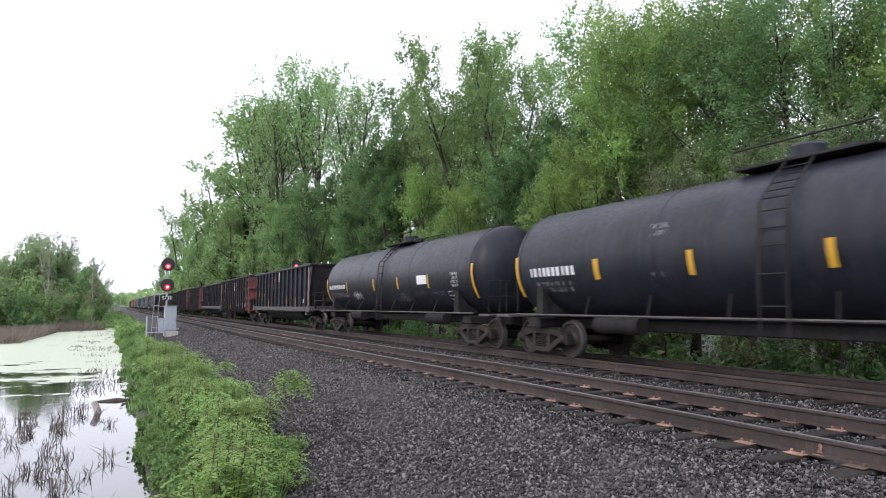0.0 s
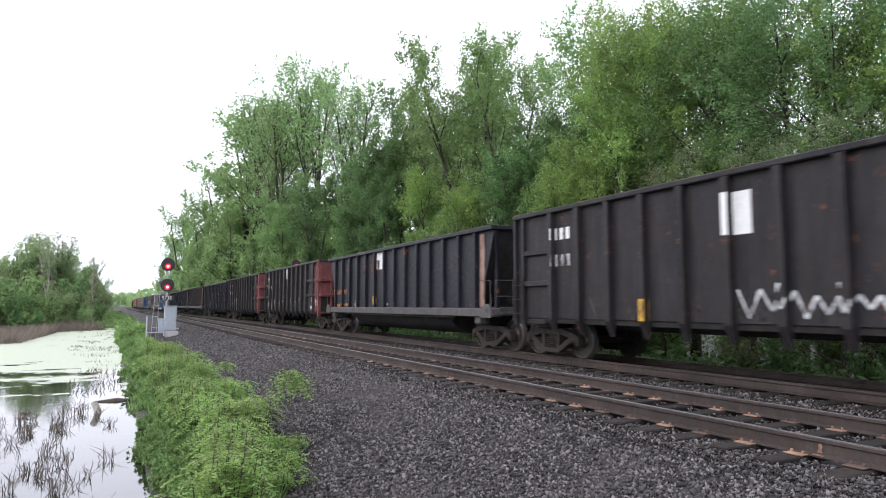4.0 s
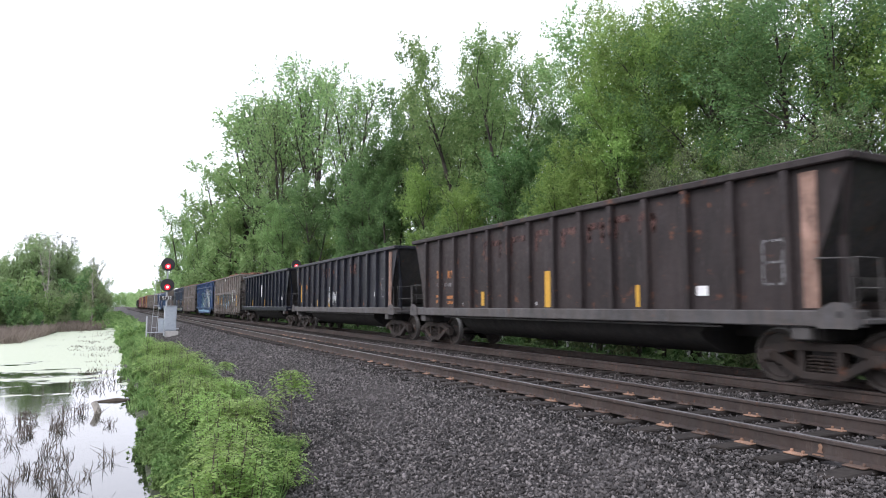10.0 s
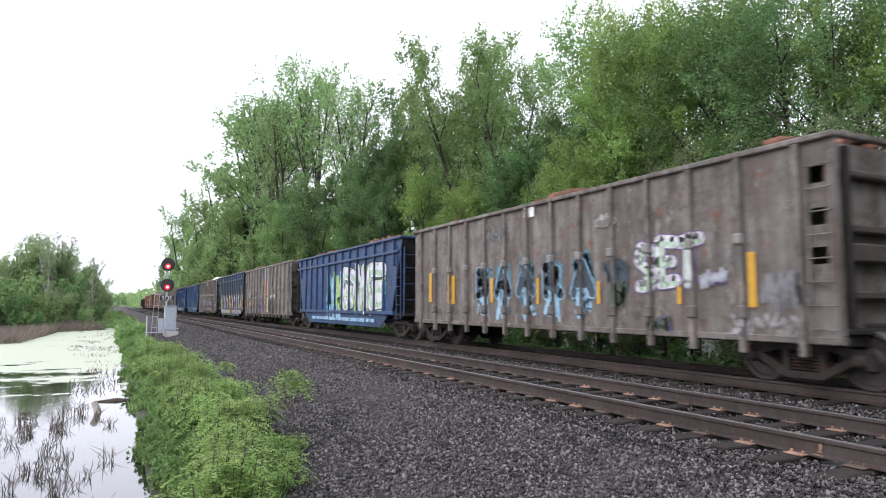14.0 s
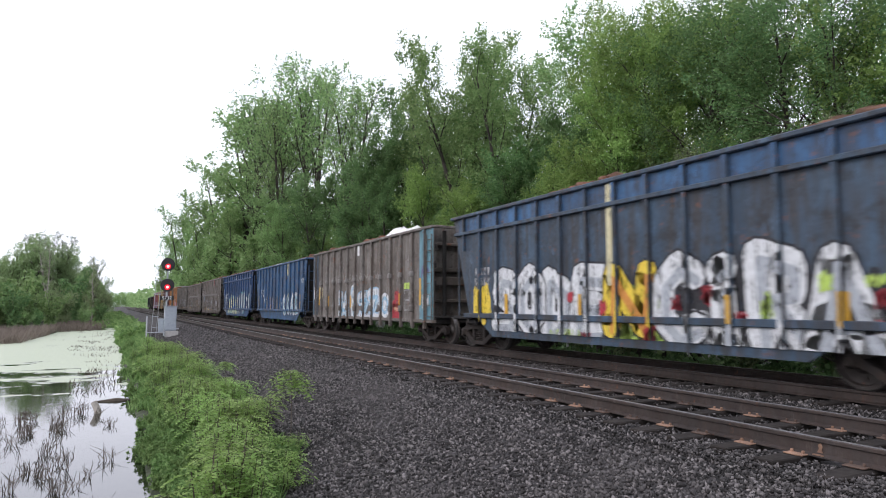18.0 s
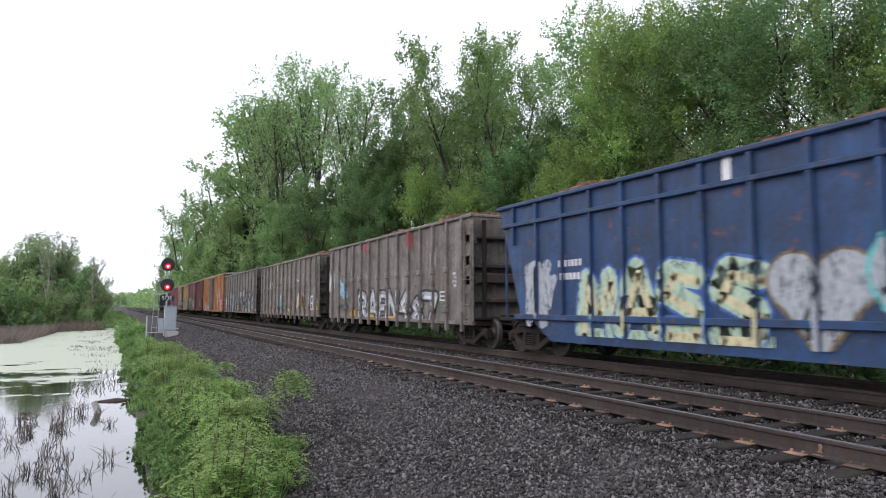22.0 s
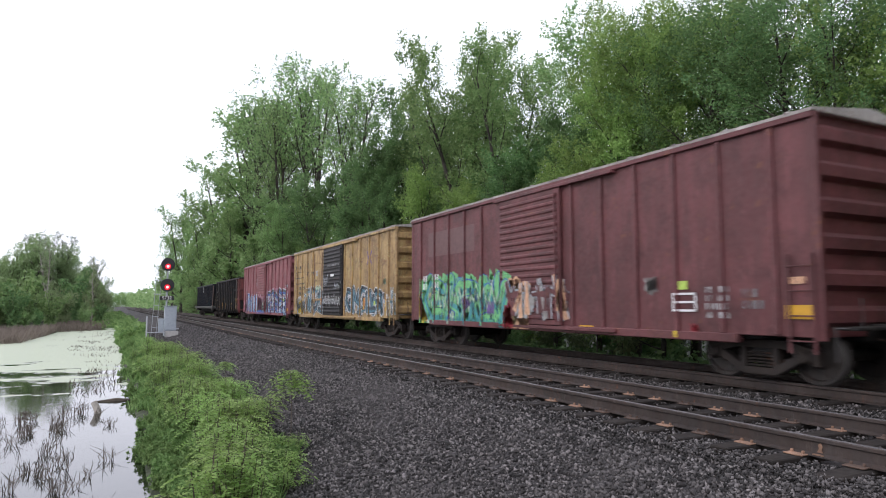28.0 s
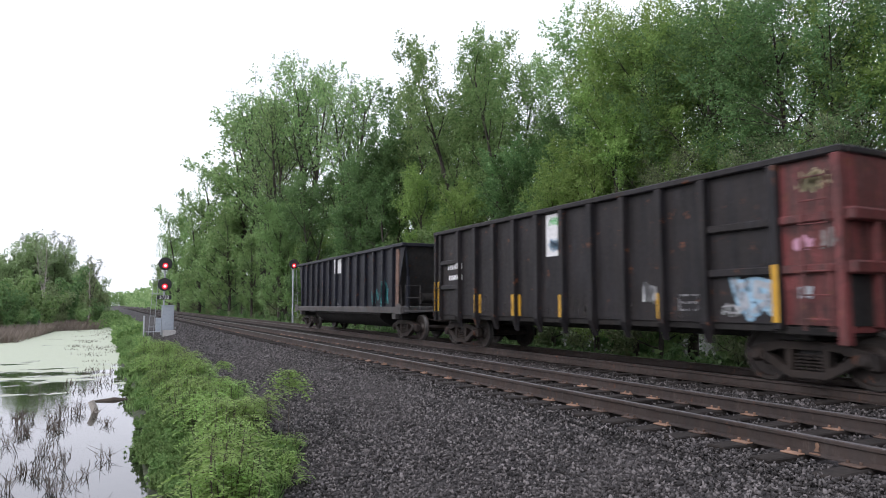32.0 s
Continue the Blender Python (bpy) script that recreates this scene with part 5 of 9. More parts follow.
def rect(y0, y1, z0, z1):
    return [(y0, z0), (y1, z0), (y1, z1), (y0, z1)]


def disc(y, z, r, n=10, squash=1.0):
    return [(y + r * math.cos(6.2832 * i / n), z + squash * r * math.sin(6.2832 * i / n)) for i in range(n)]


def sign(side, q0, q1, z0, z1, mat="white", name="placard", label=""):
    decal(side, name, [(mat, [rect(q0 - side.mid, q1 - side.mid, z0, z1)])], label)


def stripe(side, q0, q1, z0, z1, mat="bar_yellow"):
    c, w = (q0 + q1) / 2, max(0.05, (q1 - q0) / 2 - 0.04)
    sign(side, c - w, c + w, z0, z1, mat, "reflector_stripe", "yellow reflector stripe")


def lettering(side, q0, q1, z0, z1, mat="offwhite", rows=1, seed=1, fill=0.72):
    """Unreadable or withheld writing as plain bars."""
    r = random.Random(seed * 7 + int(q0 * 10))
    polys = []
    h = (z1 - z0) / rows
    for k in range(rows):
        y = q0 - side.mid
        end = q1 - side.mid
        step = h * 0.62
        while y < end - 0.2 * step:
            w = min(end - y, step * r.uniform(0.35, 0.68))
            if rows == 1 or r.random() > 0.12:
                polys.append(rect(y, y + w, z0 + h * k + h * (1 - fill) / 2, z0 + h * (k + 1) - h * (1 - fill) / 2))
            y += step
    decal(side, "lettering", [(mat, polys)], "pale stencilled lettering")


def frame_box(side, q0, q1, z0, z1, mat="offwhite", w=0.04):
    y0, y1 = q0 - side.mid, q1 - side.mid
    polys = [rect(y0, y1, z0, z0 + w), rect(y0, y1, z1 - w, z1), rect(y0, y0 + w, z0, z1), rect(y1 - w, y1, z0, z1), rect(y0, y1, (z0 + z1) / 2 - w / 2, (z0 + z1) / 2 + w / 2)]
    decal(side, "stencil_panel", [(mat, polys)])


def stroke(points, w, joints=True):
    out = []
    for p, q in zip(points, points[1:]):
        d = Vector((q[0] - p[0], q[1] - p[1]))
        if d.length < 1e-4:
            continue
        d = d.normalized() * (w / 2)
        out.append([(p[0] - d.y, p[1] + d.x), (p[0] + d.y, p[1] - d.x), (q[0] + d.y, q[1] - d.x), (q[0] - d.y, q[1] + d.x)])
    if joints:
        out += [disc(p[0], p[1], w / 2, 8) for p in points]
    return out


GLYPH = {"I": (((0.5, 0.0), (0.5, 0.72)), ((0.45, 0.95), (0.6, 1.0))), "R": (((0.1, 0), (0.15, 1)), ((0.15, 1), (0.8, 0.85), (0.75, 0.55), (0.2, 0.5)), ((0.35, 0.5), (0.95, 0))),
         "A": (((0.0, 0), (0.45, 1), (0.95, 0)), ((0.2, 0.35), (0.8, 0.35))),
         "E": (((0.95, 0.95), (0.15, 1), (0.08, 0), (0.95, 0.05)), ((0.1, 0.5), (0.75, 0.5))),
         "N": (((0.05, 0), (0.15, 1), (0.8, 0.05), (0.95, 1)),), "4": (((0.7, 0), (0.75, 1), (0.05, 0.38), (1.0, 0.36)),),
         "8": (((0.5, 0.52), (0.1, 0.75), (0.5, 1), (0.9, 0.78), (0.5, 0.52), (0.05, 0.25), (0.5, 0), (0.95, 0.25), (0.5, 0.52)),),
         "7": (((0.05, 0.95), (1.0, 0.9), (0.45, 0)),), "S": (((0.9, 0.9), (0.3, 1), (0.1, 0.7), (0.8, 0.4), (0.7, 0.05), (0.05, 0.05)),),
         "M": (((0.0, 0), (0.15, 1), (0.5, 0.4), (0.85, 1), (1, 0)),), "T": (((0.0, 0.95), (1.0, 1)), ((0.5, 1), (0.45, 0))),
         "C": (((0.95, 0.85), (0.55, 1), (0.1, 0.75), (0.08, 0.25), (0.5, 0), (0.95, 0.15)),), "L": (((0.3, 1), (0.2, 0.05), (0.9, 0.08)),),
         "U": (((0.1, 1), (0.12, 0.2), (0.5, 0), (0.85, 0.2), (0.9, 1)),), "B": (((0.1, 0), (0.15, 1), (0.75, 0.9), (0.7, 0.6), (0.2, 0.52), (0.85, 0.45), (0.85, 0.1), (0.1, 0)),),
         "Z": (((0.05, 0.95), (0.95, 1), (0.1, 0.05), (1.0, 0)),), "O": (((0.5, 1), (0.1, 0.75), (0.1, 0.25), (0.5, 0), (0.9, 0.25), (0.9, 0.75), (0.5, 1)),),
         "D": (((0.1, 0), (0.15, 1), (0.85, 0.75), (0.85, 0.25), (0.1, 0)),), "H": (((0.1, 0), (0.15, 1)), ((0.9, 0), (0.85, 1)), ((0.1, 0.5), (0.9, 0.5))),
         "P": (((0.1, 0), (0.15, 1), (0.85, 0.9), (0.85, 0.55), (0.15, 0.45)),), "G": (((0.95, 0.85), (0.5, 1), (0.08, 0.7), (0.1, 0.2), (0.55, 0), (0.95, 0.2), (0.9, 0.48), (0.55, 0.45)),)}


WILD = ((((0.0, 0.0), (0.2, 1.0), (0.55, 0.45)), ((0.55, 0.45), (0.9, 1.0), (0.95, 0.0)), ((0.1, 0.35), (1.05, 0.55))),
        (((0.05, 0.95), (0.15, 0.05), (0.95, 0.1)), ((0.5, 1.0), (0.55, 0.4), (1.0, 0.75))),
        (((0.1, 0.0), (0.05, 0.9), (0.8, 1.0), (0.95, 0.55), (0.3, 0.45)), ((0.4, 0.4), (1.05, 0.0))),
        (((1.0, 0.85), (0.3, 1.0), (0.0, 0.55), (0.35, 0.05), (1.0, 0.1)), ((0.5, 0.5), (1.0, 0.45))),
        (((0.0, 1.0), (0.4, 0.05), (0.65, 0.6), (0.9, 0.0)), ((0.3, 0.9), (1.1, 0.95))),
        (((0.1, 0.0), (0.3, 1.05)), ((0.65, 0.0), (0.85, 1.0)), ((0.2, 0.55), (0.8, 0.4)), ((0.75, 0.75), (1.15, 0.9))))


def graffiti(side, q0, q1, z0, z1, n, seed, fill="white", line="g_black", second=None, cloud=None, word="", heavy=0.30, label="spray-painted graffiti lettering", edge=0.11):
    """Spray-painted letter shapes, n of them between q0 and q1; with an outline, a fill, a second tone and a cloud of colour behind."""
    r = random.Random(seed)
    y0, y1 = q0 - side.mid, q1 - side.mid
    W, H = (y1 - y0) / n, z1 - z0
    back, runs = [], ([[], [], []], [[], [], []])
    w = min(W, H) * heavy
    for k in range(n):
        # the picture runs against the car's own direction, so the first letter stands at the far end
        cx = y1 - W * (k + 1)
        outer, inner, tone = runs[k % 2]
        if cloud:
            for j in range(4):
                back.append(disc(cx + W * r.uniform(0, 1), z0 + H * r.uniform(0.05, 0.95), max(W, H * 0.5) * r.uniform(0.3, 0.5), 11, 0.8))
        if word:
            strokes = GLYPH[word[k % len(word)]]
        else:
            # interlocked arrow-like bars, no letters
            strokes = [[(u + r.uniform(-0.16, 0.16), v + r.uniform(-0.12, 0.1)) for u, v in pts] for pts in r.choice(WILD)]
            if r.random() < 0.5:
                strokes = [[(1 - u, v) for u, v in pts] for pts in strokes]
        skew, rise = r.uniform(-0.12, 0.12), r.uniform(-0.07, 0.07)
        for pts in strokes:
            k2 = (0.96 if heavy < 0.36 else 0.84) if word else 0.98
            p = [(cx + W * (0.5 + k2 * (0.5 - u - skew * v)), z0 + H * (0.06 + rise + 0.88 * v)) for u, v in pts]
            outer += stroke(p, w + edge)
            inner += stroke(p, w)
            if second:
                tone += stroke([(a - w * 0.12, b - w * 0.2) for a, b in p], w * 0.36)
    layers = []
    if cloud:
        layers.append((cloud, back))
    for outer, inner, tone in runs:
        if inner:
            layers += [(line, outer), (fill, inner)]
            if second:
                layers.append((second, tone))
    decal(side, "graffiti", layers, label)


def taper(p, q, w0, w1):
    d = Vector((q[0] - p[0], q[1] - p[1]))
    d = Vector((1, 0)) if d.length < 1e-4 else d.normalized()
    n = Vector((-d.y, d.x))
    return [(p[0] + n.x * w0 / 2, p[1] + n.y * w0 / 2), (p[0] - n.x * w0 / 2, p[1] - n.y * w0 / 2), (q[0] - n.x * w1 / 2, q[1] - n.y * w1 / 2), (q[0] + n.x * w1 / 2, q[1] + n.y * w1 / 2)]


def wildstyle(side, q0, q1, z0, z1, n, seed, fills, line, cloud=None, label="dense angular spray-painted graffiti"):
    """Interlocked angular shards in several colours with a pale outline and a spiky upper edge."""
    r = random.Random(seed)
    y0, y1 = q0 - side.mid, q1 - side.mid
    W, H = y1 - y0, z1 - z0
    step = W / n
    layers = []
    if cloud:
        back = []
        for k in range(n * 3):
            c = y0 + W * (k + r.uniform(0, 1)) / (n * 3)
            top = z1 + H * r.uniform(0.02, 0.22)
            back.append([(c - step * 0.45, z0), (c + step * 0.45, z0), (c + step * r.uniform(0.1, 0.35), top), (c - step * r.uniform(0.0, 0.2), top - H * 0.1)])
        layers.append((cloud, back))
    rim, body, groups = [], [], [[] for f in fills]
    for k in range(n):
        c = y0 + step * (k + 0.5)
        for j in range(5):
            lean = r.uniform(-0.55, 0.55) * step
            p = (c + r.uniform(-0.5, 0.5) * step, z0 + H * r.uniform(0.0, 0.25))
            q = (p[0] + lean, z0 + H * r.uniform(0.6, 1.0))
            if j == 4:
                p = (c - step * 0.6, z0 + H * r.uniform(0.3, 0.7))
                q = (c + step * 0.6, p[1] + H * r.uniform(-0.25, 0.25))
            w = step * r.uniform(0.22, 0.4)
            rim.append(taper(p, q, w + 0.09, w * 0.35 + 0.09))
            groups[r.randrange(len(fills))].append(taper(p, q, w, w * 0.35))
    layers.append((line, rim))
    layers += [(f, g) for f, g in zip(fills, groups)]
    decal(side, "graffiti", layers, label)


def blob(side, q0, q1, z0, z1, mat, seed, n=7, label="patch of spray paint", name="graffiti"):
    """An uneven patch of paint: many short overlapping passes of the can."""
    r = random.Random(seed)
    y0, y1 = q0 - side.mid, q1 - side.mid
    polys = []
    H = z1 - z0
    for k in range(n * 5):
        w = min(H, y1 - y0) * r.uniform(0.10, 0.22)
        y = y0 + w + (y1 - y0 - 2 * w) * (k + r.uniform(0, 1)) / (n * 5)
        t = abs(2 * (y - y0) / (y1 - y0) - 1)
        reach = H * (0.5 - 0.22 * t * t)
        c = (z0 + z1) / 2 + H * r.uniform(-0.12, 0.12)
        a, b = c - reach * r.uniform(0.4, 1), c + reach * r.uniform(0.4, 1)
        polys += stroke([(y + r.uniform(-w, w), a), (y, c), (y + r.uniform(-w, w), b)], w)
    decal(side, name, [(mat, polys)], label)


def scribble(side, q0, q1, z0, z1, mat, seed, w=0.035, n=3):
    r = random.Random(seed)
    y0, y1 = q0 - side.mid, q1 - side.mid
    polys = []
    for k in range(n):
        pts = []
        m = r.randint(5, 8)
        for i in range(m):
            pts.append((y0 + (y1 - y0) * (k + i / (m - 1)) / n, z0 + (z1 - z0) * (r.uniform(0.0, 0.35) if i % 2 else r.uniform(0.6, 1))))
        polys += stroke(pts, w, False)
    decal(side, "graffiti_tag", [(mat, polys)], "quick spray-painted scribble")


for nm, c in (("g_black", (0.02, 0.02, 0.025)), ("g_white", (0.66, 0.68, 0.70)), ("g_blue", (0.05, 0.13, 0.42)), ("g_sky", (0.30, 0.50, 0.66)), ("g_pink", (0.62, 0.26, 0.42)),
              ("g_green", (0.16, 0.50, 0.20)), ("g_lime", (0.45, 0.62, 0.12)), ("g_teal", (0.05, 0.28, 0.30)), ("g_yellow", (0.75, 0.55, 0.05)), ("g_red", (0.40, 0.03, 0.045)),
              ("g_purple", (0.14, 0.09, 0.25)), ("g_peach", (0.62, 0.36, 0.22)), ("g_silver", (0.38, 0.41, 0.45)), ("g_mint", (0.42, 0.56, 0.42)), ("g_cream", (0.60, 0.55, 0.34)),
              ("g_moss", (0.10, 0.13, 0.09)), ("g_rose", (0.60, 0.32, 0.44)), ("g_smoke", (0.30, 0.29, 0.28)), ("g_orange", (0.6, 0.25, 0.05)), ("g_slate", (0.035, 0.055, 0.075)), ("g_gold", (0.16, 0.12, 0.06)), ("g_deepteal", (0.09, 0.22, 0.29)), ("g_aqua", (0.12, 0.50, 0.52))):
    M[nm] = plain("spray_" + nm[2:], c, 0.55, 0, 0.3, 0.35)


# ---- rolling stock: the kinds ----
def tank_car(qf, qr):
    car, a, mid = new_car("tank_car", qf, qr, "black cylindrical tank car with yellow reflector stripes and white lettering", "tank car")
    R, ZC = 1.43, 2.36
    prof = [(-a + 0.72 * (1 - math.cos(t)), R * math.sin(t)) for t in (math.pi / 2 * k / 9 for k in range(10))]
    prof += [(y, R) for y in np.linspace(-a + 0.9, a - 0.9, 9)]
    prof += [(a - 0.72 * (1 - math.cos(t)), R * math.sin(t)) for t in (math.pi / 2 * (9 - k) / 9 for k in range(10))]
    mb = MB()
    mb.lathe(prof, "y", (0, 0, ZC), 64)
    part("tank_shell", mb.mesh("tank_shell", M["tank"], smooth=True), car)
    for y in (-a + 0.72, a - 0.72, -a / 3, a / 3):
        b = MB()
        b.lathe([(y - 0.03, R), (y - 0.03, R + 0.008), (y + 0.03, R + 0.008), (y + 0.03, R)], "y", (0, 0, ZC), 64)
        part("weld_band", b.mesh("weld_band", M["tank"], smooth=40), car)
    # walkway, dome, fittings
    b = MB()
    b.box(-0.75, 0.75, -1.3, 1.3, ZC + R - 0.02, ZC + R + 0.03, 0.008)
    part("top_platform", b.mesh("top_platform", M["under"]), car)
    b = MB()
    b.lathe([(ZC + R, 0.32), (ZC + R + 0.33, 0.32), (ZC + R + 0.38, 0.27), (ZC + R + 0.40, 0.0)], "z", (0, 0.3, 0), 20)
    part("valve_dome", b.mesh("valve_dome", M["tank"], smooth=40), car)
    b = MB()
    b.lathe([(ZC + R, 0.22), (ZC + R + 0.2, 0.22), (ZC + R + 0.22, 0.0)], "z", (0, -0.5, 0), 16)
    part("manway", b.mesh("manway", M["tank"], smooth=40), car)
    b = MB()
    for s in (-1, 1):
        for yy in (-1.3, 1.3):
            b.tube([(s * 0.75, yy, ZC + R), (s * 0.75, yy, ZC + R + 0.35)], 0.018, 6)
        b.tube([(s * 0.75, -1.3, ZC + R + 0.35), (s * 0.75, 1.3, ZC + R + 0.35)], 0.018, 6)
    part("platform_railing", b.mesh("platform_railing", M["under"]), car)
    for s in (-1, 1):
        l = MB()
        path = [(R + 0.12, 0.75), (R + 0.1, 2.2), (R * 0.94 + 0.08, 3.0), (R * 0.72 + 0.05, ZC + R * 0.72), (0.7, ZC + R)]
        for w in (-0.26, 0.26):
            l.tube([(s * x, w, z) for x, z in path], 0.022, 5)
        for k in range(12):
            t = k / 11 * (len(path) - 1)
            i = min(len(path) - 2, int(t))
            x = path[i][0] + (path[i + 1][0] - path[i][0]) * (t - i)
            z = path[i][1] + (path[i + 1][1] - path[i][1]) * (t - i)
            l.tube([(s * x, -0.26, z), (s * x, 0.26, z)], 0.014, 5)
        part("ladder", l.mesh("ladder", M["under"]), car)
        r = MB()
        r.tube([(s * 1.42, -a + 0.5, 1.06), (s * 1.42, a - 0.5, 1.06)], 0.028, 6)
        part("side_rail", r.mesh("side_rail", M["sill"]), car)
        for k in range(8):
            y = -a + 1.4 + (2 * a - 2.8) * k / 7
            p = MB()
            p.tube([(s * 1.42, y, 1.06), (s * 1.15, y + 0.15, 1.5)], 0.016, 5)
            part("rail_bracket", p.mesh("rail_bracket", M["under"]), car)
    for s in (-1, 1):
        b = MB()
        b.prism([(-1.42, 1.05), (1.42, 1.05), (1.42, 1.75), (1.1, 1.35), (0.6, 1.08), (-0.6, 1.08), (-1.1, 1.35), (-1.42, 1.75)], "y", s * (a - 1.6) - 0.14, s * (a - 1.6) + 0.14)
        part("saddle", b.mesh("saddle", M["under"]), car)
        b = MB()
        b.box(-1.45, 1.45, s * (a + 0.15) - 0.3, s * (a + 0.15) + 0.3, 0.98, 1.05, 0.01)
        part("end_platform", b.mesh("end_platform", M["sill"]), car)
        for hx in (-1.1, 1.1):
            part("handrail", end_rail_mesh("under"), car, hx, s * (a + 0.35), 0)
        b = MB()
        b.tube([(-0.9, s * (a - 3.2), 0.85), (-0.9, s * (a - 4.6), 0.85)], 0.2, 12)
        part("air_reservoir", b.mesh("air_reservoir", M["under"], smooth=40), car)
    running_gear(car, a + 0.25, 1.40)
    side = Side(car, mid, a, R, 0.9, 3.9)
    side.round = (R, ZC)
    # curved yellow band at the head
    b = MB()
    for k in range(8):
        t0, t1 = math.radians(172 + k * 5.5), math.radians(172 + (k + 1) * 5.5)
        for yy in (-a + 0.58, a - 0.58):
            rr = R + 0.004
            b.add([(math.cos(t) * rr, y, ZC + math.sin(t) * rr) for t, y in ((t0, yy - 0.06), (t1, yy - 0.06), (t1, yy + 0.06), (t0, yy + 0.06))], [(0, 1, 2, 3)])
    part("reflector_band", b.mesh("reflector_band", M["bar_yellow"]), car, label="yellow reflector band")
    return side


def ribs_on(car, side, ys, w, depth_in, depth_out, z0, z1, mat, taper=0.0):
    mb = MB()
    if taper:
        mb.prism([(-depth_in, z1), (-depth_out, z1), (-depth_out, z0 + taper), (-depth_in - 0.02, z0), (-depth_in, z0)], "y", -w / 2, w / 2)
    else:
        mb.box(-depth_out, -depth_in, -w / 2, w / 2, z0, z1, 0.012)
    me = mb.mesh("rib", M[mat])
    for y in ys:
        part("rib", me, car, 0, y, 0)
        part("rib", me, car, 0, y, 0, rz=180)
        side.raised(y - w / 2, y + w / 2, depth_out)


def wall_parts(car, a, d, z0, z1, mat, endmat, inset=0.0):
    """Side sheets and end sheets of an open car."""
    me = MB().box(-d, -d + 0.03, -a, a, z0, z1, 0.006).mesh("side_sheet", M[mat])
    part("side_sheet", me, car)
    part("side_sheet", me, car, rz=180)
    me = MB().box(-d + 0.032, d - 0.032, -a + inset, -a + inset + 0.04, z0 - 0.1, z1 - 0.01, 0.006).mesh("end_sheet", M[endmat])
    part("end_sheet", me, car)
    part("end_sheet", me if mat == endmat else MB().box(-d + 0.032, d - 0.032, -a + inset, -a + inset + 0.04, z0 - 0.1, z1 - 0.01, 0.006).mesh("end_sheet", M[mat]), car, rz=180)
    me = MB().box(-d + 0.035, d - 0.035, -a + 0.05, a - 0.05, z0 - 0.12, z0 + 0.05, 0.01).mesh("floor", M["under"])
    part("floor", me, car)


def top_chord(car, a, d, z, mat, h=0.13, out=0.13):
    me = MB().box(-d - out, -d + 0.05, -a - 0.02, a + 0.02, z - h, z, 0.02).mesh("top_chord", M[mat])
    part("top_chord", me, car)
    part("top_chord", me, car, rz=180)
    me = MB().box(-d + 0.052, d - 0.052, -a - 0.05, -a + 0.07, z - h, z - 0.004, 0.02).mesh("end_chord", M[mat])
    part("end_chord", me, car)
    part("end_chord", me, car, rz=180)


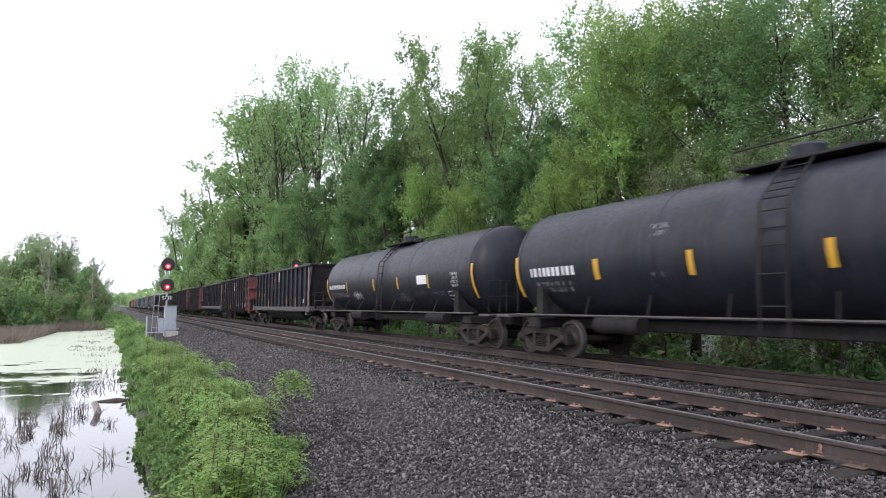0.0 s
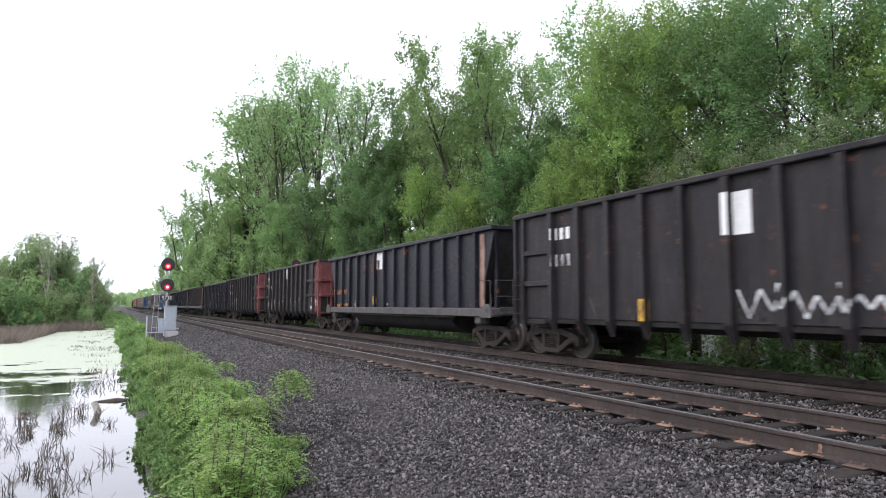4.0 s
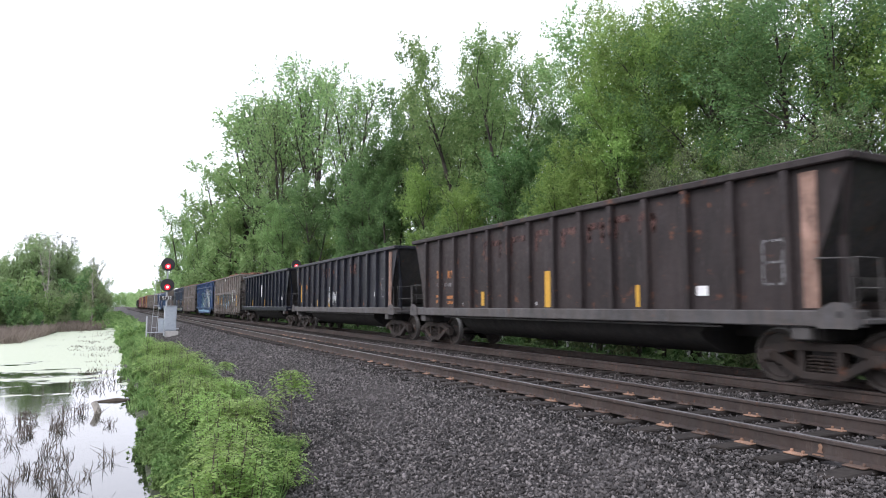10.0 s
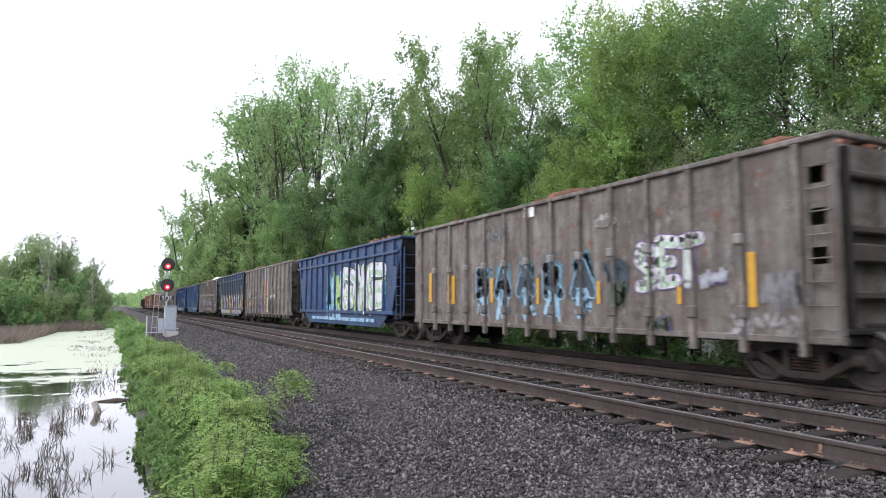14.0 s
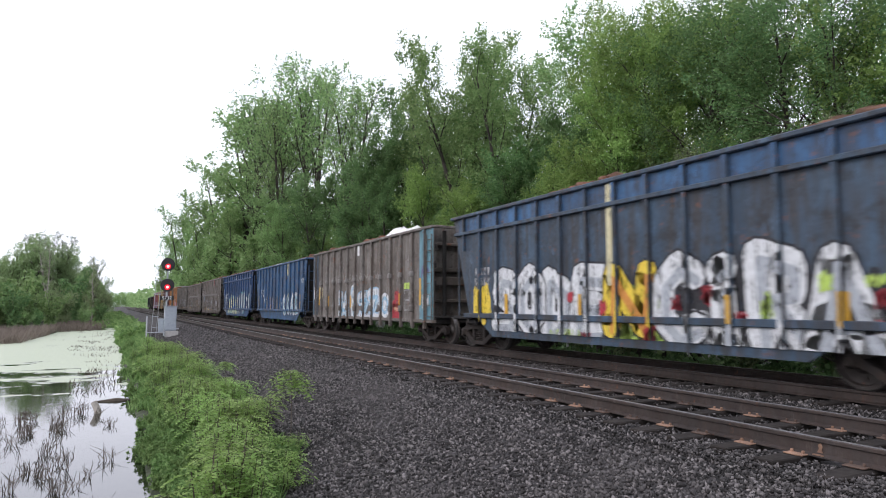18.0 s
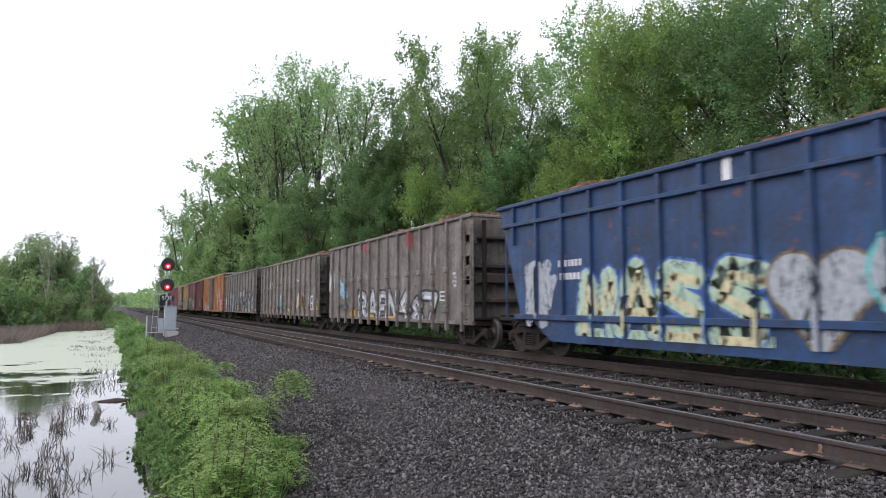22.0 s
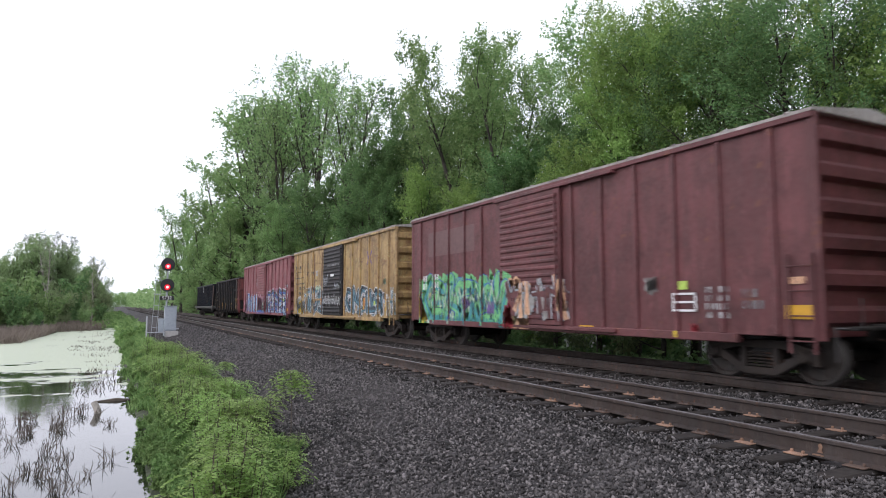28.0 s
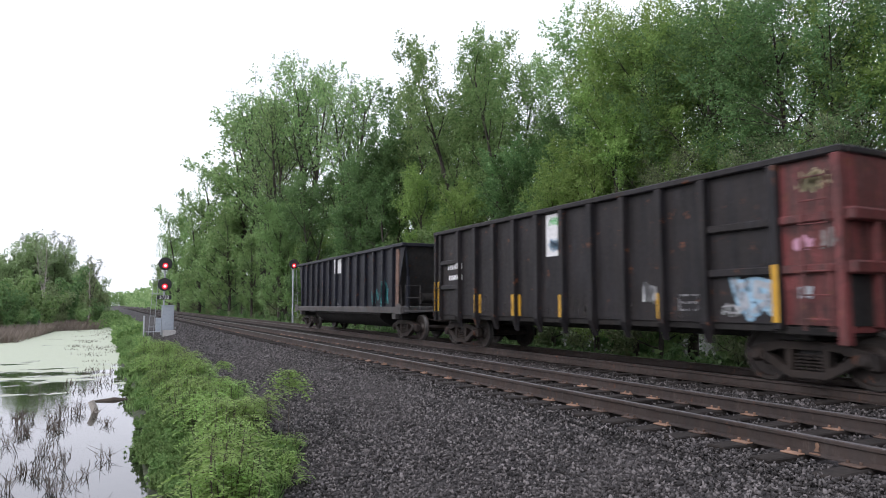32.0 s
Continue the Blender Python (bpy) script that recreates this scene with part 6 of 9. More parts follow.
def red_gondola(qf, qr, front="red", top=3.66, label="", sag=False):
    """High-sided steel gondola: ribs that end in points below the floor, barred end panels."""
    car, a, mid = new_car("gondola_car", qf, qr, label or "black high-sided steel gondola with a faded red end", "gondola car")
    d, z0 = 1.44, 0.98
    main = "black" if front == "red" else front
    side = Side(car, mid, a, d, z0, top - 0.14)
    wall_parts(car, a, d, z0, top, main, front)
    top_chord(car, a, d, top, main, 0.12, 0.12)
    bars = front == "red"
    n = 9 if bars else 12
    y0, y1 = (-a + 2.55, a - 1.65) if bars else (-a + 1.9, a - 0.6)
    ribs_on(car, side, [y0 + (y1 - y0) * k / n for k in range(n + 1)], 0.15, d - 0.02, d + 0.14, 0.62, top - 0.12, main, 0.33)
    # the painted end: panels, posts, bars
    ribs_on(car, side, [-a + 1.12], 0.14, d - 0.02, d + 0.15, 0.9, top - 0.12, main)
    ribs_on(car, side, [-a + 0.07], 0.13, d - 0.02, d + 0.15, 0.7, top - 0.12, front)
    ribs_on(car, side, [a - 0.42, a - 0.05], 0.10, d - 0.02, d + 0.10, 0.8, top - 0.12, main)
    if front != main:
        me = MB().box(-d - 0.012, -d - 0.002, -a + 0.13, -a + 1.05, z0, top - 0.125).mesh("end_panel", M[front])
        part("end_panel", me, car, label="faded red painted end panel")
        part("end_panel", MB().box(d + 0.002, d + 0.012, -a + 0.13, -a + 1.05, z0, top - 0.125).mesh("end_panel", M[front]), car)
        side.raised(-a + 0.13, -a + 1.05, d + 0.012)
    for z in (1.84, 2.62):
        for yy0, yy1, m in () if not bars else ((-a + 1.2, -a + 2.46, main), (a - 1.56, a - 0.48, main), (-a + 0.14, -a + 1.04, front)):
            me = MB().box(-d - 0.10, -d + 0.01, yy0, yy1, z - 0.07, z + 0.07, 0.02).mesh("side_bar", M[m])
            part("side_bar", me, car)
            part("side_bar", MB().box(d - 0.01, d + 0.10, yy0, yy1, z - 0.07, z + 0.07, 0.02).mesh("side_bar", M[m]), car)
        me = MB().box(-d - 0.1, d + 0.1, -a - 0.16, -a + 0.0, z - 0.1, z + 0.1, 0.03)
        part("end_bar", me.mesh("end_bar", M[front]), car)
        part("end_bar", MB().box(-d, d, a, a + 0.14, z - 0.1, z + 0.1, 0.03).mesh("end_bar", M[main]), car)
    me = MB().box(-d - 0.02, d + 0.02, -a - 0.012, -a - 0.002, 1.95, top - 0.13).mesh("end_panel", M[front])
    part("end_panel", me, car)
    me = MB().box(-d, d, -a - 0.014, -a - 0.002, z0, 1.8).mesh("end_panel", M["under"])
    part("end_panel", me, car)
    for x in (-0.9, 0.2, 0.9):
        part("end_post", MB().box(x - 0.05, x + 0.05, -a - 0.14, -a, 0.95, 2.6, 0.015).mesh("end_post", M[front if x < 0 else "under"]), car)
    part("ladder", ladder_mesh(0.42, 0.9, top - 0.25, 7, front), car, -d - 0.16, -a + 0.42, 0)
    part("ladder", ladder_mesh(0.42, 0.9, 2.0, 3, main), car, -d - 0.12, a - 0.24, 0)
    part("ladder", ladder_mesh(0.42, 0.9, top - 0.25, 7, front), car, d + 0.16, -a + 0.42, 0, rz=180)
    for s in (-1, 1):
        me = MB().box(-d, d, s * (a - 0.65) - 0.6, s * (a - 0.65) + 0.6, 0.82, 0.95, 0.02).mesh("bolster_plate", M["under"])
        part("bolster_plate", me, car)
    part("brake_wheel", MB().lathe([(0, 0.24), (0.03, 0.27), (0.06, 0.24)], "y", (0, 0, 0), 16).mesh("brake_wheel", M["under"]), car, 0.75, -a - 0.35, 2.3)
    running_gear(car, a + 0.1, 1.08)
    return side


def coal_hopper(qf, qr, top=3.57, main="blackblue", post="rust", label="", dense=13, sill="sill"):
    """Bathtub coal car: flared ends, ribbed sides on a grey sill, a round-bottomed tub below."""
    car, a, mid = new_car("coal_car", qf, qr, label or "black ribbed bathtub coal car on a dusty grey sill", "coal car")
    d, z0 = 1.42, 1.2
    cut = 0.55
    side = Side(car, mid, a - 0.75, d, z0, top - 0.14)
    mb = MB().prism([(-a, top), (a, top), (a - cut, 2.1), (a - cut - 0.15, z0), (-a + cut + 0.15, z0), (-a + cut, 2.1)], "x", -d, -d + 0.03)
    me = mb.mesh("side_sheet", M[main])
    part("side_sheet", me, car)
    part("side_sheet", me, car, rz=180)
    for s in (0, 180):
        m = MB()
        m.add([(-d + 0.03, -a + 0.02, top), (d - 0.03, -a + 0.02, top), (d - 0.03, -a + 1.7, z0 + 0.05), (-d + 0.03, -a + 1.7, z0 + 0.05),
               (-d + 0.03, -a + 0.07, top), (d - 0.03, -a + 0.07, top), (d - 0.03, -a + 1.75, z0 + 0.05), (-d + 0.03, -a + 1.75, z0 + 0.05)],
              [(0, 1, 2, 3), (7, 6, 5, 4), (0, 4, 5, 1), (1, 5, 6, 2), (2, 6, 7, 3), (3, 7, 4, 0)])
        part("slope_sheet", m.mesh("slope_sheet", M["sill"]), car, rz=s)
        for x in (-1, 1):
            b = MB().box(x * 1.15 - 0.06, x * 1.15 + 0.06, -a + 0.30, -a + 0.42, 1.0, 2.35, 0.015)
            part("end_post", b.mesh("end_post", M[main]), car, rz=s)
            b = MB()
            b.tube([(x * 1.15, -a + 0.36, 2.3), (x * 1.38, -a + 0.06, top - 0.15)], 0.05, 6)
            part("end_brace", b.mesh("end_brace", M[main]), car, rz=s)
        for hx in (-1.1, 1.1):
            part("handrail", end_rail_mesh("sill"), car, hx, (-a + 0.05) * (1 if s == 0 else -1), 0)
        b = MB().box(-1.48, 1.48, -a - 0.12, -a + 1.2, 1.02, 1.1, 0.015)
        part("end_platform", b.mesh("end_platform", M["sill"]), car, rz=s)
        b = MB()
        b.tube([(-0.5, -a + 0.65, 1.4), (0.5, -a + 0.65, 1.4)], 0.2, 12)
        part("air_reservoir", b.mesh("air_reservoir", M["under"], smooth=40), car, 0, 0, 0.15, rz=s)
    top_chord(car, a, d, top, main, 0.13, 0.14)
    y0 = a - 1.05
    ribs_on(car, side, [-y0 + 2 * y0 * k / dense for k in range(dense + 1)], 0.13, d - 0.02, d + 0.12, z0, top - 0.12, main)
    if post:
        me = MB().prism([(-a + 0.60, z0 + 0.05), (-a + 0.84, z0 + 0.05), (-a + 0.82, top - 0.2), (-a + 0.56, top - 0.2)], "x", -d - 0.03, -d - 0.004).mesh("corner_sheet", M[post])
        part("corner_sheet", me, car, label="corner sheet stained with rust")
    me = MB().box(-d - 0.16, -d + 0.14, -a - 0.05, a + 0.05, 0.97, z0 + 0.02, 0.02).mesh("side_sill", M[sill])
    part("side_sill", me, car)
    part("side_sill", me, car, rz=180)
    for s in (-1, 1):
        plate = MB().prism([(s * (a - 0.55), 0.95), (s * (a + 0.02), 0.95), (s * (a + 0.02), 1.20), (s * (a - 0.08), 1.33), (s * (a - 0.30), 1.34), (s * (a - 0.55), 1.22)], "x", -d - 0.185, -d - 0.162)
        plate = part("jacking_plate", plate.mesh("jacking_plate", M[sill]), car)
        # A black disc on the plate paints the dark of the hole.
        hole = MB().lathe([(-0.004, 0.0), (-0.004, 0.05), (0.0, 0.055)], "x", (-d - 0.187, s * (a - 0.2), 1.16), 12)
        part("jacking_hole", hole.mesh("jacking_hole", M["signal_hole_black"]), plate)
        pad = MB().box(-d - 0.10, -d + 0.12, s * (a - 0.88) - 0.16, s * (a - 0.88) + 0.16, 0.76, 0.968, 0.02)
        part("side_bearing", pad.mesh("side_bearing", M["sill"]), car)
        grab = MB().tube([(-d - 0.15, s * (a - 0.02), 1.25), (-d - 0.17, s * (a - 0.02), 1.98), (-d - 0.17, s * (a - 0.52), 2.0), (-d - 0.03, s * (a - 0.62), 2.0)], 0.014, 6)
        part("grab_iron", grab.mesh("grab_iron", M["sill"]), car)
    for y in (-a / 2, 0, a / 2):
        tag = MB().lathe([(-0.006, 0.0), (-0.006, 0.045), (0.0, 0.05)], "x", (-d - 0.004, y + 0.3, 1.34), 10)
        part("inspection_dot", tag.mesh("inspection_dot", M["offwhite"]), car)
    pipe = MB().tube([(-d - 0.02, -a + 2.4, 0.93), (-d - 0.02, a - 2.4, 0.93)], 0.022, 6)
    part("brake_pipe", pipe.mesh("brake_pipe", M["sill"]), car)
    # the tub
    tub = [(-1.25, 1.0)] + [(1.25 * math.cos(t), 1.0 + 0.66 * math.sin(t)) for t in (math.pi + math.pi * k / 10 for k in range(11))] + [(1.25, 1.0)]
    m = MB()
    n = len(tub)
    L = a - 3.1
    m.add([(x, -L - 0.3 * (z > 0.9), z) for x, z in tub] + [(x, L + 0.3 * (z > 0.9), z) for x, z in tub],
          [(i, i + 1, n + i + 1, n + i) for i in range(n - 1)] + [tuple(range(n)), tuple(reversed(range(n, 2 * n)))])
    part("tub", m.mesh("tub", M["under"], smooth=40), car, label="dark rounded tub between the trucks")
    running_gear(car, a + 0.1, 0.98)
    return side


def tall_gondola(qf, qr, main="brown", top=4.0, brackets=True, n=14, load=True, chord=None, label="", bags=()):
    """Tall refuse gondola: ribs that hang below the floor, brackets at mid height, deep ribbed ends."""
    car, a, mid = new_car("gondola_car", qf, qr, label or "tall grey-brown ribbed gondola covered in graffiti", "gondola car")
    d, z0 = 1.45, 0.80
    side = Side(car, mid, a, d, z0, top - 0.1)
    wall_parts(car, a, d, z0, top, main, main, 0.45)
    top_chord(car, a, d, top, chord or main, 0.10, 0.09)
    ys = [-a + 0.62 + (2 * a - 1.24) * k / (n - 1) for k in range(n)]
    ribs_on(car, side, ys, 0.11, d - 0.02, d + 0.10, 0.50 if brackets else 0.80, top - 0.1, main)
    if brackets:
        bm = MB().box(-d - 0.16, -d - 0.02, -0.075, 0.075, -0.10, 0.10, 0.03).mesh("bracket", M["bracket"])
        bm2 = MB().box(-d - 0.14, -d - 0.02, -0.09, 0.09, -0.12, 0.12, 0.03).mesh("bracket", M[main])
        for y in ys[1:-1]:
            part("bracket", bm, car, 0, y, 2.42)
            part("bracket", bm2, car, 0, y, 1.18)
    me = MB().box(-d - 0.03, -d + 0.1, -a, a, z0 - 0.1, z0 + 0.02, 0.015).mesh("side_sill", M[main])
    part("side_sill", me, car)
    part("side_sill", me, car, rz=180)
    for s in (0, 180):
        for z, t in ((1.45, 0.07), (2.12, 0.15), (2.50, 0.07), (3.38, 0.06)):
            # Ribs darker than the car: the recess's shade is in their colour.
            b = MB().box(-d + 0.02, d - 0.02, -a + 0.24, -a + 0.447, z - t, z + t, 0.03)
            part("end_rib", b.mesh("end_rib", M["endshade_doorbrown"]), car, rz=s)
        for x in (-0.95, 0.95):
            b = MB().box(x - 0.06, x + 0.06, -a + 0.14, -a + 0.238, 0.9, top - 0.15, 0.015)
            part("end_post", b.mesh("end_post", M["under"]), car, rz=s)
        for z in (2.05, 2.65, 3.3):
            b = MB().box(-d + 0.0, -d + 0.24, -a + 0.20, -a + 0.44, z - 0.13, z + 0.13)
            pocket = part("pocket", b.mesh("pocket", M["brown"]), car, rz=s)
            # Solid black slab: the pocket's inner shade is painted, not hollowed out.
            part("opening", MB().box(-d + 0.05, -d + 0.19, -a + 0.19, -a + 0.199, z - 0.08, z + 0.08).mesh("opening", M["signal_hole_black"]), pocket)
        b = MB().box(-1.4, 1.4, -a - 0.05, -a + 0.42, 0.86, 0.94, 0.015)
        part("end_platform", b.mesh("end_platform", M["under"]), car, rz=s)
        part("ladder", ladder_mesh(0.4, 0.75, top - 0.3, 8, main), car, (-d - 0.05) * (1 if s == 0 else -1), (-a + 0.27) * (1 if s == 0 else -1), 0, rz=s)
    running_gear(car, a + 0.1, 1.03)
    if load:
        cargo(qf, qr, top, int(qf), bags)
    return side


def blue_hopper(qf, qr, main="navy", top=3.98, rail=True, n=14, load=True, label="", cut=1.0):
    """Tall refuse hopper with raked ends, end ladders, a deep skirt and often a rail below the top."""
    car, a, mid = new_car("hopper_car", qf, qr, label or "tall blue ribbed hopper car with raked ends and graffiti", "hopper car")
    d, z0 = 1.43, 1.05
    side = Side(car, mid, a - 0.3, d, 0.60, top - 0.1)
    mb = MB().prism([(-a, top), (a, top), (a - cut, z0), (-a + cut, z0)], "x", -d, -d + 0.03)
    me = mb.mesh("side_sheet", M[main])
    part("side_sheet", me, car)
    part("side_sheet", me, car, rz=180)
    mb = MB().prism([(-a + cut + 0.3, z0 - 0.012), (a - cut - 0.3, z0 - 0.012), (a - cut - 1.3, 0.42), (-a + cut + 1.3, 0.42)], "x", -d + 0.02, -d + 0.05)
    me = mb.mesh("skirt", M[main])
    part("skirt", me, car)
    part("skirt", me, car, rz=180)
    me = MB().box(-d - 0.08, -d + 0.1, -a + cut - 0.2, a - cut + 0.2, z0 - 0.12, z0 + 0.02, 0.015).mesh("side_sill", M[main])
    part("side_sill", me, car)
    part("side_sill", me, car, rz=180)
    ys = [-a + 0.75 + (2 * a - 1.5) * k / (n - 1) for k in range(n)]
    inner = [y for y in ys if abs(y) < a - cut]
    ribs_on(car, side, inner, 0.09, d - 0.02, d + 0.09, z0, top - 0.1, main)
    b = MB().box(-d - 0.09, -d + 0.01, -0.045, 0.045, top - 1.1, top - 0.1, 0.01).mesh("rib", M[main])
    for y in ys:
        if y not in inner:
            part("rib", b, car, 0, y, 0)
            part("rib", b, car, 0, y, 0, rz=180)
    if rail:
        me = MB().box(-d - 0.105, -d + 0.01, -a + 0.22, a - 0.22, top - 0.62, top - 0.52, 0.015).mesh("side_rail", M[main])
        part("side_rail", me, car)
        part("side_rail", me, car, rz=180)
    top_chord(car, a, d, top, main, 0.10, 0.11)
    for s in (0, 180):
        m = MB()
        m.add([(-d + 0.03, -a + 0.03, top - 0.02), (d - 0.03, -a + 0.03, top - 0.02), (d - 0.03, -a + cut + 0.1, z0), (-d + 0.03, -a + cut + 0.1, z0),
               (-d + 0.03, -a + 0.08, top - 0.02), (d - 0.03, -a + 0.08, top - 0.02), (d - 0.03, -a + cut + 0.15, z0), (-d + 0.03, -a + cut + 0.15, z0)],
              [(0, 1, 2, 3), (7, 6, 5, 4), (0, 4, 5, 1), (1, 5, 6, 2), (2, 6, 7, 3), (3, 7, 4, 0)])
        part("slope_sheet", m.mesh("slope_sheet", M["under"]), car, rz=s)
        b = MB().box(-1.42, 1.42, -a - 0.05, -a + 1.1, 0.88, 0.97, 0.015)
        part("end_platform", b.mesh("end_platform", M["under"]), car, rz=s)
        part("ladder", ladder_mesh(0.42, 0.8, top - 0.35, 8, main), car, (-d - 0.03) * (1 if s == 0 else -1), (-a + 0.3) * (1 if s == 0 else -1), 0, rz=s)
        b = MB()
        for x in (-1.3, -0.6, 0.6, 1.3):
            b.tube([(x, -a + 0.15, 0.95), (x, -a + 0.12, top - 0.4)], 0.035, 6)
        for z in (1.5, 2.1, 2.7, 3.2):
            b.tube([(-1.3, -a + 0.14, z), (-0.6, -a + 0.14, z)], 0.016, 5)
        part("end_frame", b.mesh("end_frame", M[main]), car, rz=s)
        b = MB()
        b.tube([(-0.45, -a + 0.45, 1.35), (0.45, -a + 0.45, 1.35)], 0.19, 12)
        part("air_reservoir", b.mesh("air_reservoir", M["under"], smooth=40), car, rz=s)
    running_gear(car, a + 0.1, 1.05)
    if load:
        cargo(qf, qr, top, int(qf))
    return side


def cargo(qf, qr, top, seed, bags=()):
    """Heap of refuse that shows over the rim of an open car; it travels with the car."""
    g = np.random.default_rng(seed)
    mid, a = (qf + qr) / 2, (qr - qf) / 2 - 0.6
    root = new("scrap_load")
    root.location = (FAR, mid, 0)
    n = 700
    y = g.uniform(-a, a, n)
    hump = 0.09 + 0.22 * np.clip(np.sin(y * 0.9 + seed) + 0.4 * np.sin(y * 2.3 + seed), 0, 2)
    x = g.uniform(-1.25, 1.25, n)
    z = top - 0.09 + hump * (1 - (x / 1.5) ** 2) + g.uniform(-0.06, 0.05, n)
    s = g.uniform(0.08, 0.2, n)
    cube = np.array([(i, j, k) for i in (-1, 1) for j in (-1, 1) for k in (-1, 1)], float)
    v = cube[None] * g.uniform(0.4, 1.0, (n, 8, 3)) * s[:, None, None] * np.array((1, 1.3, 0.6)) + np.stack((x, y, z), 1)[:, None]
    tri = np.array([(0, 1, 3), (0, 3, 2), (4, 6, 7), (4, 7, 5), (0, 4, 5), (0, 5, 1), (2, 3, 7), (2, 7, 6), (0, 2, 6), (0, 6, 4), (1, 5, 7), (1, 7, 3)])
    f = (np.arange(n) * 8)[:, None, None] + tri[None]
    part("rubble", tris("rubble", v.reshape(-1, 3), f.reshape(-1, 3), [M["load"]]), root, label="reddish brown rubble")
    for k in range(3 + len(bags)):
        b = MB()
        cy = g.uniform(-a * 0.85, a * 0.85) if k < 3 else bags[k - 3] - mid
        nx, ny = 7, 11
        L, W = (g.uniform(0.35, 0.85), g.uniform(0.25, 0.45)) if k < 3 else (1.0, 0.55)
        pts = [(W * (2 * i / (nx - 1) - 1), L * (2 * j / (ny - 1) - 1)) for j in range(ny) for i in range(nx)]
        hz = [(0.16 if k < 3 else 0.36) * max(0.0, 1 - (x / W) ** 2) * max(0.0, 1 - (yy / L) ** 2) ** 0.6 * g.uniform(0.5, 1.3) - 0.03 for x, yy in pts]
        b.add([(x + g.normal(0, 0.03), yy + g.normal(0, 0.05), h) for (x, yy), h in zip(pts, hz)],
              [(j * nx + i, j * nx + i + 1, (j + 1) * nx + i + 1, (j + 1) * nx + i) for j in range(ny - 1) for i in range(nx - 1)])
        part("white_sheet", b.mesh("white_sheet", M["bag"], smooth=True), root, g.uniform(-1.0, -0.7), cy, top + 0.01)
    tagged(root, "heap of reddish brown refuse with white plastic sheets", "load", "loads of the open cars", kind="stuff")
    MOVERS.append((root, mid))


def boxcar(qf, qr, main="maroon", top=4.30, door=(0.38, 0.54), doormat=None, roof="roof", posts=14, second_door=None, label="", cat="boxcar"):
    """Ribbed steel boxcar: corrugated ends, a peaked roof, sliding doors."""
    car, a, mid = new_car("boxcar", qf, qr, label, cat)
    d, z0 = 1.46, 0.80
    side = Side(car, mid, a, d, 0.70, top - 0.02)
    me = MB().box(-d, -d + 0.04, -a, a, z0, top, 0.008).mesh("side_wall", M[main])
    part("side_wall", me, car)
    part("side_wall", me, car, rz=180)
    for s in (0, 180):
        part("end_wall", MB().box(-d + 0.042, d - 0.042, -a + 0.1, -a + 0.14, z0, top, 0.006).mesh("end_wall", M[main]), car, rz=s)
        k = 6
        for i in range(k):
            z = 1.15 + (top - 1.45) * i / (k - 1)
            prof = [(-a + 0.10, z - 0.20), (-a - 0.0, z - 0.12), (-a - 0.0, z + 0.06), (-a + 0.10, z + 0.14)]
            b = MB().prism(prof, "x", -d + 0.06, d - 0.06)
            part("end_corrugation", b.mesh("end_corrugation", M[main]), car, rz=s)
        for x in (-1, 1):
            part("corner_post", MB().box(x * (d - 0.03) - 0.05, x * (d - 0.03) + 0.05, -a - 0.03, -a + 0.1, z0 - 0.05, top, 0.012).mesh("corner_post", M[main]), car, rz=s)
        part("ladder", ladder_mesh(0.42, 0.55, 2.1, 4, main), car, (-d - 0.06) * (1 if s == 0 else -1), (-a + 0.3) * (1 if s == 0 else -1), 0, rz=s)
        b = MB().box(-1.3, 1.3, -a - 0.42, -a - 0.04, 0.92, 0.97, 0.01)
        part("crossover_platform", b.mesh("crossover_platform", M["under"]), car, rz=s)
        b = MB()
        b.tube([(-1.4, -a - 0.15, 0.45), (-1.4, -a - 0.15, 0.95), (-1.15, -a - 0.4, 0.95), (-1.15, -a - 0.4, 1.4)], 0.018, 6)
        part("grab_iron", b.mesh("grab_iron", M["sill"]), car, rz=s)
        b = MB()
        b.lathe([(0, 0.2), (0.03, 0.24), (0.06, 0.2)], "y", (0.45, -a - 0.14, 2.2), 16)
        part("brake_wheel", b.mesh("brake_wheel", M["under"]), car, rz=s)
    # roof
    m = MB()
    m.prism([(-d - 0.06, top), (-d - 0.06, top + 0.05), (0, top + 0.22), (d + 0.06, top + 0.05), (d + 0.06, top)], "y", -a - 0.03, a + 0.03)
    part("roof", m.mesh("roof", M[roof]), car, label="low peaked steel roof")
    for k in range(13):
        y = -a + 0.4 + (2 * a - 0.8) * k / 12
        b = MB().prism([(-d - 0.07, top + 0.045), (-d - 0.07, top + 0.075), (0, top + 0.25), (0, top + 0.2)], "y", -0.03, 0.03)
        part("roof_seam", b.mesh("roof_seam", M[roof]), car, 0, y, 0)
    me = MB().box(-d - 0.07, -d - 0.002, -a, a, top - 0.1, top - 0.003, 0.012).mesh("eave_rail", M[main])
    part("eave_rail", me, car)
    part("eave_rail", me, car, rz=180)
    me = MB().box(-d - 0.06, -d + 0.1, -a + 1.5, a - 1.5, 0.66, z0 + 0.02, 0.015).mesh("side_sill", M[main])
    part("side_sill", me, car)
    part("side_sill", me, car, rz=180)
    y0, y1 = -a + 2 * a * door[0], -a + 2 * a * door[1]
    dm = doormat or main
    me = MB().box(-d - 0.10, -d - 0.03, y0, y1, z0 + 0.02, top - 0.12, 0.012).mesh("door", M[dm])
    dr = part("door", me, car, label="sliding steel door with horizontal ribs")
    side.raised(y0, y1, d + 0.125)
    kk = 18
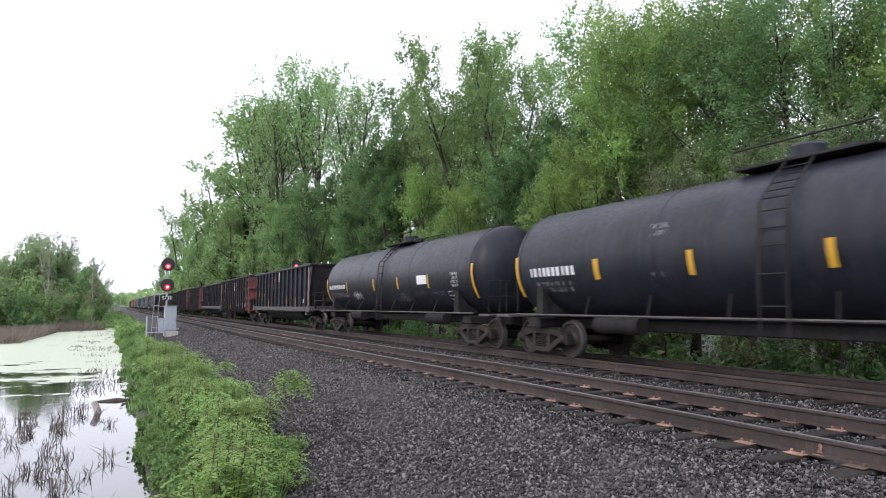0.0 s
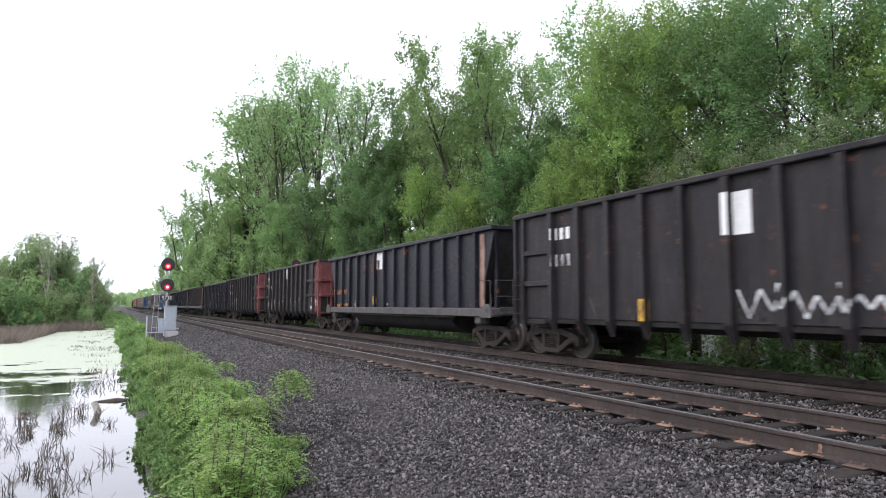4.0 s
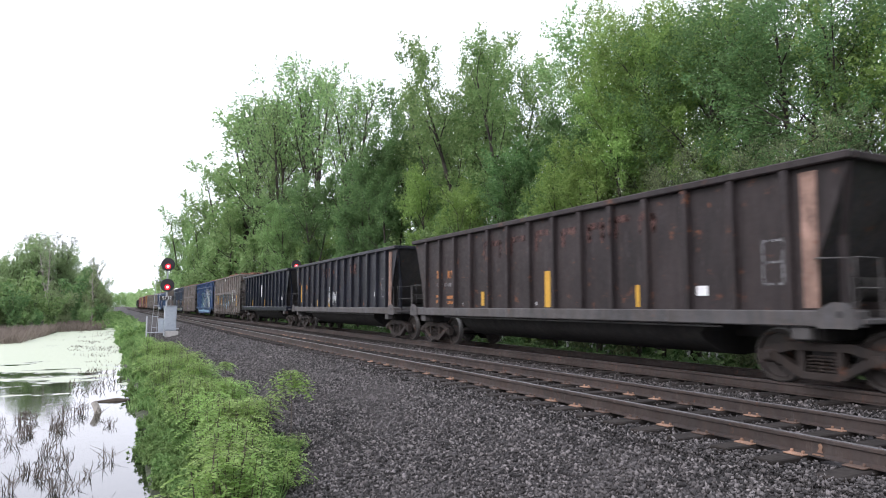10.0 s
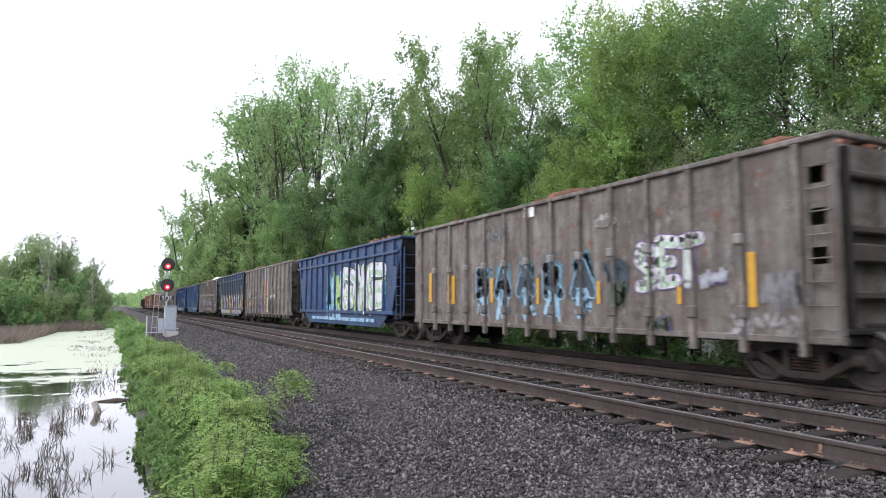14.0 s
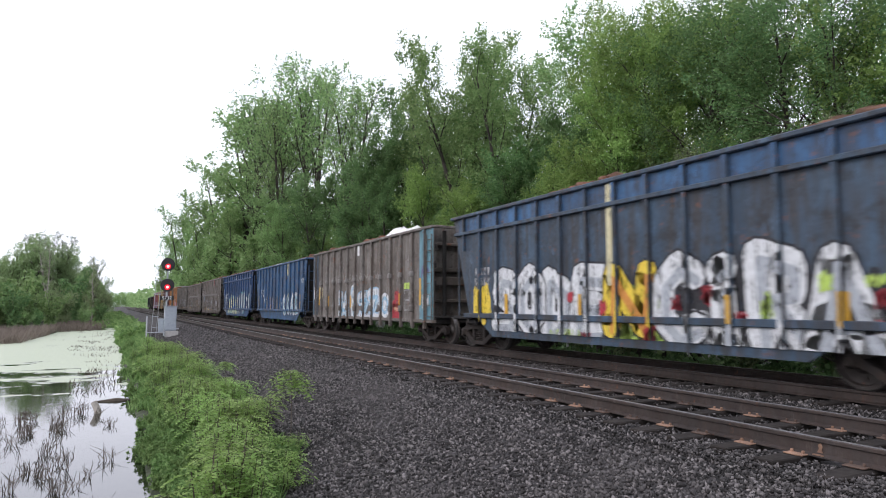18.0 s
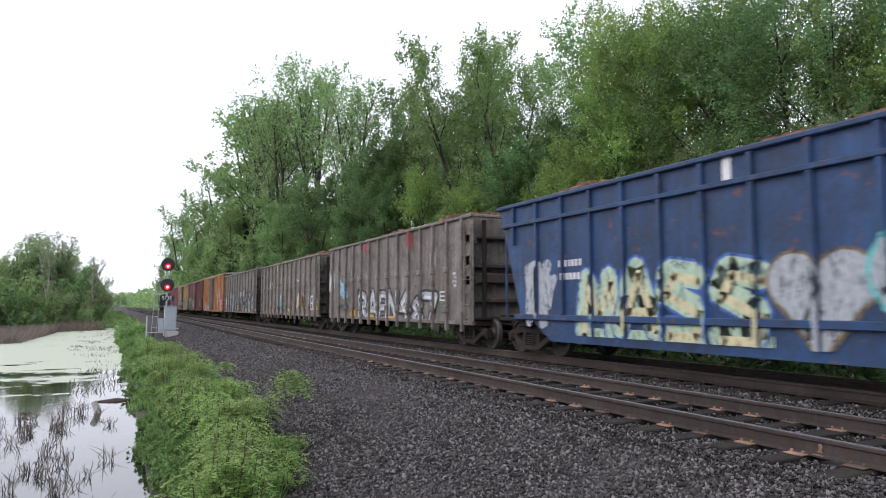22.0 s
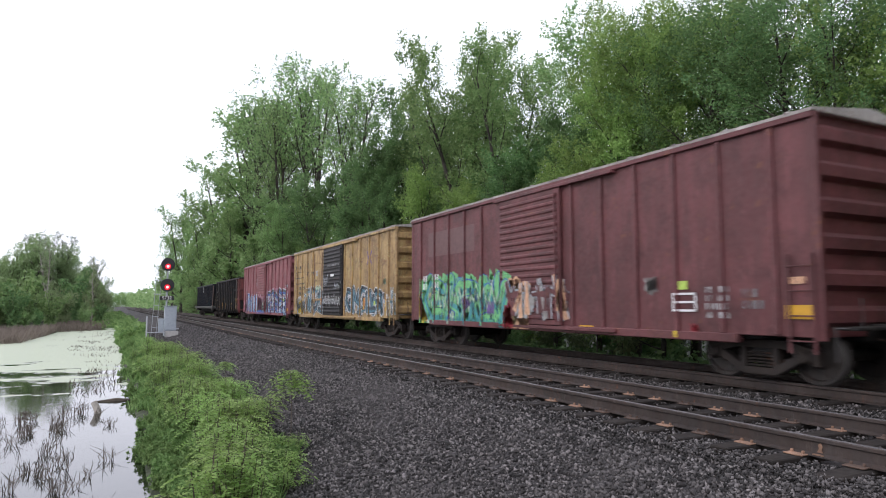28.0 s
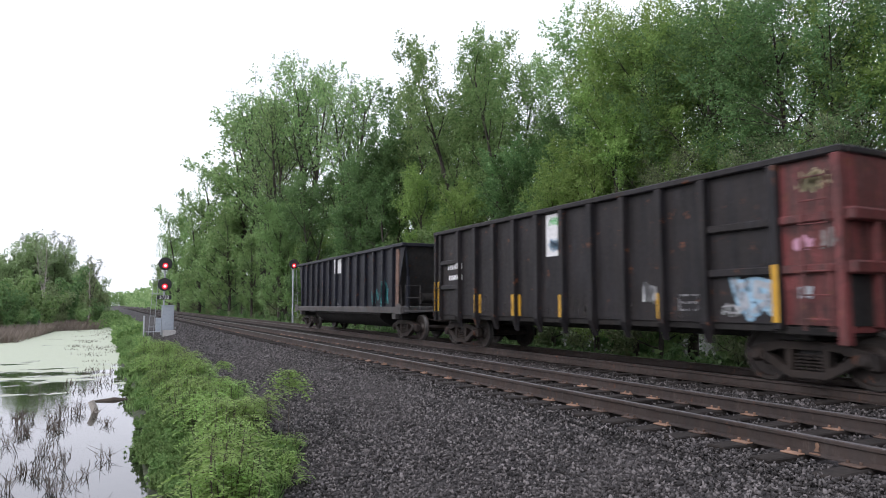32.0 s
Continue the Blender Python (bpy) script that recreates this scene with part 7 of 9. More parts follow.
    rb = MB().prism([(-d - 0.10, -0.055), (-d - 0.125, -0.02), (-d - 0.125, 0.02), (-d - 0.10, 0.055)], "y", y0 + 0.08, y1 - 0.08).mesh("door_rib", M[dm])
    for i in range(kk):
        part("door_rib", rb, dr, 0, 0, z0 + 0.2 + (top - z0 - 0.55) * i / (kk - 1))
    b = MB()
    b.tube([(-d - 0.15, y0 + 0.12, z0 + 0.1), (-d - 0.15, y0 + 0.12, top - 0.3)], 0.02, 6)
    part("lock_bar", b.mesh("lock_bar", M[dm]), dr)
    for z in (z0 - 0.04, top - 0.13):
        b = MB().box(-d - 0.14, -d - 0.004, y0 - 1.9, y1 + 0.25, z - 0.04, z + 0.04, 0.01)
        part("door_track", b.mesh("door_track", M[main]), car)
    if second_door:
        s0, s1 = -a + 2 * a * second_door[0], -a + 2 * a * second_door[1]
        b = MB().box(-d - 0.055, -d - 0.004, s0, s1, z0 + 0.02, top - 0.2, 0.012)
        pd = part("plug_door", b.mesh("plug_door", M[main]), car)
        side.raised(s0, s1, d + 0.055)
        for y in (s0 + 0.15, s1 - 0.15):
            b = MB()
            b.tube([(-d - 0.09, y, z0 + 0.1), (-d - 0.09, y, top - 0.3)], 0.022, 6)
            part("lock_bar", b.mesh("lock_bar", M["rust"]), pd)
        for z in (1.6, 2.6, 3.5):
            b = MB().box(-d - 0.085, -d - 0.056, s0 + 0.25, s1 - 0.25, z - 0.05, z + 0.05, 0.01)
            part("door_bar", b.mesh("door_bar", M[main]), pd)
    ys = [-a + 0.75 + (2 * a - 1.5) * k / (posts - 1) for k in range(posts)]
    ys = [y for y in ys if not (y0 - 0.12 < y < y1 + 0.12) and not (second_door and s0 - 0.1 < y < s1 + 0.1)]
    ribs_on(car, side, ys, 0.09, d - 0.01, d + 0.055, z0 + 0.02, top - 0.1, main)
    running_gear(car, a + 0.25, 1.68)
    return side


# ---- the train, front to rear: places along the train in metres ----
A1 = tank_car(-1.2, 15.2)
B2 = tank_car(16.5, 32.4)
H3 = coal_hopper(34.6, 50.2)
G4 = red_gondola(52.1, 65.5)
H5 = coal_hopper(66.6, 82.2)
G6 = red_gondola(83.8, 97.2)
G7 = red_gondola(99.2, 113.3)
G8 = red_gondola(115.0, 130.6, "blackblue", 3.55, "blue-black high-sided gondola with orange lettering")
H9 = coal_hopper(132.9, 148.4, main="umber", label="brown-black ribbed bathtub coal car with a rusted corner")
H10 = coal_hopper(150.0, 165.4)
H11 = coal_hopper(167.0, 181.8, main="jet", post=None, dense=12, sill="jet", label="glossy black ribbed bathtub coal car with white placard")
G12 = tall_gondola(184.0, 199.2, "brown", 3.92)
B13 = blue_hopper(200.4, 215.6, "navy", 3.9)
G14 = tall_gondola(217.2, 232.2, "taupe", 4.0)
B15 = blue_hopper(233.2, 247.2, "steelblue", 4.05)
G16 = tall_gondola(248.6, 263.2, "brown", 4.0, bags=(251.9, 253.2))
B17 = blue_hopper(264.6, 279.0, "blue", 3.95, rail=False)
B18 = blue_hopper(280.2, 295.3, "navy", 4.0)
G19 = tall_gondola(296.8, 311.2, "taupe", 4.05)
G20 = tall_gondola(313.0, 327.9, "taupe", 4.0)
G21 = tall_gondola(329.6, 344.8, "grey", 4.05, brackets=False, n=12, load=False, label="tall dull grey ribbed gondola with silver graffiti")
O22 = boxcar(346.0, 361.0, "orange", 4.35, (0.43, 0.62), "endshade_doorbrown", label="rusty orange ribbed boxcar with pale blue graffiti")
M23 = boxcar(362.4, 377.5, "maroon", 4.30, (0.42, 0.60), label="oxide maroon boxcar with green graffiti")
Y24 = boxcar(379.0, 394.5, "yellow", 4.30, (0.405, 0.60), "black", second_door=(0.607, 0.715), label="faded ochre yellow boxcar with a black door")
P25 = boxcar(395.6, 411.0, "pink", 4.30, (0.437, 0.615), label="faded rose red boxcar with blue graffiti")
G26 = red_gondola(412.8, 426.3)
H27 = coal_hopper(428.9, 444.0, label="black ribbed bathtub coal car at the tail of the train")


# ---- paint, placards and lettering on the cars ----
def company_mark(side, q0, q1, z0, z1, mat, k):
    """A letter of a company's name as a plain rounded block."""
    y0, y1 = q0 - side.mid, q1 - side.mid
    w = min((y1 - y0) * 0.3, 0.16)
    top = z1 - w / 2 - (z1 - z0) * (0.0, 0.12, 0.1)[k % 3]
    pts = [(y1 - w / 2, z0 + w / 2), (y1 - w / 2, top), (y0 + w / 2, top)]
    if k % 2:
        pts.append((y0 + w / 2, z0 + w / 2))
    decal(side, "company_mark", [(mat, stroke(pts, w))], "faded block of company lettering")


def upper_band(side, q0, q1, z0, z1, mat):
    decal(side, "upper_band", [(mat, [rect(-side.a + 0.1, side.a - 0.1, side.z1 - 0.42, side.z1 - 0.01)])], "brighter blue paint below the top edge")


def oval(side, q0, q1, z0, z1, mat, line):
    y, z = (q0 + q1) / 2 - side.mid, (z0 + z1) / 2
    r, s = (q1 - q0) / 2, (z1 - z0) / (q1 - q0)
    decal(side, "painted_oval", [(line, [disc(y, z, r, 20, s)]), (mat, [disc(y, z, r * 0.9, 20, s)]), (line, [disc(y - r * 0.3, z + r * 0.3, r * 0.2, 8), disc(y + r * 0.3, z + r * 0.3, r * 0.2, 8)])],
          "yellow and purple painted oval")


def heart(side, q0, q1, z0, z1, mat, line):
    y0, y1 = q0 - side.mid, q1 - side.mid
    w, h = y1 - y0, z1 - z0
    def shapes(k):
        c, m = (y0 + y1) / 2, (z0 + z1) / 2
        pts = [(y0 + w * 0.28, z0 + h * 0.68, 0.27), (y0 + w * 0.72, z0 + h * 0.68, 0.27), (c, z0 + h * 0.42, 0.25)]
        out = [disc(a, b, w * r * k, 16) for a, b, r in pts]
        out.append([(y0 + w * (0.5 - 0.46 * k), z0 + h * 0.58), (y0 + w * (0.5 + 0.46 * k), z0 + h * 0.58), (c, z0 + h * (0.5 - 0.5 * k))])
        return out
    decal(side, "graffiti", [(line, shapes(1.04)), (mat, shapes(0.92)), ("g_black", stroke([((y0 + y1) / 2 + w * 0.06, z0 + h * 0.8), ((y0 + y1) / 2, z0 + h * 0.62), ((y0 + y1) / 2 + w * 0.14, z0 + h * 0.35), ((y0 + y1) / 2 + w * 0.1, z0 + h * 0.2)], 0.08))], "large silver spray-painted heart shape")


def cross(side, q0, q1, z0, z1, mat):
    y0, y1 = q0 - side.mid, q1 - side.mid
    decal(side, "company_mark", [(mat, stroke([(y0, z0), (y1, z1)], 0.09) + stroke([(y0, z1), (y1, z0)], 0.09))], "faded crossed emblem")


lettering(A1, 12.25, 14.07, 1.97, 2.27, "white", 1)
lettering(A1, 12.36, 13.87, 1.61, 1.90, "palegrey", 2)
stripe(A1, 11.33, 11.58, 1.87, 2.33)
stripe(A1, 8.67, 8.89, 1.86, 2.33)
stripe(A1, 5.98, 6.20, 1.86, 2.31)
lettering(A1, 9.33, 9.86, 2.66, 2.95, "palegrey", 2)
lettering(A1, 9.51, 9.84, 1.84, 1.97, "palegrey", 1)
lettering(B2, 29.11, 31.42, 2.03, 2.29, "white", 1)
lettering(B2, 28.74, 31.24, 1.66, 1.91, "palegrey", 2)
stripe(B2, 28.73, 28.91, 1.91, 2.35)
scribble(B2, 27.03, 28.21, 1.52, 1.94, "offwhite", 3, w=0.05, n=3)
stripe(B2, 25.29, 25.49, 1.90, 2.38)
stripe(B2, 22.76, 22.95, 1.91, 2.36)
sign(B2, 20.29, 21.07, 2.03, 2.34, "white")
stripe(B2, 20.09, 20.28, 1.89, 2.35)
lettering(B2, 22.28, 23.23, 1.42, 1.78, "palegrey", 3)
lettering(B2, 20.65, 21.38, 1.66, 1.79, "palegrey", 2)
lettering(B2, 19.18, 19.89, 1.63, 1.77, "palegrey", 2)
lettering(B2, 18.02, 18.50, 1.87, 2.36, "offwhite", 4)
frame_box(B2, 18.33, 18.88, 1.47, 1.76, "offwhite")
sign(H3, 41.92, 42.60, 2.81, 3.40, "white")
stripe(H3, 43.00, 43.18, 1.26, 1.74)
stripe(H3, 40.41, 40.53, 1.26, 1.70)
stripe(H3, 37.66, 37.85, 1.24, 1.73)
sign(H3, 36.31, 36.47, 1.45, 1.64, "white")
frame_box(H3, 35.52, 36.00, 1.63, 2.38, "palegrey")
lettering(H3, 46.85, 48.17, 1.88, 2.13, "orangeletter", 1)
scribble(H3, 46.97, 47.42, 1.46, 1.82, "g_mint", 5, w=0.05, n=2)
stripe(H3, 48.12, 48.36, 1.31, 2.23)
stripe(H3, 44.87, 45.06, 1.23, 1.69)
sign(H3, 44.23, 44.73, 2.57, 3.19, "redletter")
sign(H3, 43.45, 43.88, 2.66, 3.14, "redletter")
sign(G4, 58.29, 58.80, 2.51, 3.26, "white")
lettering(G4, 63.22, 64.13, 2.82, 3.21, "white", 1)
lettering(G4, 63.21, 64.12, 2.18, 2.57, "offwhite", 1)
scribble(G4, 55.98, 58.62, 1.07, 1.66, "g_white", 7, w=0.05, n=3)
scribble(G4, 54.13, 55.65, 1.09, 1.62, "g_white", 8, w=0.05, n=2)
scribble(G4, 52.67, 53.57, 1.25, 1.66, "g_white", 9, w=0.05, n=2)
stripe(G4, 51.52, 51.80, 1.16, 1.64)
stripe(G4, 60.66, 60.90, 0.79, 1.42)
sign(H5, 75.06, 75.88, 2.74, 3.42, "white")
sign(H5, 77.01, 77.55, 2.62, 3.14, "redletter")
sign(H5, 76.24, 76.70, 2.62, 3.15, "redletter")
sign(H5, 75.56, 76.06, 2.62, 3.12, "redletter")
lettering(H5, 79.70, 81.18, 1.77, 2.08, "orangeletter", 1)
sign(H5, 80.52, 81.09, 1.24, 1.36, "orangeletter")
sign(H5, 79.49, 80.11, 1.27, 1.39, "orangeletter")
stripe(H5, 75.83, 76.00, 1.34, 1.67)
stripe(H5, 78.30, 78.46, 1.20, 1.56)
sign(G6, 90.68, 91.32, 2.92, 3.54, "white")
lettering(G6, 95.55, 96.51, 2.92, 3.20, "white", 1)
lettering(G6, 95.55, 96.42, 2.37, 2.63, "offwhite", 1)
scribble(G6, 91.55, 92.14, 1.46, 1.93, "g_white", 11, w=0.06, n=2)
scribble(G6, 95.55, 96.41, 1.22, 1.69, "offwhite", 12, w=0.05, n=2)
blob(G6, 92.46, 92.95, 1.23, 1.72, "g_sky", 3, 2)
stripe(G6, 97.25, 97.49, 1.01, 1.81)
stripe(G6, 92.46, 92.78, 1.02, 1.55)
stripe(G6, 89.52, 89.71, 0.99, 1.51)
stripe(G6, 86.44, 86.68, 1.00, 1.51)
stripe(G6, 84.94, 85.15, 0.99, 1.98)
scribble(G6, 87.59, 90.20, 1.24, 1.84, "palegrey", 13, w=0.05, n=4)
scribble(G6, 85.15, 85.71, 1.04, 1.36, "g_white", 14, w=0.07, n=2)
scribble(G6, 83.86, 84.68, 1.25, 1.69, "g_white", 15, w=0.06, n=4)
sign(G6, 85.27, 85.48, 1.48, 1.70, "white")
lettering(G7, 111.32, 112.07, 2.87, 3.16, "white", 1)
lettering(G7, 111.31, 112.06, 2.23, 2.52, "white", 1)
frame_box(G7, 102.18, 102.72, 1.38, 1.70, "offwhite")
stripe(G7, 99.74, 100.00, 1.29, 1.75)
lettering(G7, 111.09, 111.91, 2.94, 3.18, "white", 1)
lettering(G7, 110.96, 112.01, 2.31, 2.56, "white", 1)
scribble(G7, 110.81, 112.04, 1.16, 1.72, "offwhite", 16, w=0.05, n=3)
scribble(G7, 108.89, 109.54, 1.01, 2.04, "g_silver", 17, w=0.09, n=2)
stripe(G7, 109.04, 109.21, 1.10, 1.56)
lettering(G6, 95.52, 96.29, 2.89, 3.19, "white", 1)
lettering(G6, 95.38, 96.27, 2.35, 2.63, "white", 1)
stripe(G6, 96.68, 96.87, 1.03, 1.97)
stripe(G6, 95.12, 95.29, 1.00, 1.44)
scribble(G6, 95.31, 96.47, 1.14, 1.67, "offwhite", 18, w=0.05, n=4)
blob(G6, 94.34, 94.91, 1.23, 1.74, "g_mint", 4, 3)
company_mark(G8, 124.84, 125.39, 2.02, 2.74, "orangeletter", 0)
company_mark(G8, 124.05, 124.59, 2.04, 2.60, "orangeletter", 1)
company_mark(G8, 123.27, 123.87, 2.03, 2.59, "orangeletter", 2)
company_mark(G8, 122.58, 122.89, 2.03, 2.77, "orangeletter", 3)
company_mark(G8, 121.76, 122.11, 2.03, 2.73, "orangeletter", 4)
company_mark(G8, 120.92, 121.30, 2.03, 2.58, "orangeletter", 5)
company_mark(G8, 119.99, 120.59, 2.00, 2.60, "orangeletter", 6)
company_mark(G8, 118.76, 119.58, 2.02, 2.60, "orangeletter", 7)
sign(G8, 129.02, 129.35, 2.25, 2.47, "orangeletter")
sign(G8, 128.19, 128.65, 2.25, 2.46, "orangeletter")
lettering(G8, 128.22, 129.36, 1.67, 2.04, "palegrey", 2)
sign(G8, 128.61, 129.29, 1.37, 1.45, "orangeletter")
sign(G8, 127.02, 127.75, 1.40, 1.51, "orangeletter")
sign(G8, 128.62, 129.29, 1.14, 1.23, "orangeletter")
sign(G8, 127.03, 127.75, 1.20, 1.31, "orangeletter")
stripe(G8, 126.79, 127.07, 1.11, 1.60)
stripe(G8, 124.39, 124.63, 1.13, 1.61)
graffiti(G8, 119.93, 121.21, 1.05, 1.43, 5, 21, fill="g_silver", line="black", heavy=0.13, edge=0.02)
blob(G8, 129.70, 130.61, 1.07, 3.29, "rust", 5, 4)
sign(G8, 123.18, 123.45, 3.40, 3.55, "g_cream")
stripe(G8, 115.40, 115.63, 1.19, 2.03)
company_mark(H9, 142.59, 143.58, 2.60, 3.19, "redletter", 1)
company_mark(H9, 141.32, 142.19, 2.63, 3.19, "redletter", 2)
company_mark(H9, 140.20, 140.97, 2.65, 3.19, "redletter", 3)
company_mark(H9, 139.20, 139.89, 2.67, 3.19, "redletter", 4)
company_mark(H9, 138.31, 138.92, 2.69, 3.19, "redletter", 5)
company_mark(H9, 137.51, 138.06, 2.70, 3.20, "redletter", 6)
company_mark(H9, 136.78, 137.28, 2.72, 3.20, "redletter", 7)
stripe(H9, 140.29, 140.61, 1.25, 2.14)
stripe(H9, 143.51, 143.75, 1.29, 1.69)
stripe(H9, 137.26, 137.44, 1.26, 1.71)
stripe(H9, 133.53, 133.71, 1.27, 2.22)
sign(H9, 135.58, 135.83, 1.47, 1.65, "white")
frame_box(H9, 133.97, 134.45, 1.62, 2.37, "palegrey")
sign(H9, 146.23, 146.59, 2.17, 2.42, "orangeletter")
sign(H9, 145.45, 145.84, 2.15, 2.40, "orangeletter")
lettering(H9, 145.40, 146.53, 1.87, 2.04, "palegrey", 1)
sign(H9, 146.29, 146.66, 1.55, 1.63, "orangeletter")
sign(H9, 146.30, 146.67, 1.37, 1.47, "orangeletter")
sign(H9, 145.24, 145.89, 1.51, 1.60, "orangeletter")
sign(H9, 145.25, 145.90, 1.34, 1.44, "orangeletter")
scribble(H10, 157.19, 158.81, 1.39, 1.97, "g_white", 23, w=0.06, n=3)
stripe(H10, 154.22, 154.47, 1.24, 1.77)
sign(H10, 152.20, 152.47, 1.64, 1.84, "white")
frame_box(H10, 151.16, 151.67, 1.62, 2.37, "palegrey")
sign(H10, 154.66, 155.42, 2.69, 3.13, "redletter")
stripe(H10, 163.88, 164.11, 1.48, 2.43)
sign(H10, 163.49, 163.83, 2.19, 2.40, "orangeletter")
sign(H10, 162.72, 163.08, 2.18, 2.40, "orangeletter")
lettering(H10, 162.62, 163.84, 1.86, 2.07, "palegrey", 1)
stripe(H10, 160.65, 160.82, 1.25, 1.60)
stripe(H10, 158.60, 158.76, 1.22, 1.65)
graffiti(H10, 157.95, 158.85, 1.36, 1.95, 2, 6, fill="g_silver", line="blackblue", word="OB", heavy=0.16, edge=0.03)
graffiti(H10, 158.38, 158.70, 1.98, 2.24, 1, 7, fill="g_silver", line="blackblue", word="O", heavy=0.2, edge=0.02)
company_mark(H10, 159.98, 160.56, 2.53, 3.27, "redletter", 0)
company_mark(H10, 159.07, 159.67, 2.66, 3.21, "redletter", 1)
company_mark(H10, 158.18, 158.81, 2.67, 3.19, "redletter", 2)
sign(H11, 174.49, 175.31, 1.91, 2.74, "white")
lettering(H11, 179.96, 180.58, 2.29, 2.51, "white", 1)
lettering(H11, 180.02, 180.49, 1.97, 2.16, "white", 1)
frame_box(H11, 179.12, 179.48, 2.17, 2.48, "offwhite")
lettering(H11, 179.97, 180.50, 1.31, 1.61, "palegrey", 2)
lettering(H11, 179.04, 179.55, 1.34, 1.62, "palegrey", 2)
stripe(H11, 181.12, 181.37, 1.31, 2.18)
stripe(H11, 178.21, 178.46, 1.24, 1.69)
stripe(H11, 175.55, 175.80, 1.25, 1.69)
stripe(H11, 173.87, 174.07, 1.22, 1.68)
stripe(H11, 171.22, 171.42, 1.20, 1.66)
frame_box(H11, 169.28, 169.78, 1.52, 1.82, "offwhite")
sign(H11, 168.68, 168.94, 1.65, 1.83, "white")
for k, (q, ch) in enumerate(((194.45, "B"), (193.35, "A"), (192.23, "A"), (191.07, "R"), (189.92, "A"))):
    blob(G12, q - 0.46, q + 0.46, 1.42, 2.44, "g_deepteal", 200 + k, 4)
    blob(G12, q - 0.40, q + 0.36, 0.95, 1.75, "g_sky", 300 + k, 1)
    graffiti(G12, q - 0.36, q + 0.36, 1.55, 2.30, 1, 210 + k, fill="g_slate", line="g_sky", word=ch, heavy=0.34, edge=0.06)
graffiti(G12, 186.55, 188.20, 1.62, 2.55, 3, 32, fill="g_white", line="g_purple", word="SET", second="g_mint", heavy=0.46, edge=0.05)
scribble(G12, 188.45, 189.10, 1.30, 2.30, "g_slate", 33, w=0.06, n=3)
blob(G12, 184.40, 185.40, 1.25, 1.85, "palegrey", 224, 7)
scribble(G12, 184.60, 186.00, 0.85, 1.20, "offwhite", 225, w=0.04, n=3)
stripe(G12, 197.76, 198.05, 1.40, 2.39)
stripe(G12, 196.11, 196.48, 1.34, 2.23)
stripe(G12, 193.80, 194.04, 1.38, 2.06)
stripe(G12, 191.61, 191.77, 1.33, 1.98)
stripe(G12, 189.30, 189.47, 1.33, 1.83)
stripe(G12, 187.01, 187.16, 1.32, 1.65)
stripe(G12, 185.39, 185.62, 1.26, 2.19)
scribble(G12, 186.01, 186.61, 1.60, 1.93, "g_purple", 220, w=0.05, n=2)
scribble(G12, 188.52, 189.26, 1.94, 2.33, "g_slate", 221, w=0.05, n=2)
blob(G12, 188.45, 189.10, 1.22, 1.84, "g_moss", 222, 2)
blob(G12, 187.23, 187.94, 0.73, 1.09, "g_purple", 223, 2)
blob(G12, 185.43, 186.04, 0.64, 0.95, "offwhite", 225, 3)
blob(G12, 184.57, 185.16, 0.66, 0.90, "bracket", 226, 4)
scribble(G12, 193.10, 194.16, 2.97, 3.59, "palegrey", 227, w=0.05, n=3)
sign(G12, 191.77, 192.13, 3.56, 4.09, "offwhite")
oval(G12, 188.74, 189.47, 2.99, 3.23, "brown", "offwhite")
scribble(G12, 186.00, 186.58, 1.59, 1.97, "g_silver", 34, w=0.05, n=2)
sign(G12, 191.80, 191.99, 3.56, 4.08, "white")
blob(G12, 187.25, 187.95, 0.73, 1.09, "g_moss", 10, 3)
lettering(G12, 185.78, 186.04, 1.95, 2.39, "palegrey", 3)
blob(B13, 205.99, 210.30, 0.86, 2.71, "g_sky", 11, 4)
blob(B13, 202.01, 206.37, 1.04, 2.89, "g_lime", 111, 5)
wildstyle(B13, 202.12, 209.94, 0.94, 2.92, 6, 35, ("g_sky", "g_deepteal", "g_lime"), "g_aqua")
graffiti(B13, 202.35, 207.70, 1.13, 2.88, 3, 112, fill="g_white", line="g_black", heavy=0.34, edge=0.12, second="g_mint")
sign(B13, 203.27, 212.51, 0.53, 0.75, "g_sky")
sign(G14, 223.97, 224.89, 3.12, 3.89, "g_silver")
sign(G14, 223.86, 224.83, 1.96, 3.05, "g_peach")
sign(G14, 223.72, 224.70, 0.84, 1.88, "g_cream")
oval(G14, 223.88, 224.52, 0.93, 1.76, "g_yellow", "g_purple")
blob(G14, 221.56, 223.71, 0.58, 1.66, "g_moss", 12, 8)
graffiti(G14, 221.61, 223.60, 0.82, 1.58, 2, 36, fill="g_moss", line="g_purple")
graffiti(G14, 225.95, 226.95, 0.65, 2.05, 1, 37, fill="g_purple", line="g_smoke")
sign(G14, 224.96, 225.75, 0.65, 1.40, "g_purple")
blob(G14, 227.13, 227.93, 0.72, 1.21, "g_teal", 13, 3)
scribble(G14, 230.11, 230.99, 1.58, 2.84, "g_white", 38, w=0.04, n=2)
scribble(G14, 228.45, 229.74, 2.66, 3.44, "g_smoke", 39, w=0.05, n=2)
scribble(G14, 222.64, 223.57, 1.72, 2.04, "g_white", 40, w=0.05, n=4)
scribble(G14, 221.54, 222.42, 1.76, 2.05, "g_white", 41, w=0.05, n=4)
blob(G14, 221.56, 222.49, 2.47, 3.29, "g_smoke", 14, 4)
sign(G14, 229.96, 230.44, 1.30, 1.51, "bar_yellow")
sign(G14, 226.06, 226.23, 3.14, 3.91, "g_blue")
scribble(G14, 227.33, 228.09, 1.72, 2.01, "g_white", 42, w=0.03, n=3)
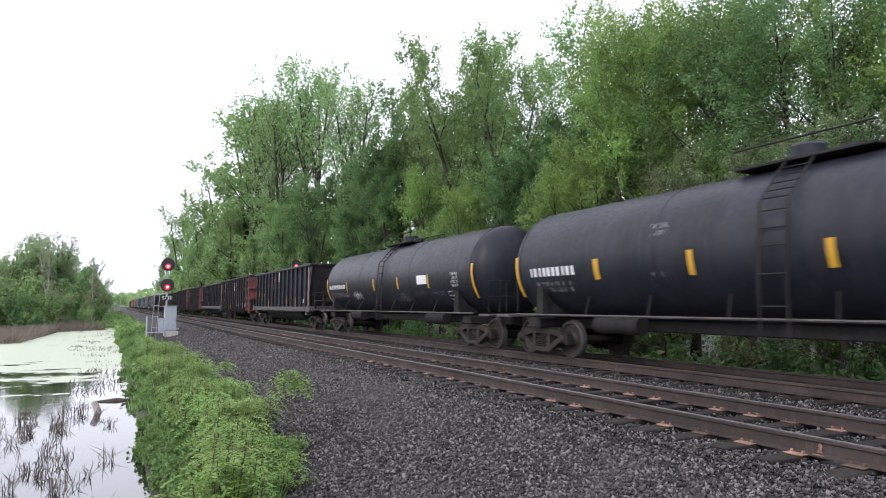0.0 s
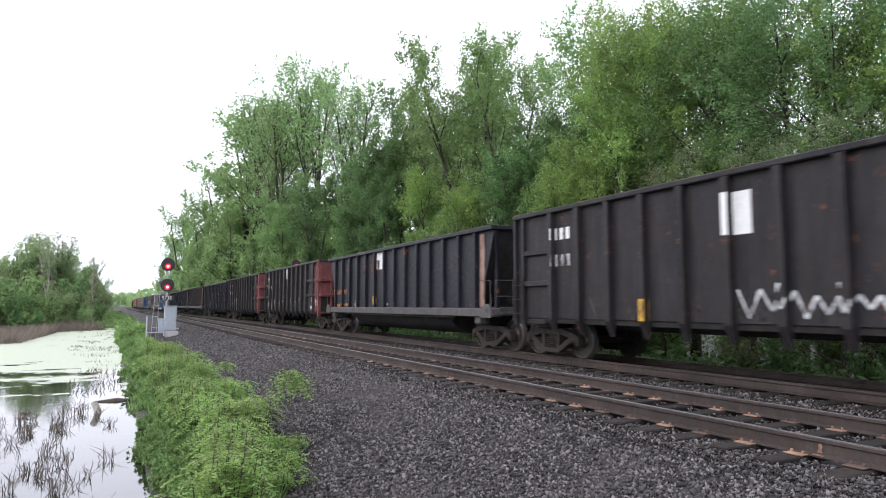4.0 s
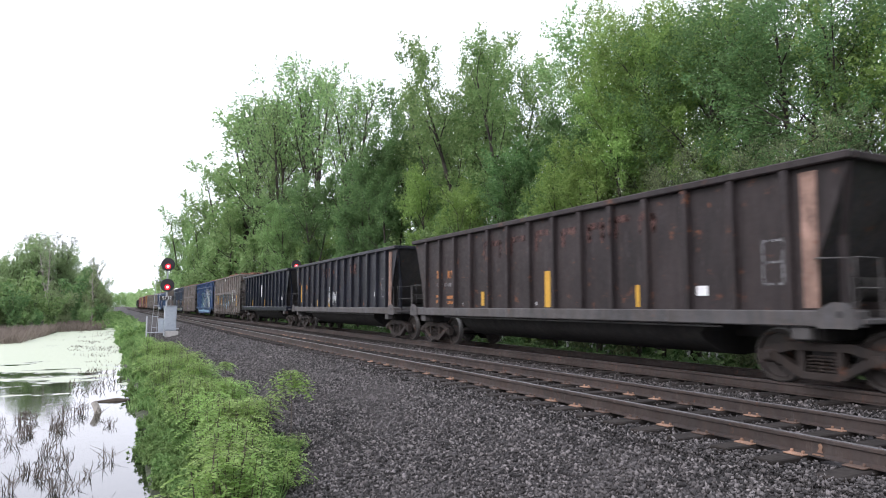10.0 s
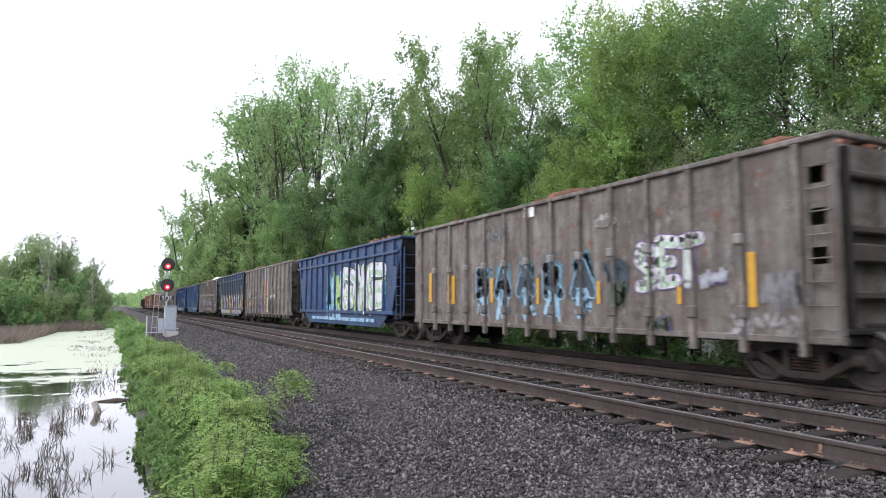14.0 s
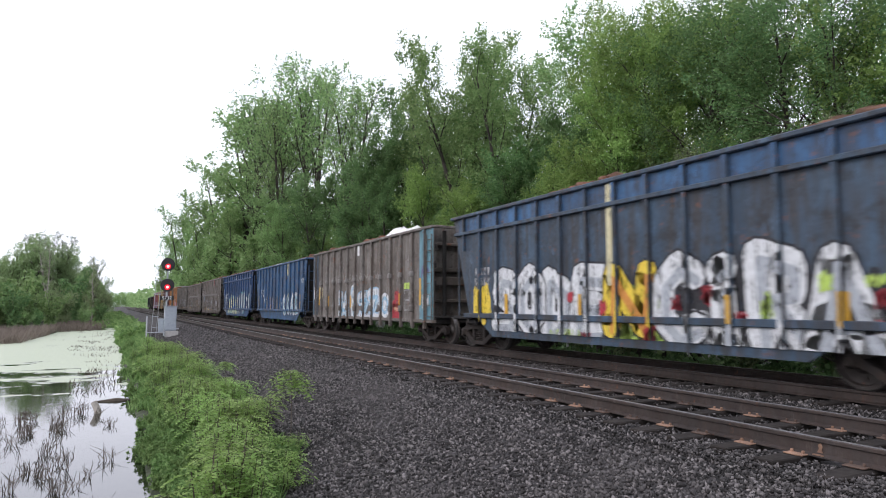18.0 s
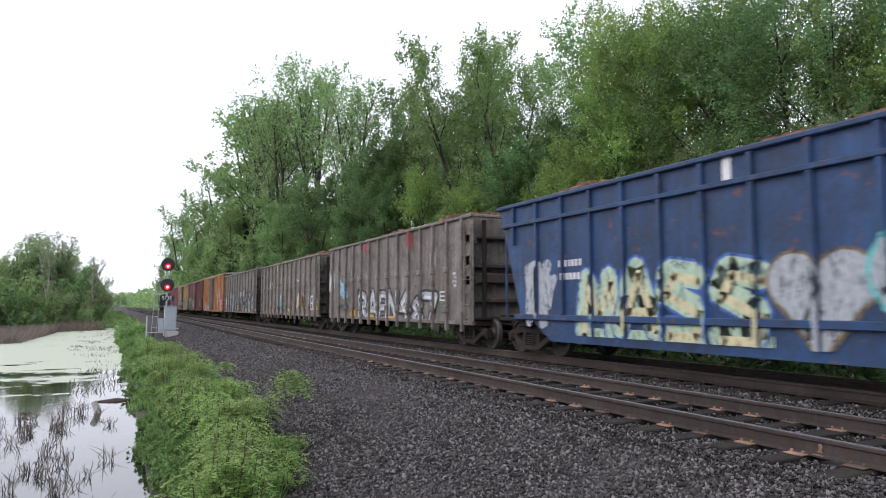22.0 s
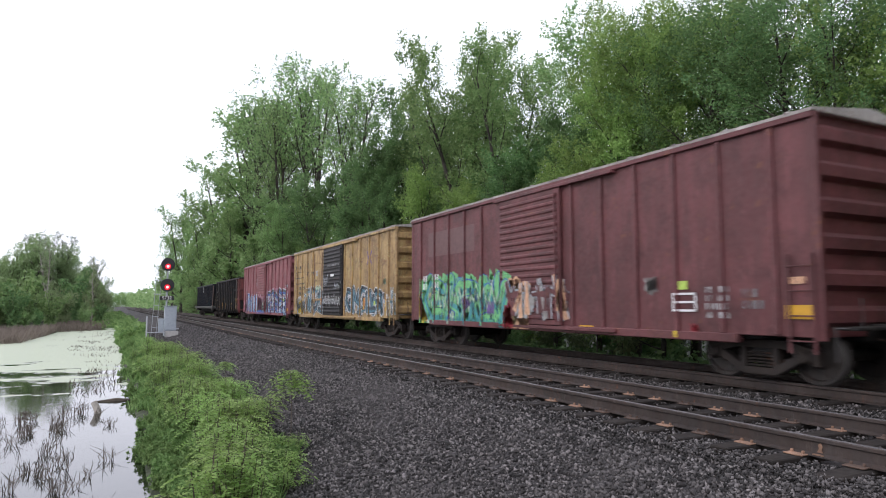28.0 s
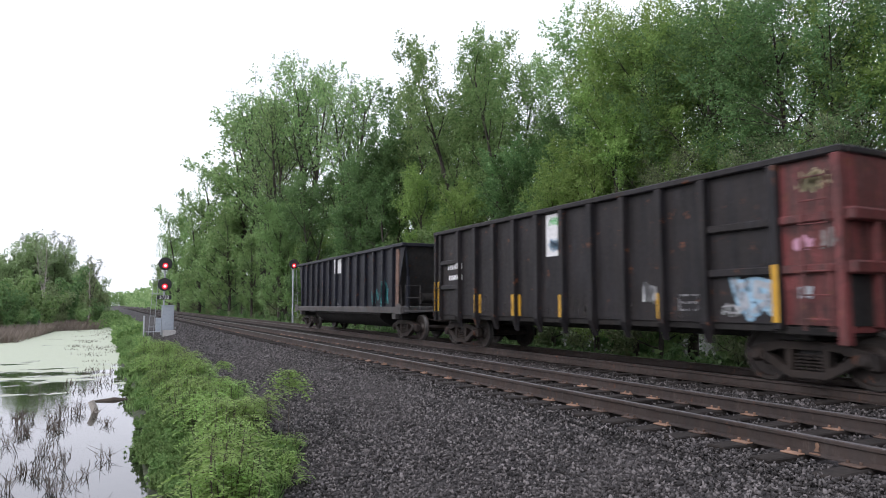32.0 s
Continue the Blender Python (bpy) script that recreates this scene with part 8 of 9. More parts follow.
scribble(G14, 216.41, 217.38, 3.19, 3.65, "g_silver", 43, w=0.06, n=3)
blob(G14, 220.73, 221.89, 2.81, 3.70, "g_smoke", 15, 3)
upper_band(B15, 232.95, 246.82, 3.10, 3.34, "blue")
blob(B15, 233.21, 244.89, 0.83, 1.87, "g_black", 230, 30)
blob(B15, 244.77, 246.04, 0.84, 1.86, "g_yellow", 231, 3)
blob(B15, 238.42, 240.08, 0.54, 1.79, "g_lime", 232, 5)
blob(B15, 240.40, 244.60, 0.50, 1.25, "g_white", 333, 12)
blob(B15, 234.20, 238.40, 0.50, 1.20, "g_white", 334, 12)
graffiti(B15, 240.08, 244.73, 0.62, 2.10, 4, 233, fill="g_white", line="g_black", word="SODE", second="g_silver", heavy=0.52, edge=0.10)
graffiti(B15, 238.60, 240.10, 0.72, 1.95, 1, 234, fill="g_yellow", line="g_black", word="N", second="g_orange", heavy=0.46, edge=0.10)
graffiti(B15, 234.30, 238.55, 0.60, 2.15, 4, 235, fill="g_white", line="g_black", word="CIRA", second="g_silver", heavy=0.52, edge=0.11)
graffiti(B15, 233.12, 233.88, 0.83, 2.10, 1, 237, fill="g_yellow", line="g_black", word="D", second="g_orange", heavy=0.36, edge=0.16)
blob(B15, 240.01, 240.30, 1.08, 1.41, "g_red", 240, 2)
blob(B15, 237.94, 238.23, 1.19, 1.47, "g_red", 241, 2)
blob(B15, 237.22, 237.50, 1.27, 1.66, "g_red", 242, 2)
blob(B15, 236.52, 236.80, 0.97, 1.19, "g_red", 243, 2)
blob(B15, 234.16, 234.49, 1.25, 1.52, "g_red", 244, 2)
blob(B15, 234.25, 234.51, 0.91, 1.08, "g_red", 245, 2)
blob(B15, 233.45, 233.76, 1.19, 1.62, "g_red", 246, 2)
blob(B15, 241.17, 241.43, 1.36, 1.61, "g_red", 247, 2)
blob(B15, 240.55, 240.95, 0.53, 0.70, "g_red", 248, 2)
blob(B15, 238.59, 238.99, 0.56, 0.89, "g_red", 249, 2)
blob(B15, 240.94, 242.25, 0.52, 0.77, "g_lime", 252, 2)
blob(B15, 236.02, 236.28, 0.99, 1.52, "g_lime", 253, 2)
blob(B15, 235.01, 235.27, 1.50, 1.80, "g_lime", 254, 2)
blob(B15, 234.22, 234.58, 1.55, 1.74, "g_lime", 255, 2)
blob(B15, 233.76, 233.91, 1.97, 2.10, "g_lime", 256, 2)
lettering(B15, 244.96, 245.77, 1.83, 2.43, "offwhite", 2)
sign(B15, 239.79, 239.99, 1.72, 3.94, "g_cream")
stripe(B15, 243.95, 244.19, 0.98, 1.60)
stripe(B15, 240.85, 241.04, 1.03, 1.55)
stripe(B15, 236.79, 236.94, 0.98, 1.48)
stripe(B15, 234.80, 234.93, 0.99, 1.50)
stripe(B15, 233.71, 233.93, 0.90, 1.83)
stripe(B15, 236.77, 236.90, 0.98, 1.48)
stripe(B15, 234.78, 234.89, 0.95, 1.49)
graffiti(G16, 253.55, 258.60, 0.60, 1.78, 4, 49, fill="g_white", line="g_sky", word="HIZZ", second="g_sky", heavy=0.42, edge=0.12)
blob(G16, 253.60, 256.40, 0.58, 0.95, "g_white", 149, 7)
decal(G16, "graffiti", [("g_white", [disc(y - G16.mid, z, r, 16) for y, z, r in ((256.75, 1.86, 0.36), (252.95, 1.30, 0.50))]),
                        ("g_sky", [disc(y - G16.mid, z, r, 14) for y, z, r in ((256.75, 1.86, 0.26), (252.95, 1.30, 0.36))]),
                        ("g_white", [disc(y - G16.mid, z, r, 12) for y, z, r in ((256.75, 1.86, 0.14), (252.95, 1.30, 0.22))])], "white spray-painted swirls")
decal(G16, "graffiti", [("g_red", [rect(251.30 - G16.mid, 252.15 - G16.mid, 0.68, 1.36), disc(251.50 - G16.mid, 1.32, 0.20, 12), disc(251.95 - G16.mid, 1.32, 0.20, 12), disc(251.74 - G16.mid, 1.66, 0.22, 14)])], "faded red spray-painted block")
scribble(G16, 251.40, 252.00, 1.05, 1.30, "g_peach", 50, w=0.04, n=3)
sign(G16, 248.46, 249.70, 0.67, 3.97, "teal")
frame_box(G16, 250.57, 251.03, 1.11, 1.87, "offwhite")
sign(G16, 250.55, 251.04, 1.89, 2.12, "g_lime")
stripe(G16, 249.53, 249.76, 1.30, 2.24)
stripe(G16, 251.20, 251.35, 1.30, 1.75)
stripe(G16, 256.97, 257.20, 1.18, 1.74)
stripe(G16, 253.43, 253.63, 1.30, 1.75)
scribble(G16, 248.96, 249.45, 1.11, 1.73, "g_white", 51, w=0.06, n=2)
scribble(G16, 248.91, 249.52, 2.21, 2.69, "g_purple", 52, w=0.05, n=2)
sign(G16, 255.93, 256.20, 3.46, 4.07, "white")
scribble(G16, 253.71, 259.91, 2.28, 2.73, "g_smoke", 53, w=0.04, n=6)
sign(G16, 262.19, 263.32, 0.73, 3.96, "steelblue")
blob(G16, 262.43, 262.96, 1.59, 2.26, "g_white", 17, 3)
blob(G16, 261.34, 261.88, 1.61, 2.27, "g_cream", 18, 3)
stripe(G16, 261.91, 262.12, 1.30, 2.21)
stripe(G16, 260.29, 260.48, 1.26, 1.76)
graffiti(B17, 266.30, 270.30, 0.86, 1.92, 4, 54, fill="g_white", line="g_slate", second="g_sky", word="COAB", heavy=0.42, edge=0.05)
scribble(B17, 266.40, 270.20, 1.00, 1.80, "g_slate", 56, w=0.03, n=4)
stripe(B17, 265.98, 266.16, 1.05, 1.94)
graffiti(B17, 271.13, 275.84, 0.91, 1.82, 5, 260, fill="palegrey", line="blue", heavy=0.3, edge=0.02)
sign(B17, 268.95, 269.20, 3.13, 4.09, "g_cream")
lettering(B17, 276.18, 276.83, 1.90, 2.39, "white", 1)
scribble(B17, 265.32, 265.76, 2.53, 2.94, "g_white", 55, w=0.06, n=1)
lettering(B17, 276.00, 276.82, 2.21, 2.42, "white", 1)
lettering(B17, 276.06, 276.74, 1.81, 2.05, "white", 1)
lettering(B17, 276.02, 276.83, 1.20, 1.40, "palegrey", 2)
stripe(B17, 277.62, 277.78, 0.97, 1.98)
stripe(B17, 275.29, 275.47, 0.97, 1.44)
stripe(B17, 273.24, 273.42, 0.94, 1.42)
graffiti(B17, 274.13, 274.74, 0.86, 1.79, 2, 19, fill="palegrey", line="g_blue", heavy=0.3, edge=0.04)
graffiti(B17, 273.09, 273.85, 0.90, 1.83, 2, 20, fill="offwhite", line="g_blue", heavy=0.3, edge=0.04)
scribble(B17, 275.16, 275.69, 1.49, 1.89, "g_white", 57, w=0.06, n=2)
sign(B18, 286.93, 291.44, 0.20, 0.79, "g_mint")
graffiti(B18, 286.90, 291.86, 0.67, 2.04, 4, 58, fill="g_mint", line="g_blue", word="MASS", heavy=0.4, edge=0.12, second="g_cream")
heart(B18, 285.21, 287.05, 0.42, 2.25, "g_silver", "g_gold")
blob(B18, 292.70, 294.21, 0.90, 2.38, "g_silver", 21, 4)
lettering(B18, 291.77, 292.52, 2.18, 2.40, "white", 1)
lettering(B18, 291.84, 292.48, 1.87, 2.09, "white", 1)
sign(B18, 287.63, 287.81, 3.44, 4.07, "white")
graffiti(B18, 281.75, 282.64, 1.02, 2.18, 1, 59, fill="g_white", line="g_black")
heart(B18, 282.99, 285.44, 0.36, 2.42, "g_silver", "g_aqua")
graffiti(G19, 305.76, 307.01, 0.64, 1.88, 1, 60, fill="g_silver", line="g_black", word="R", edge=0.17, second="g_white", heavy=0.25)
graffiti(G19, 304.62, 305.67, 0.64, 1.91, 1, 61, fill="g_silver", line="g_black", word="A", edge=0.17, second="g_white", heavy=0.25)
graffiti(G19, 303.56, 304.58, 0.68, 1.87, 1, 62, fill="g_silver", line="g_black", word="E", edge=0.17, second="g_white", heavy=0.25)
graffiti(G19, 302.47, 303.56, 0.72, 1.89, 1, 63, fill="g_silver", line="g_black", word="N", edge=0.17, second="g_white", heavy=0.25)
graffiti(G19, 301.43, 302.44, 0.74, 1.77, 1, 64, fill="g_silver", line="g_black", word="4", edge=0.17, second="g_white", heavy=0.25)
graffiti(G19, 300.29, 301.20, 0.65, 1.58, 1, 65, fill="g_silver", line="g_black", word="8", edge=0.17, second="g_white", heavy=0.25)
graffiti(G19, 299.15, 300.22, 0.70, 1.76, 1, 66, fill="g_silver", line="g_black", word="7", edge=0.17, second="g_white", heavy=0.25)
sign(G19, 305.94, 306.26, 3.56, 4.09, "g_red")
sign(G19, 301.22, 301.77, 3.39, 4.09, "g_red")
sign(G19, 298.48, 299.00, 1.05, 1.76, "g_moss")
frame_box(G19, 298.49, 298.96, 1.44, 1.75, "white")
scribble(G19, 310.22, 311.18, 1.93, 3.26, "g_white", 67, w=0.05, n=2)
blob(G19, 308.38, 309.52, 1.72, 2.53, "g_sky", 22, 3)
lettering(G19, 308.33, 309.42, 1.11, 1.39, "g_black", 1)
sign(G19, 307.23, 307.86, 0.85, 1.11, "bar_yellow")
sign(G19, 304.99, 305.43, 0.71, 0.93, "bar_yellow")
sign(G19, 302.81, 303.35, 0.70, 0.89, "bar_yellow")
sign(G19, 299.51, 299.81, 0.71, 0.85, "bar_yellow")
lettering(G19, 297.83, 298.04, 1.85, 2.36, "white", 4)
scribble(G19, 299.21, 299.72, 2.39, 3.21, "g_smoke", 68, w=0.05, n=2)
scribble(G19, 307.20, 310.04, 2.43, 3.24, "g_smoke", 69, w=0.04, n=3)
scribble(G19, 310.54, 311.11, 1.91, 3.09, "g_white", 70, w=0.045, n=2)
wildstyle(G20, 321.42, 322.30, 0.78, 2.07, 2, 71, ("g_mint", "g_sky"), "g_mint")
blob(G20, 320.39, 321.12, 0.99, 1.42, "g_green", 23, 3)
sign(G20, 318.09, 318.31, 3.53, 3.98, "g_lime")
sign(G20, 322.66, 322.91, 3.55, 3.98, "g_lime")
blob(G20, 316.81, 317.60, 1.02, 1.90, "g_cream", 24, 4)
blob(G20, 315.58, 316.62, 1.04, 1.98, "g_peach", 25, 4)
sign(G20, 314.12, 314.63, 1.06, 1.82, "white")
sign(G20, 314.19, 314.54, 1.45, 1.76, "g_moss")
sign(G20, 314.21, 314.55, 1.12, 1.39, "g_moss")
sign(G20, 313.27, 313.66, 1.05, 1.26, "bar_yellow")
sign(G20, 315.84, 316.36, 1.04, 1.18, "bar_yellow")
sign(G20, 319.21, 319.77, 0.95, 1.12, "bar_yellow")
sign(G20, 323.78, 324.25, 0.91, 1.08, "bar_yellow")
scribble(G20, 315.07, 320.51, 2.29, 3.20, "g_smoke", 72, w=0.05, n=8)
scribble(G20, 317.06, 317.57, 2.64, 2.83, "g_white", 73, w=0.04, n=1)
sign(G20, 326.62, 326.96, 1.05, 1.25, "bar_yellow")
sign(G20, 323.95, 324.40, 0.89, 1.01, "bar_yellow")
scribble(G20, 324.03, 324.75, 2.30, 2.98, "g_white", 74, w=0.06, n=2)
lettering(G20, 325.65, 326.23, 2.14, 2.44, "g_smoke", 1)
lettering(G20, 325.73, 326.19, 1.81, 2.00, "g_smoke", 1)
lettering(G20, 324.98, 325.34, 1.77, 2.37, "g_smoke", 2)
graffiti(G21, 330.86, 342.09, 0.57, 2.34, 7, 75, fill="g_silver", line="g_black", heavy=0.3, edge=0.2)
sign(G21, 329.18, 330.13, 0.88, 1.02, "bar_yellow")
sign(G21, 332.31, 332.92, 0.87, 1.05, "bar_yellow")
sign(G21, 334.72, 335.40, 0.89, 1.05, "bar_yellow")
sign(G21, 336.97, 337.80, 0.90, 1.08, "bar_yellow")
lettering(G21, 341.80, 342.70, 1.69, 2.46, "offwhite", 2)
scribble(G21, 343.32, 344.18, 0.91, 2.18, "g_white", 76, w=0.06, n=1)
scribble(G21, 330.95, 332.15, 2.17, 2.80, "g_smoke", 77, w=0.06, n=2)
blob(O22, 359.08, 359.84, 2.98, 4.04, "fadedyellow", 60, 2)
blob(O22, 358.30, 358.97, 2.95, 3.80, "fadedyellow", 61, 2)
blob(O22, 357.60, 358.20, 3.08, 3.74, "fadedyellow", 62, 2)
blob(O22, 356.98, 357.52, 2.65, 3.54, "fadedyellow", 63, 2)
blob(O22, 356.40, 356.89, 2.78, 3.51, "fadedyellow", 64, 2)
blob(O22, 355.88, 356.33, 2.76, 3.33, "fadedyellow", 65, 2)
blob(O22, 355.41, 355.82, 2.53, 3.31, "fadedyellow", 66, 2)
blob(O22, 355.14, 360.13, 0.53, 1.37, "g_sky", 28, 9)
wildstyle(O22, 355.13, 360.04, 0.59, 1.60, 7, 78, ("g_sky", "g_silver", "g_smoke"), "g_white")
sign(O22, 357.95, 358.94, 1.12, 1.60, "yellow")
sign(O22, 357.07, 357.90, 1.11, 1.58, "yellow")
sign(O22, 356.00, 356.59, 1.75, 2.20, "g_smoke")
graffiti(O22, 359.19, 360.08, 0.94, 1.80, 1, 79, fill="g_red", line="g_silver")
lettering(O22, 357.39, 359.15, 2.38, 2.65, "rust", 1)
sign(O22, 355.42, 355.65, 2.47, 2.89, "white")
sign(O22, 355.08, 355.25, 2.56, 2.69, "white")
blob(O22, 355.17, 355.56, 3.53, 3.92, "g_white", 29, 3)
scribble(O22, 348.04, 349.85, 0.98, 3.41, "g_white", 80, w=0.12, n=1)
graffiti(O22, 346.36, 348.17, 0.74, 1.84, 1, 81, fill="g_pink", line="g_white")
sign(M23, 373.01, 376.17, 2.92, 3.73, "fadedpanel")
wildstyle(M23, 370.97, 376.57, 0.60, 2.07, 6, 82, ("g_green", "g_mint"), "g_blue", "g_green")
blob(M23, 375.94, 376.94, 0.77, 1.79, "g_yellow", 31, 4)
blob(M23, 369.92, 371.25, 0.72, 1.90, "g_peach", 32, 5)
graffiti(M23, 371.10, 376.25, 0.80, 2.05, 4, 182, fill="g_green", line="g_blue", second="g_teal", heavy=0.36, edge=0.07)
scribble(M23, 371.20, 376.20, 1.10, 1.95, "g_mint", 183, w=0.06, n=6)
blob(M23, 371.30, 375.60, 0.62, 0.98, "g_teal", 184, 9)
wildstyle(M23, 368.60, 371.00, 0.95, 2.05, 4, 83, ("g_smoke", "maroon", "maroon", "g_peach"), "g_silver")
blob(M23, 370.70, 371.30, 0.70, 1.30, "g_red", 85, 3)
scribble(M23, 371.20, 376.30, 0.85, 1.95, "g_slate", 186, w=0.045, n=5)
blob(M23, 373.20, 373.80, 1.20, 1.50, "g_purple", 187, 2)
blob(M23, 371.80, 372.30, 1.05, 1.40, "g_purple", 188, 2)
lettering(M23, 376.26, 376.71, 1.79, 2.34, "white", 2)
lettering(M23, 375.39, 375.82, 1.83, 2.36, "white", 2)
lettering(M23, 364.05, 364.57, 1.05, 1.65, "offwhite", 4)
sign(M23, 364.97, 365.18, 1.59, 1.75, "g_lime")
frame_box(M23, 364.76, 365.29, 1.18, 1.53, "white")
sign(M23, 362.52, 362.99, 1.08, 1.30, "bar_yellow")
sign(M23, 364.88, 365.35, 0.69, 0.82, "g_yellow")
sign(M23, 367.64, 368.13, 0.71, 0.85, "bar_yellow")
lettering(M23, 363.38, 363.79, 1.21, 1.60, "palegrey", 2)
sign(M23, 362.63, 362.92, 1.63, 1.74, "g_peach")
blob(M23, 365.68, 366.06, 1.53, 1.86, "g_smoke", 33, 3)
blob(M23, 364.72, 364.91, 0.79, 0.96, "g_red", 34, 2)
cross(Y24, 381.65, 382.20, 3.03, 3.55, "g_purple")
lettering(Y24, 382.52, 383.09, 3.12, 3.35, "rust", 2)
lettering(Y24, 380.79, 381.33, 3.10, 3.36, "rust", 2)
blob(Y24, 388.49, 390.59, 1.98, 2.28, "g_mint", 290, 5)
wildstyle(Y24, 388.30, 392.20, 0.90, 2.10, 6, 273, ("g_slate", "g_deepteal", "g_silver", "g_slate"), "g_white")
graffiti(Y24, 388.45, 391.60, 0.95, 2.15, 4, 285, fill="g_slate", line="g_white", second="g_deepteal", heavy=0.36, edge=0.07)
wildstyle(Y24, 379.60, 384.90, 0.88, 2.00, 8, 271, ("g_slate", "g_slate", "g_silver"), "g_white")
graffiti(Y24, 380.40, 384.80, 0.98, 2.05, 5, 286, fill="g_slate", line="g_white", second="g_deepteal", heavy=0.32, edge=0.08)
wildstyle(Y24, 379.02, 379.72, 0.88, 2.10, 2, 272, ("g_deepteal", "g_slate"), "g_white")
blob(Y24, 392.20, 393.90, 0.80, 1.75, "g_white", 287, 6)
blob(Y24, 392.41, 393.43, 0.85, 1.60, "g_yellow", 37, 3)
scribble(Y24, 392.10, 393.90, 0.85, 1.70, "g_slate", 288, w=0.07, n=3)
sign(Y24, 389.81, 390.28, 1.40, 2.02, "yellow")
sign(Y24, 379.77, 380.03, 1.08, 1.53, "bar_yellow")
sign(Y24, 382.41, 382.57, 1.12, 1.54, "bar_yellow")
sign(Y24, 381.11, 381.30, 1.31, 1.47, "g_lime")
blob(Y24, 379.99, 380.29, 2.12, 2.35, "g_mint", 274, 3)
scribble(Y24, 385.30, 388.02, 1.22, 1.86, "g_white", 275, w=0.03, n=5)
scribble(Y24, 387.22, 388.11, 2.21, 2.90, "g_silver", 276, w=0.025, n=2)
scribble(Y24, 385.29, 386.25, 2.03, 2.41, "g_silver", 277, w=0.03, n=2)
sign(Y24, 386.34, 386.88, 2.68, 2.80, "white")
sign(Y24, 385.49, 387.45, 3.18, 3.27, "palegrey")
sign(Y24, 382.31, 382.55, 1.27, 1.61, "g_orange")
company_mark(Y24, 393.63, 394.04, 3.28, 3.54, "g_black", 0)
company_mark(Y24, 392.92, 393.26, 3.32, 3.53, "g_black", 1)
company_mark(Y24, 392.48, 392.70, 3.32, 3.54, "g_black", 2)
company_mark(Y24, 391.28, 391.44, 3.30, 3.61, "g_black", 3)
company_mark(Y24, 391.25, 391.56, 2.92, 3.17, "g_black", 4)
company_mark(Y24, 390.25, 390.65, 2.89, 3.12, "g_black", 5)
frame_box(Y24, 392.23, 393.93, 2.50, 3.19, "g_black")
lettering(Y24, 392.04, 393.30, 2.14, 2.38, "g_black", 1)
lettering(Y24, 392.09, 393.31, 1.85, 2.08, "g_black", 1)
cross(Y24, 389.26, 389.62, 2.82, 3.09, "g_silver")
blob(Y24, 388.68, 389.72, 2.07, 2.31, "g_mint", 38, 5)
sign(Y24, 388.53, 388.71, 1.32, 1.68, "g_orange")
blob(P25, 396.20, 410.70, 0.52, 1.96, "g_rose", 39, 30)
blob(P25, 396.07, 401.77, 1.45, 2.44, "g_rose", 40, 18)
sign(P25, 396.36, 409.31, 0.54, 0.96, "g_blue")
wildstyle(P25, 404.90, 409.55, 0.78, 2.15, 9, 89, ("g_sky", "g_blue", "g_white", "g_slate"), "g_white")
graffiti(P25, 405.10, 409.30, 0.90, 2.15, 5, 289, fill="g_blue", line="g_white", second="g_sky", heavy=0.26, edge=0.06)
wildstyle(P25, 396.29, 402.30, 0.80, 2.10, 10, 281, ("g_blue", "g_slate", "g_blue", "g_sky"), "g_white")
graffiti(P25, 396.60, 401.80, 0.92, 2.18, 5, 280, fill="g_slate", line="g_white", second="g_blue", heavy=0.30, edge=0.09)
blob(P25, 399.09, 400.88, 0.60, 0.87, "g_smoke", 282, 6)
wildstyle(P25, 396.36, 398.52, 0.68, 1.11, 6, 283, ("g_blue", "g_sky"), "g_white")
blob(P25, 398.32, 398.88, 0.65, 0.81, "g_orange", 284, 3)
wildstyle(P25, 401.79, 402.84, 0.84, 1.82, 2, 92, ("g_moss", "g_black"), "g_white")
sign(P25, 395.91, 396.35, 0.97, 1.14, "bar_yellow")
sign(P25, 398.37, 398.82, 0.65, 0.80, "bar_yellow")
sign(P25, 396.70, 397.13, 1.27, 1.51, "white")
sign(P25, 396.99, 397.18, 1.55, 1.69, "g_lime")
blob(P25, 395.93, 396.42, 2.39, 2.59, "g_silver", 41, 4)
scribble(P25, 396.02, 396.46, 1.61, 1.92, "g_white", 93, w=0.05, n=2)
sign(P25, 401.37, 402.21, 0.60, 0.73, "bar_yellow")
lettering(P25, 409.22, 409.91, 2.25, 2.48, "palegrey", 1)
lettering(P25, 409.23, 409.85, 1.79, 2.05, "palegrey", 1)
lettering(P25, 405.34, 405.65, 2.63, 3.28, "offwhite", 3)
sign(P25, 408.25, 408.76, 0.74, 0.91, "bar_yellow")
sign(P25, 405.06, 405.59, 0.71, 0.86, "bar_yellow")
sign(G26, 419.60, 420.21, 2.47, 3.50, "white")
blob(G26, 419.68, 420.11, 3.22, 3.43, "g_green", 42, 3)
blob(G26, 419.69, 420.10, 2.56, 2.88, "g_sky", 43, 3)
lettering(G26, 424.54, 425.48, 2.36, 2.59, "white", 1)
lettering(G26, 424.54, 425.40, 2.03, 2.24, "white", 1)
stripe(G26, 413.81, 414.01, 1.01, 1.93)
stripe(G26, 416.36, 416.62, 1.03, 1.52)
stripe(G26, 419.43, 419.69, 1.00, 1.53)
stripe(G26, 421.32, 421.64, 1.01, 1.56)
stripe(G26, 423.36, 423.62, 1.06, 1.59)
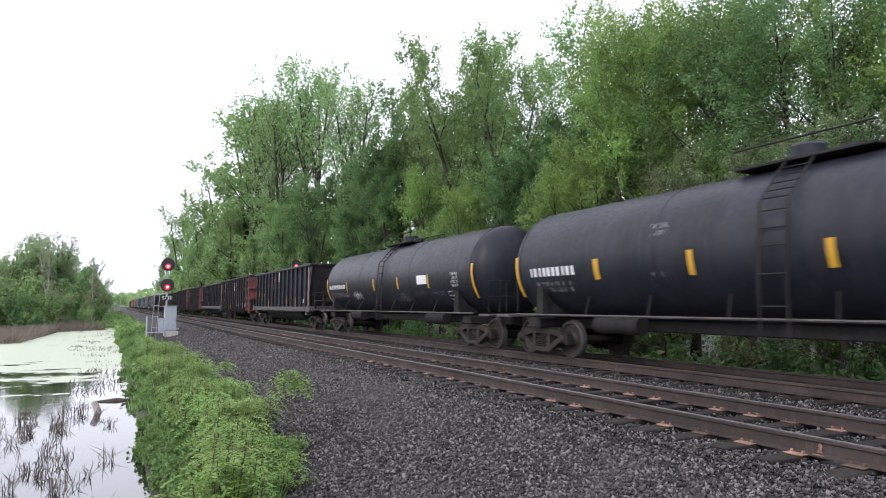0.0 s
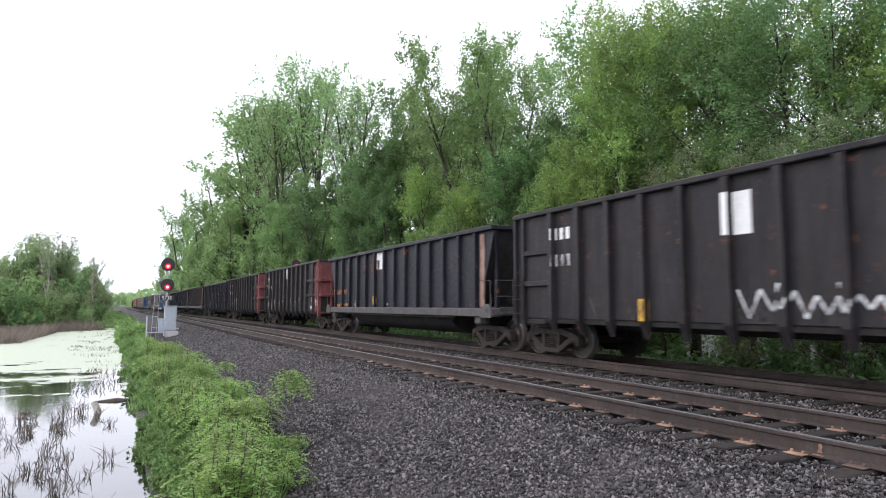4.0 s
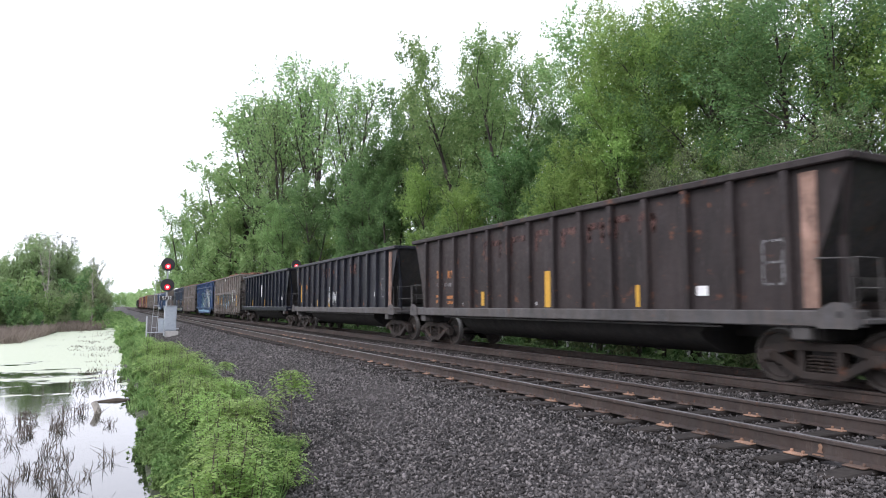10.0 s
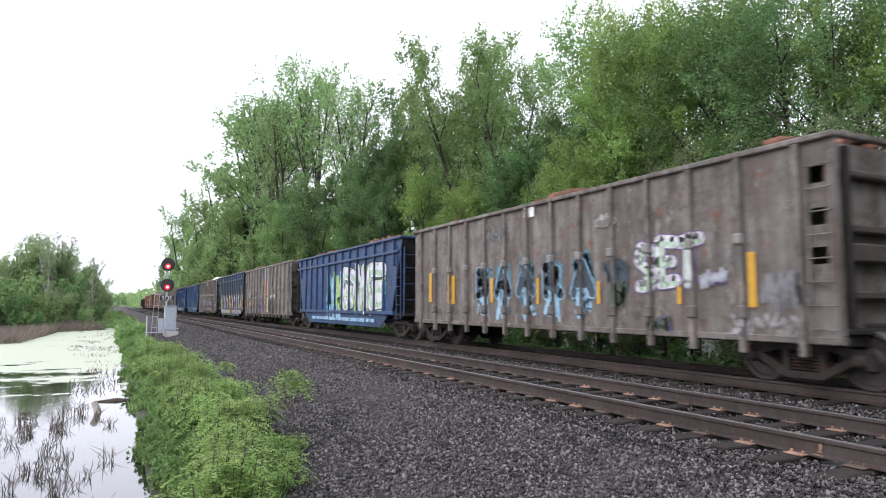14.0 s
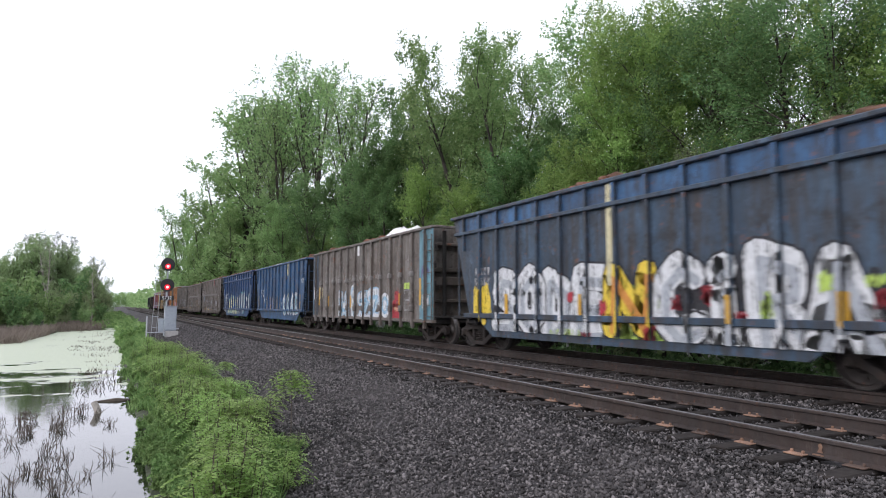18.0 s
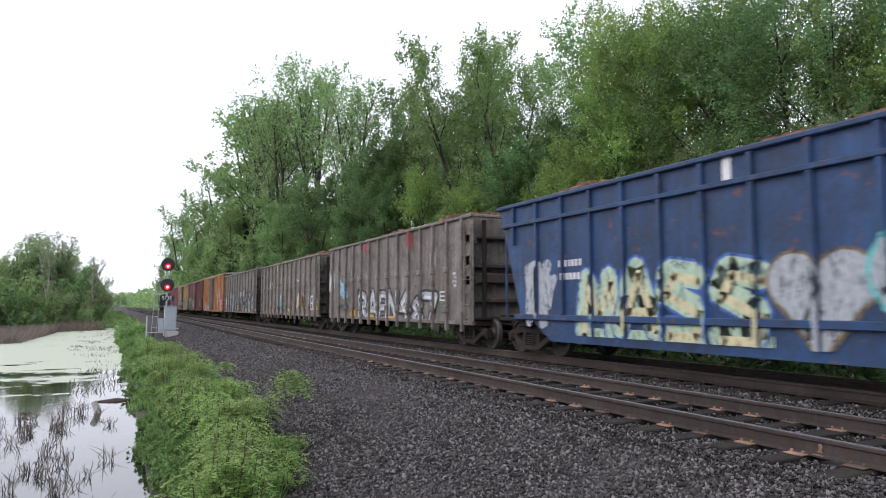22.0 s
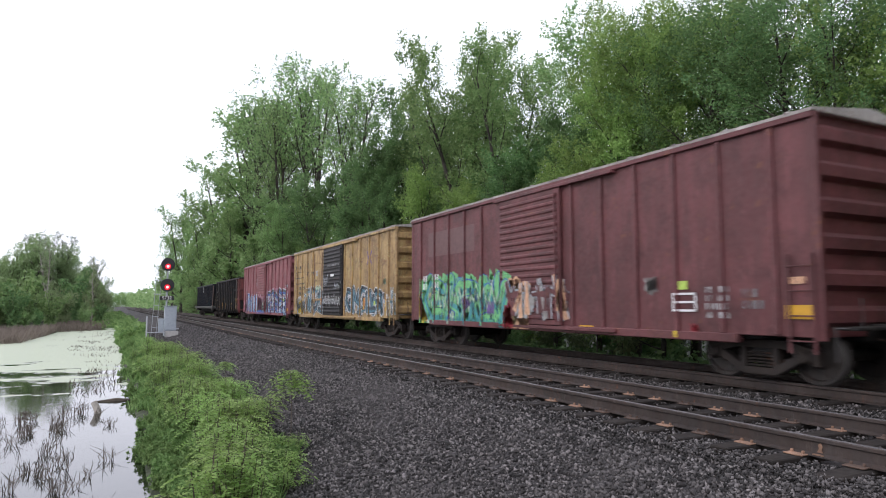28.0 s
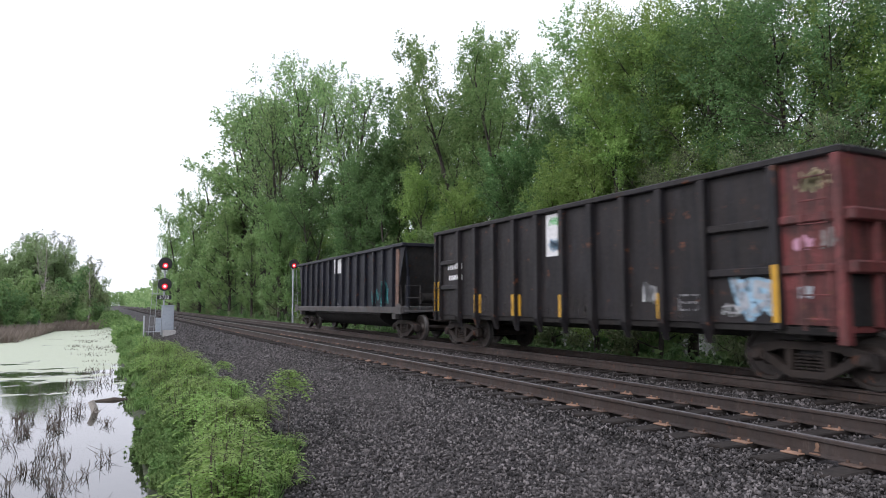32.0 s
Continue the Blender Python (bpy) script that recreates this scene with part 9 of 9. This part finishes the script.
stripe(G26, 425.88, 426.29, 1.09, 2.04)
scribble(G26, 416.50, 416.92, 1.30, 1.75, "g_white", 94, w=0.07, n=2)
graffiti(G26, 414.06, 414.76, 1.13, 1.70, 2, 95, fill="g_silver", line="g_sky")
blob(G26, 414.66, 415.06, 1.11, 1.30, "g_white", 44, 4)
frame_box(G26, 415.54, 416.03, 1.18, 1.49, "palegrey")
blob(G26, 413.00, 413.58, 3.06, 3.37, "g_cream", 45, 4)
blob(G26, 413.35, 413.62, 1.39, 1.60, "g_silver", 46, 4)
blob(G26, 413.31, 413.68, 2.13, 2.35, "g_rose", 47, 4)
blob(G26, 412.88, 413.22, 2.14, 2.43, "g_smoke", 48, 4)
for car, q0, q1, k in ((G4, 55.0, 63.0, 0), (G6, 86.5, 95.0, 1), (G7, 102.0, 110.5, 2), (G26, 415.5, 424.0, 3)):
    for j in range(6):
        q = q0 + (q1 - q0) * (j + 0.5) / 6
        blob(car, q - 0.45, q + 0.40, 1.02, 1.30 + 0.12 * (j % 3), "dust", 400 + 10 * k + j, 2, "dusty scuffed patch", "scuff")
sign(H27, 436.18, 437.04, 2.77, 3.44, "white")
blob(H27, 430.52, 431.35, 1.31, 2.20, "g_teal", 49, 3)
scribble(H27, 431.47, 432.30, 1.31, 1.95, "g_teal", 96, w=0.05, n=1)


def travelled(t):
    """How far the train has come since the clip began."""
    return 12.72 * t


def motions():
    times = [0, 4, 8, 12, 16, 20, 24, 28, 32]
    for ob, mid in MOVERS:
        walk(ob, [(t, pose(FAR, mid - travelled(t), 0)) for t in times])
    # the wheels turn with the train; alike wheelsets share one set of keys
    steps = [k / 30 for k in range(0, 961)]
    first = {}
    for ws, w in WHEELS:
        if w not in first:
            walk(ws, [(t, pose(0, w * 0.889, 0.457, math.degrees(travelled(t) / 0.457))) for t in steps])
            first[w] = ws.animation_data
        else:
            ws.rotation_mode = "QUATERNION"
            keys = ws.animation_data_create()
            keys.action = first[w].action
            keys.action_slot = first[w].action_slot


motions()
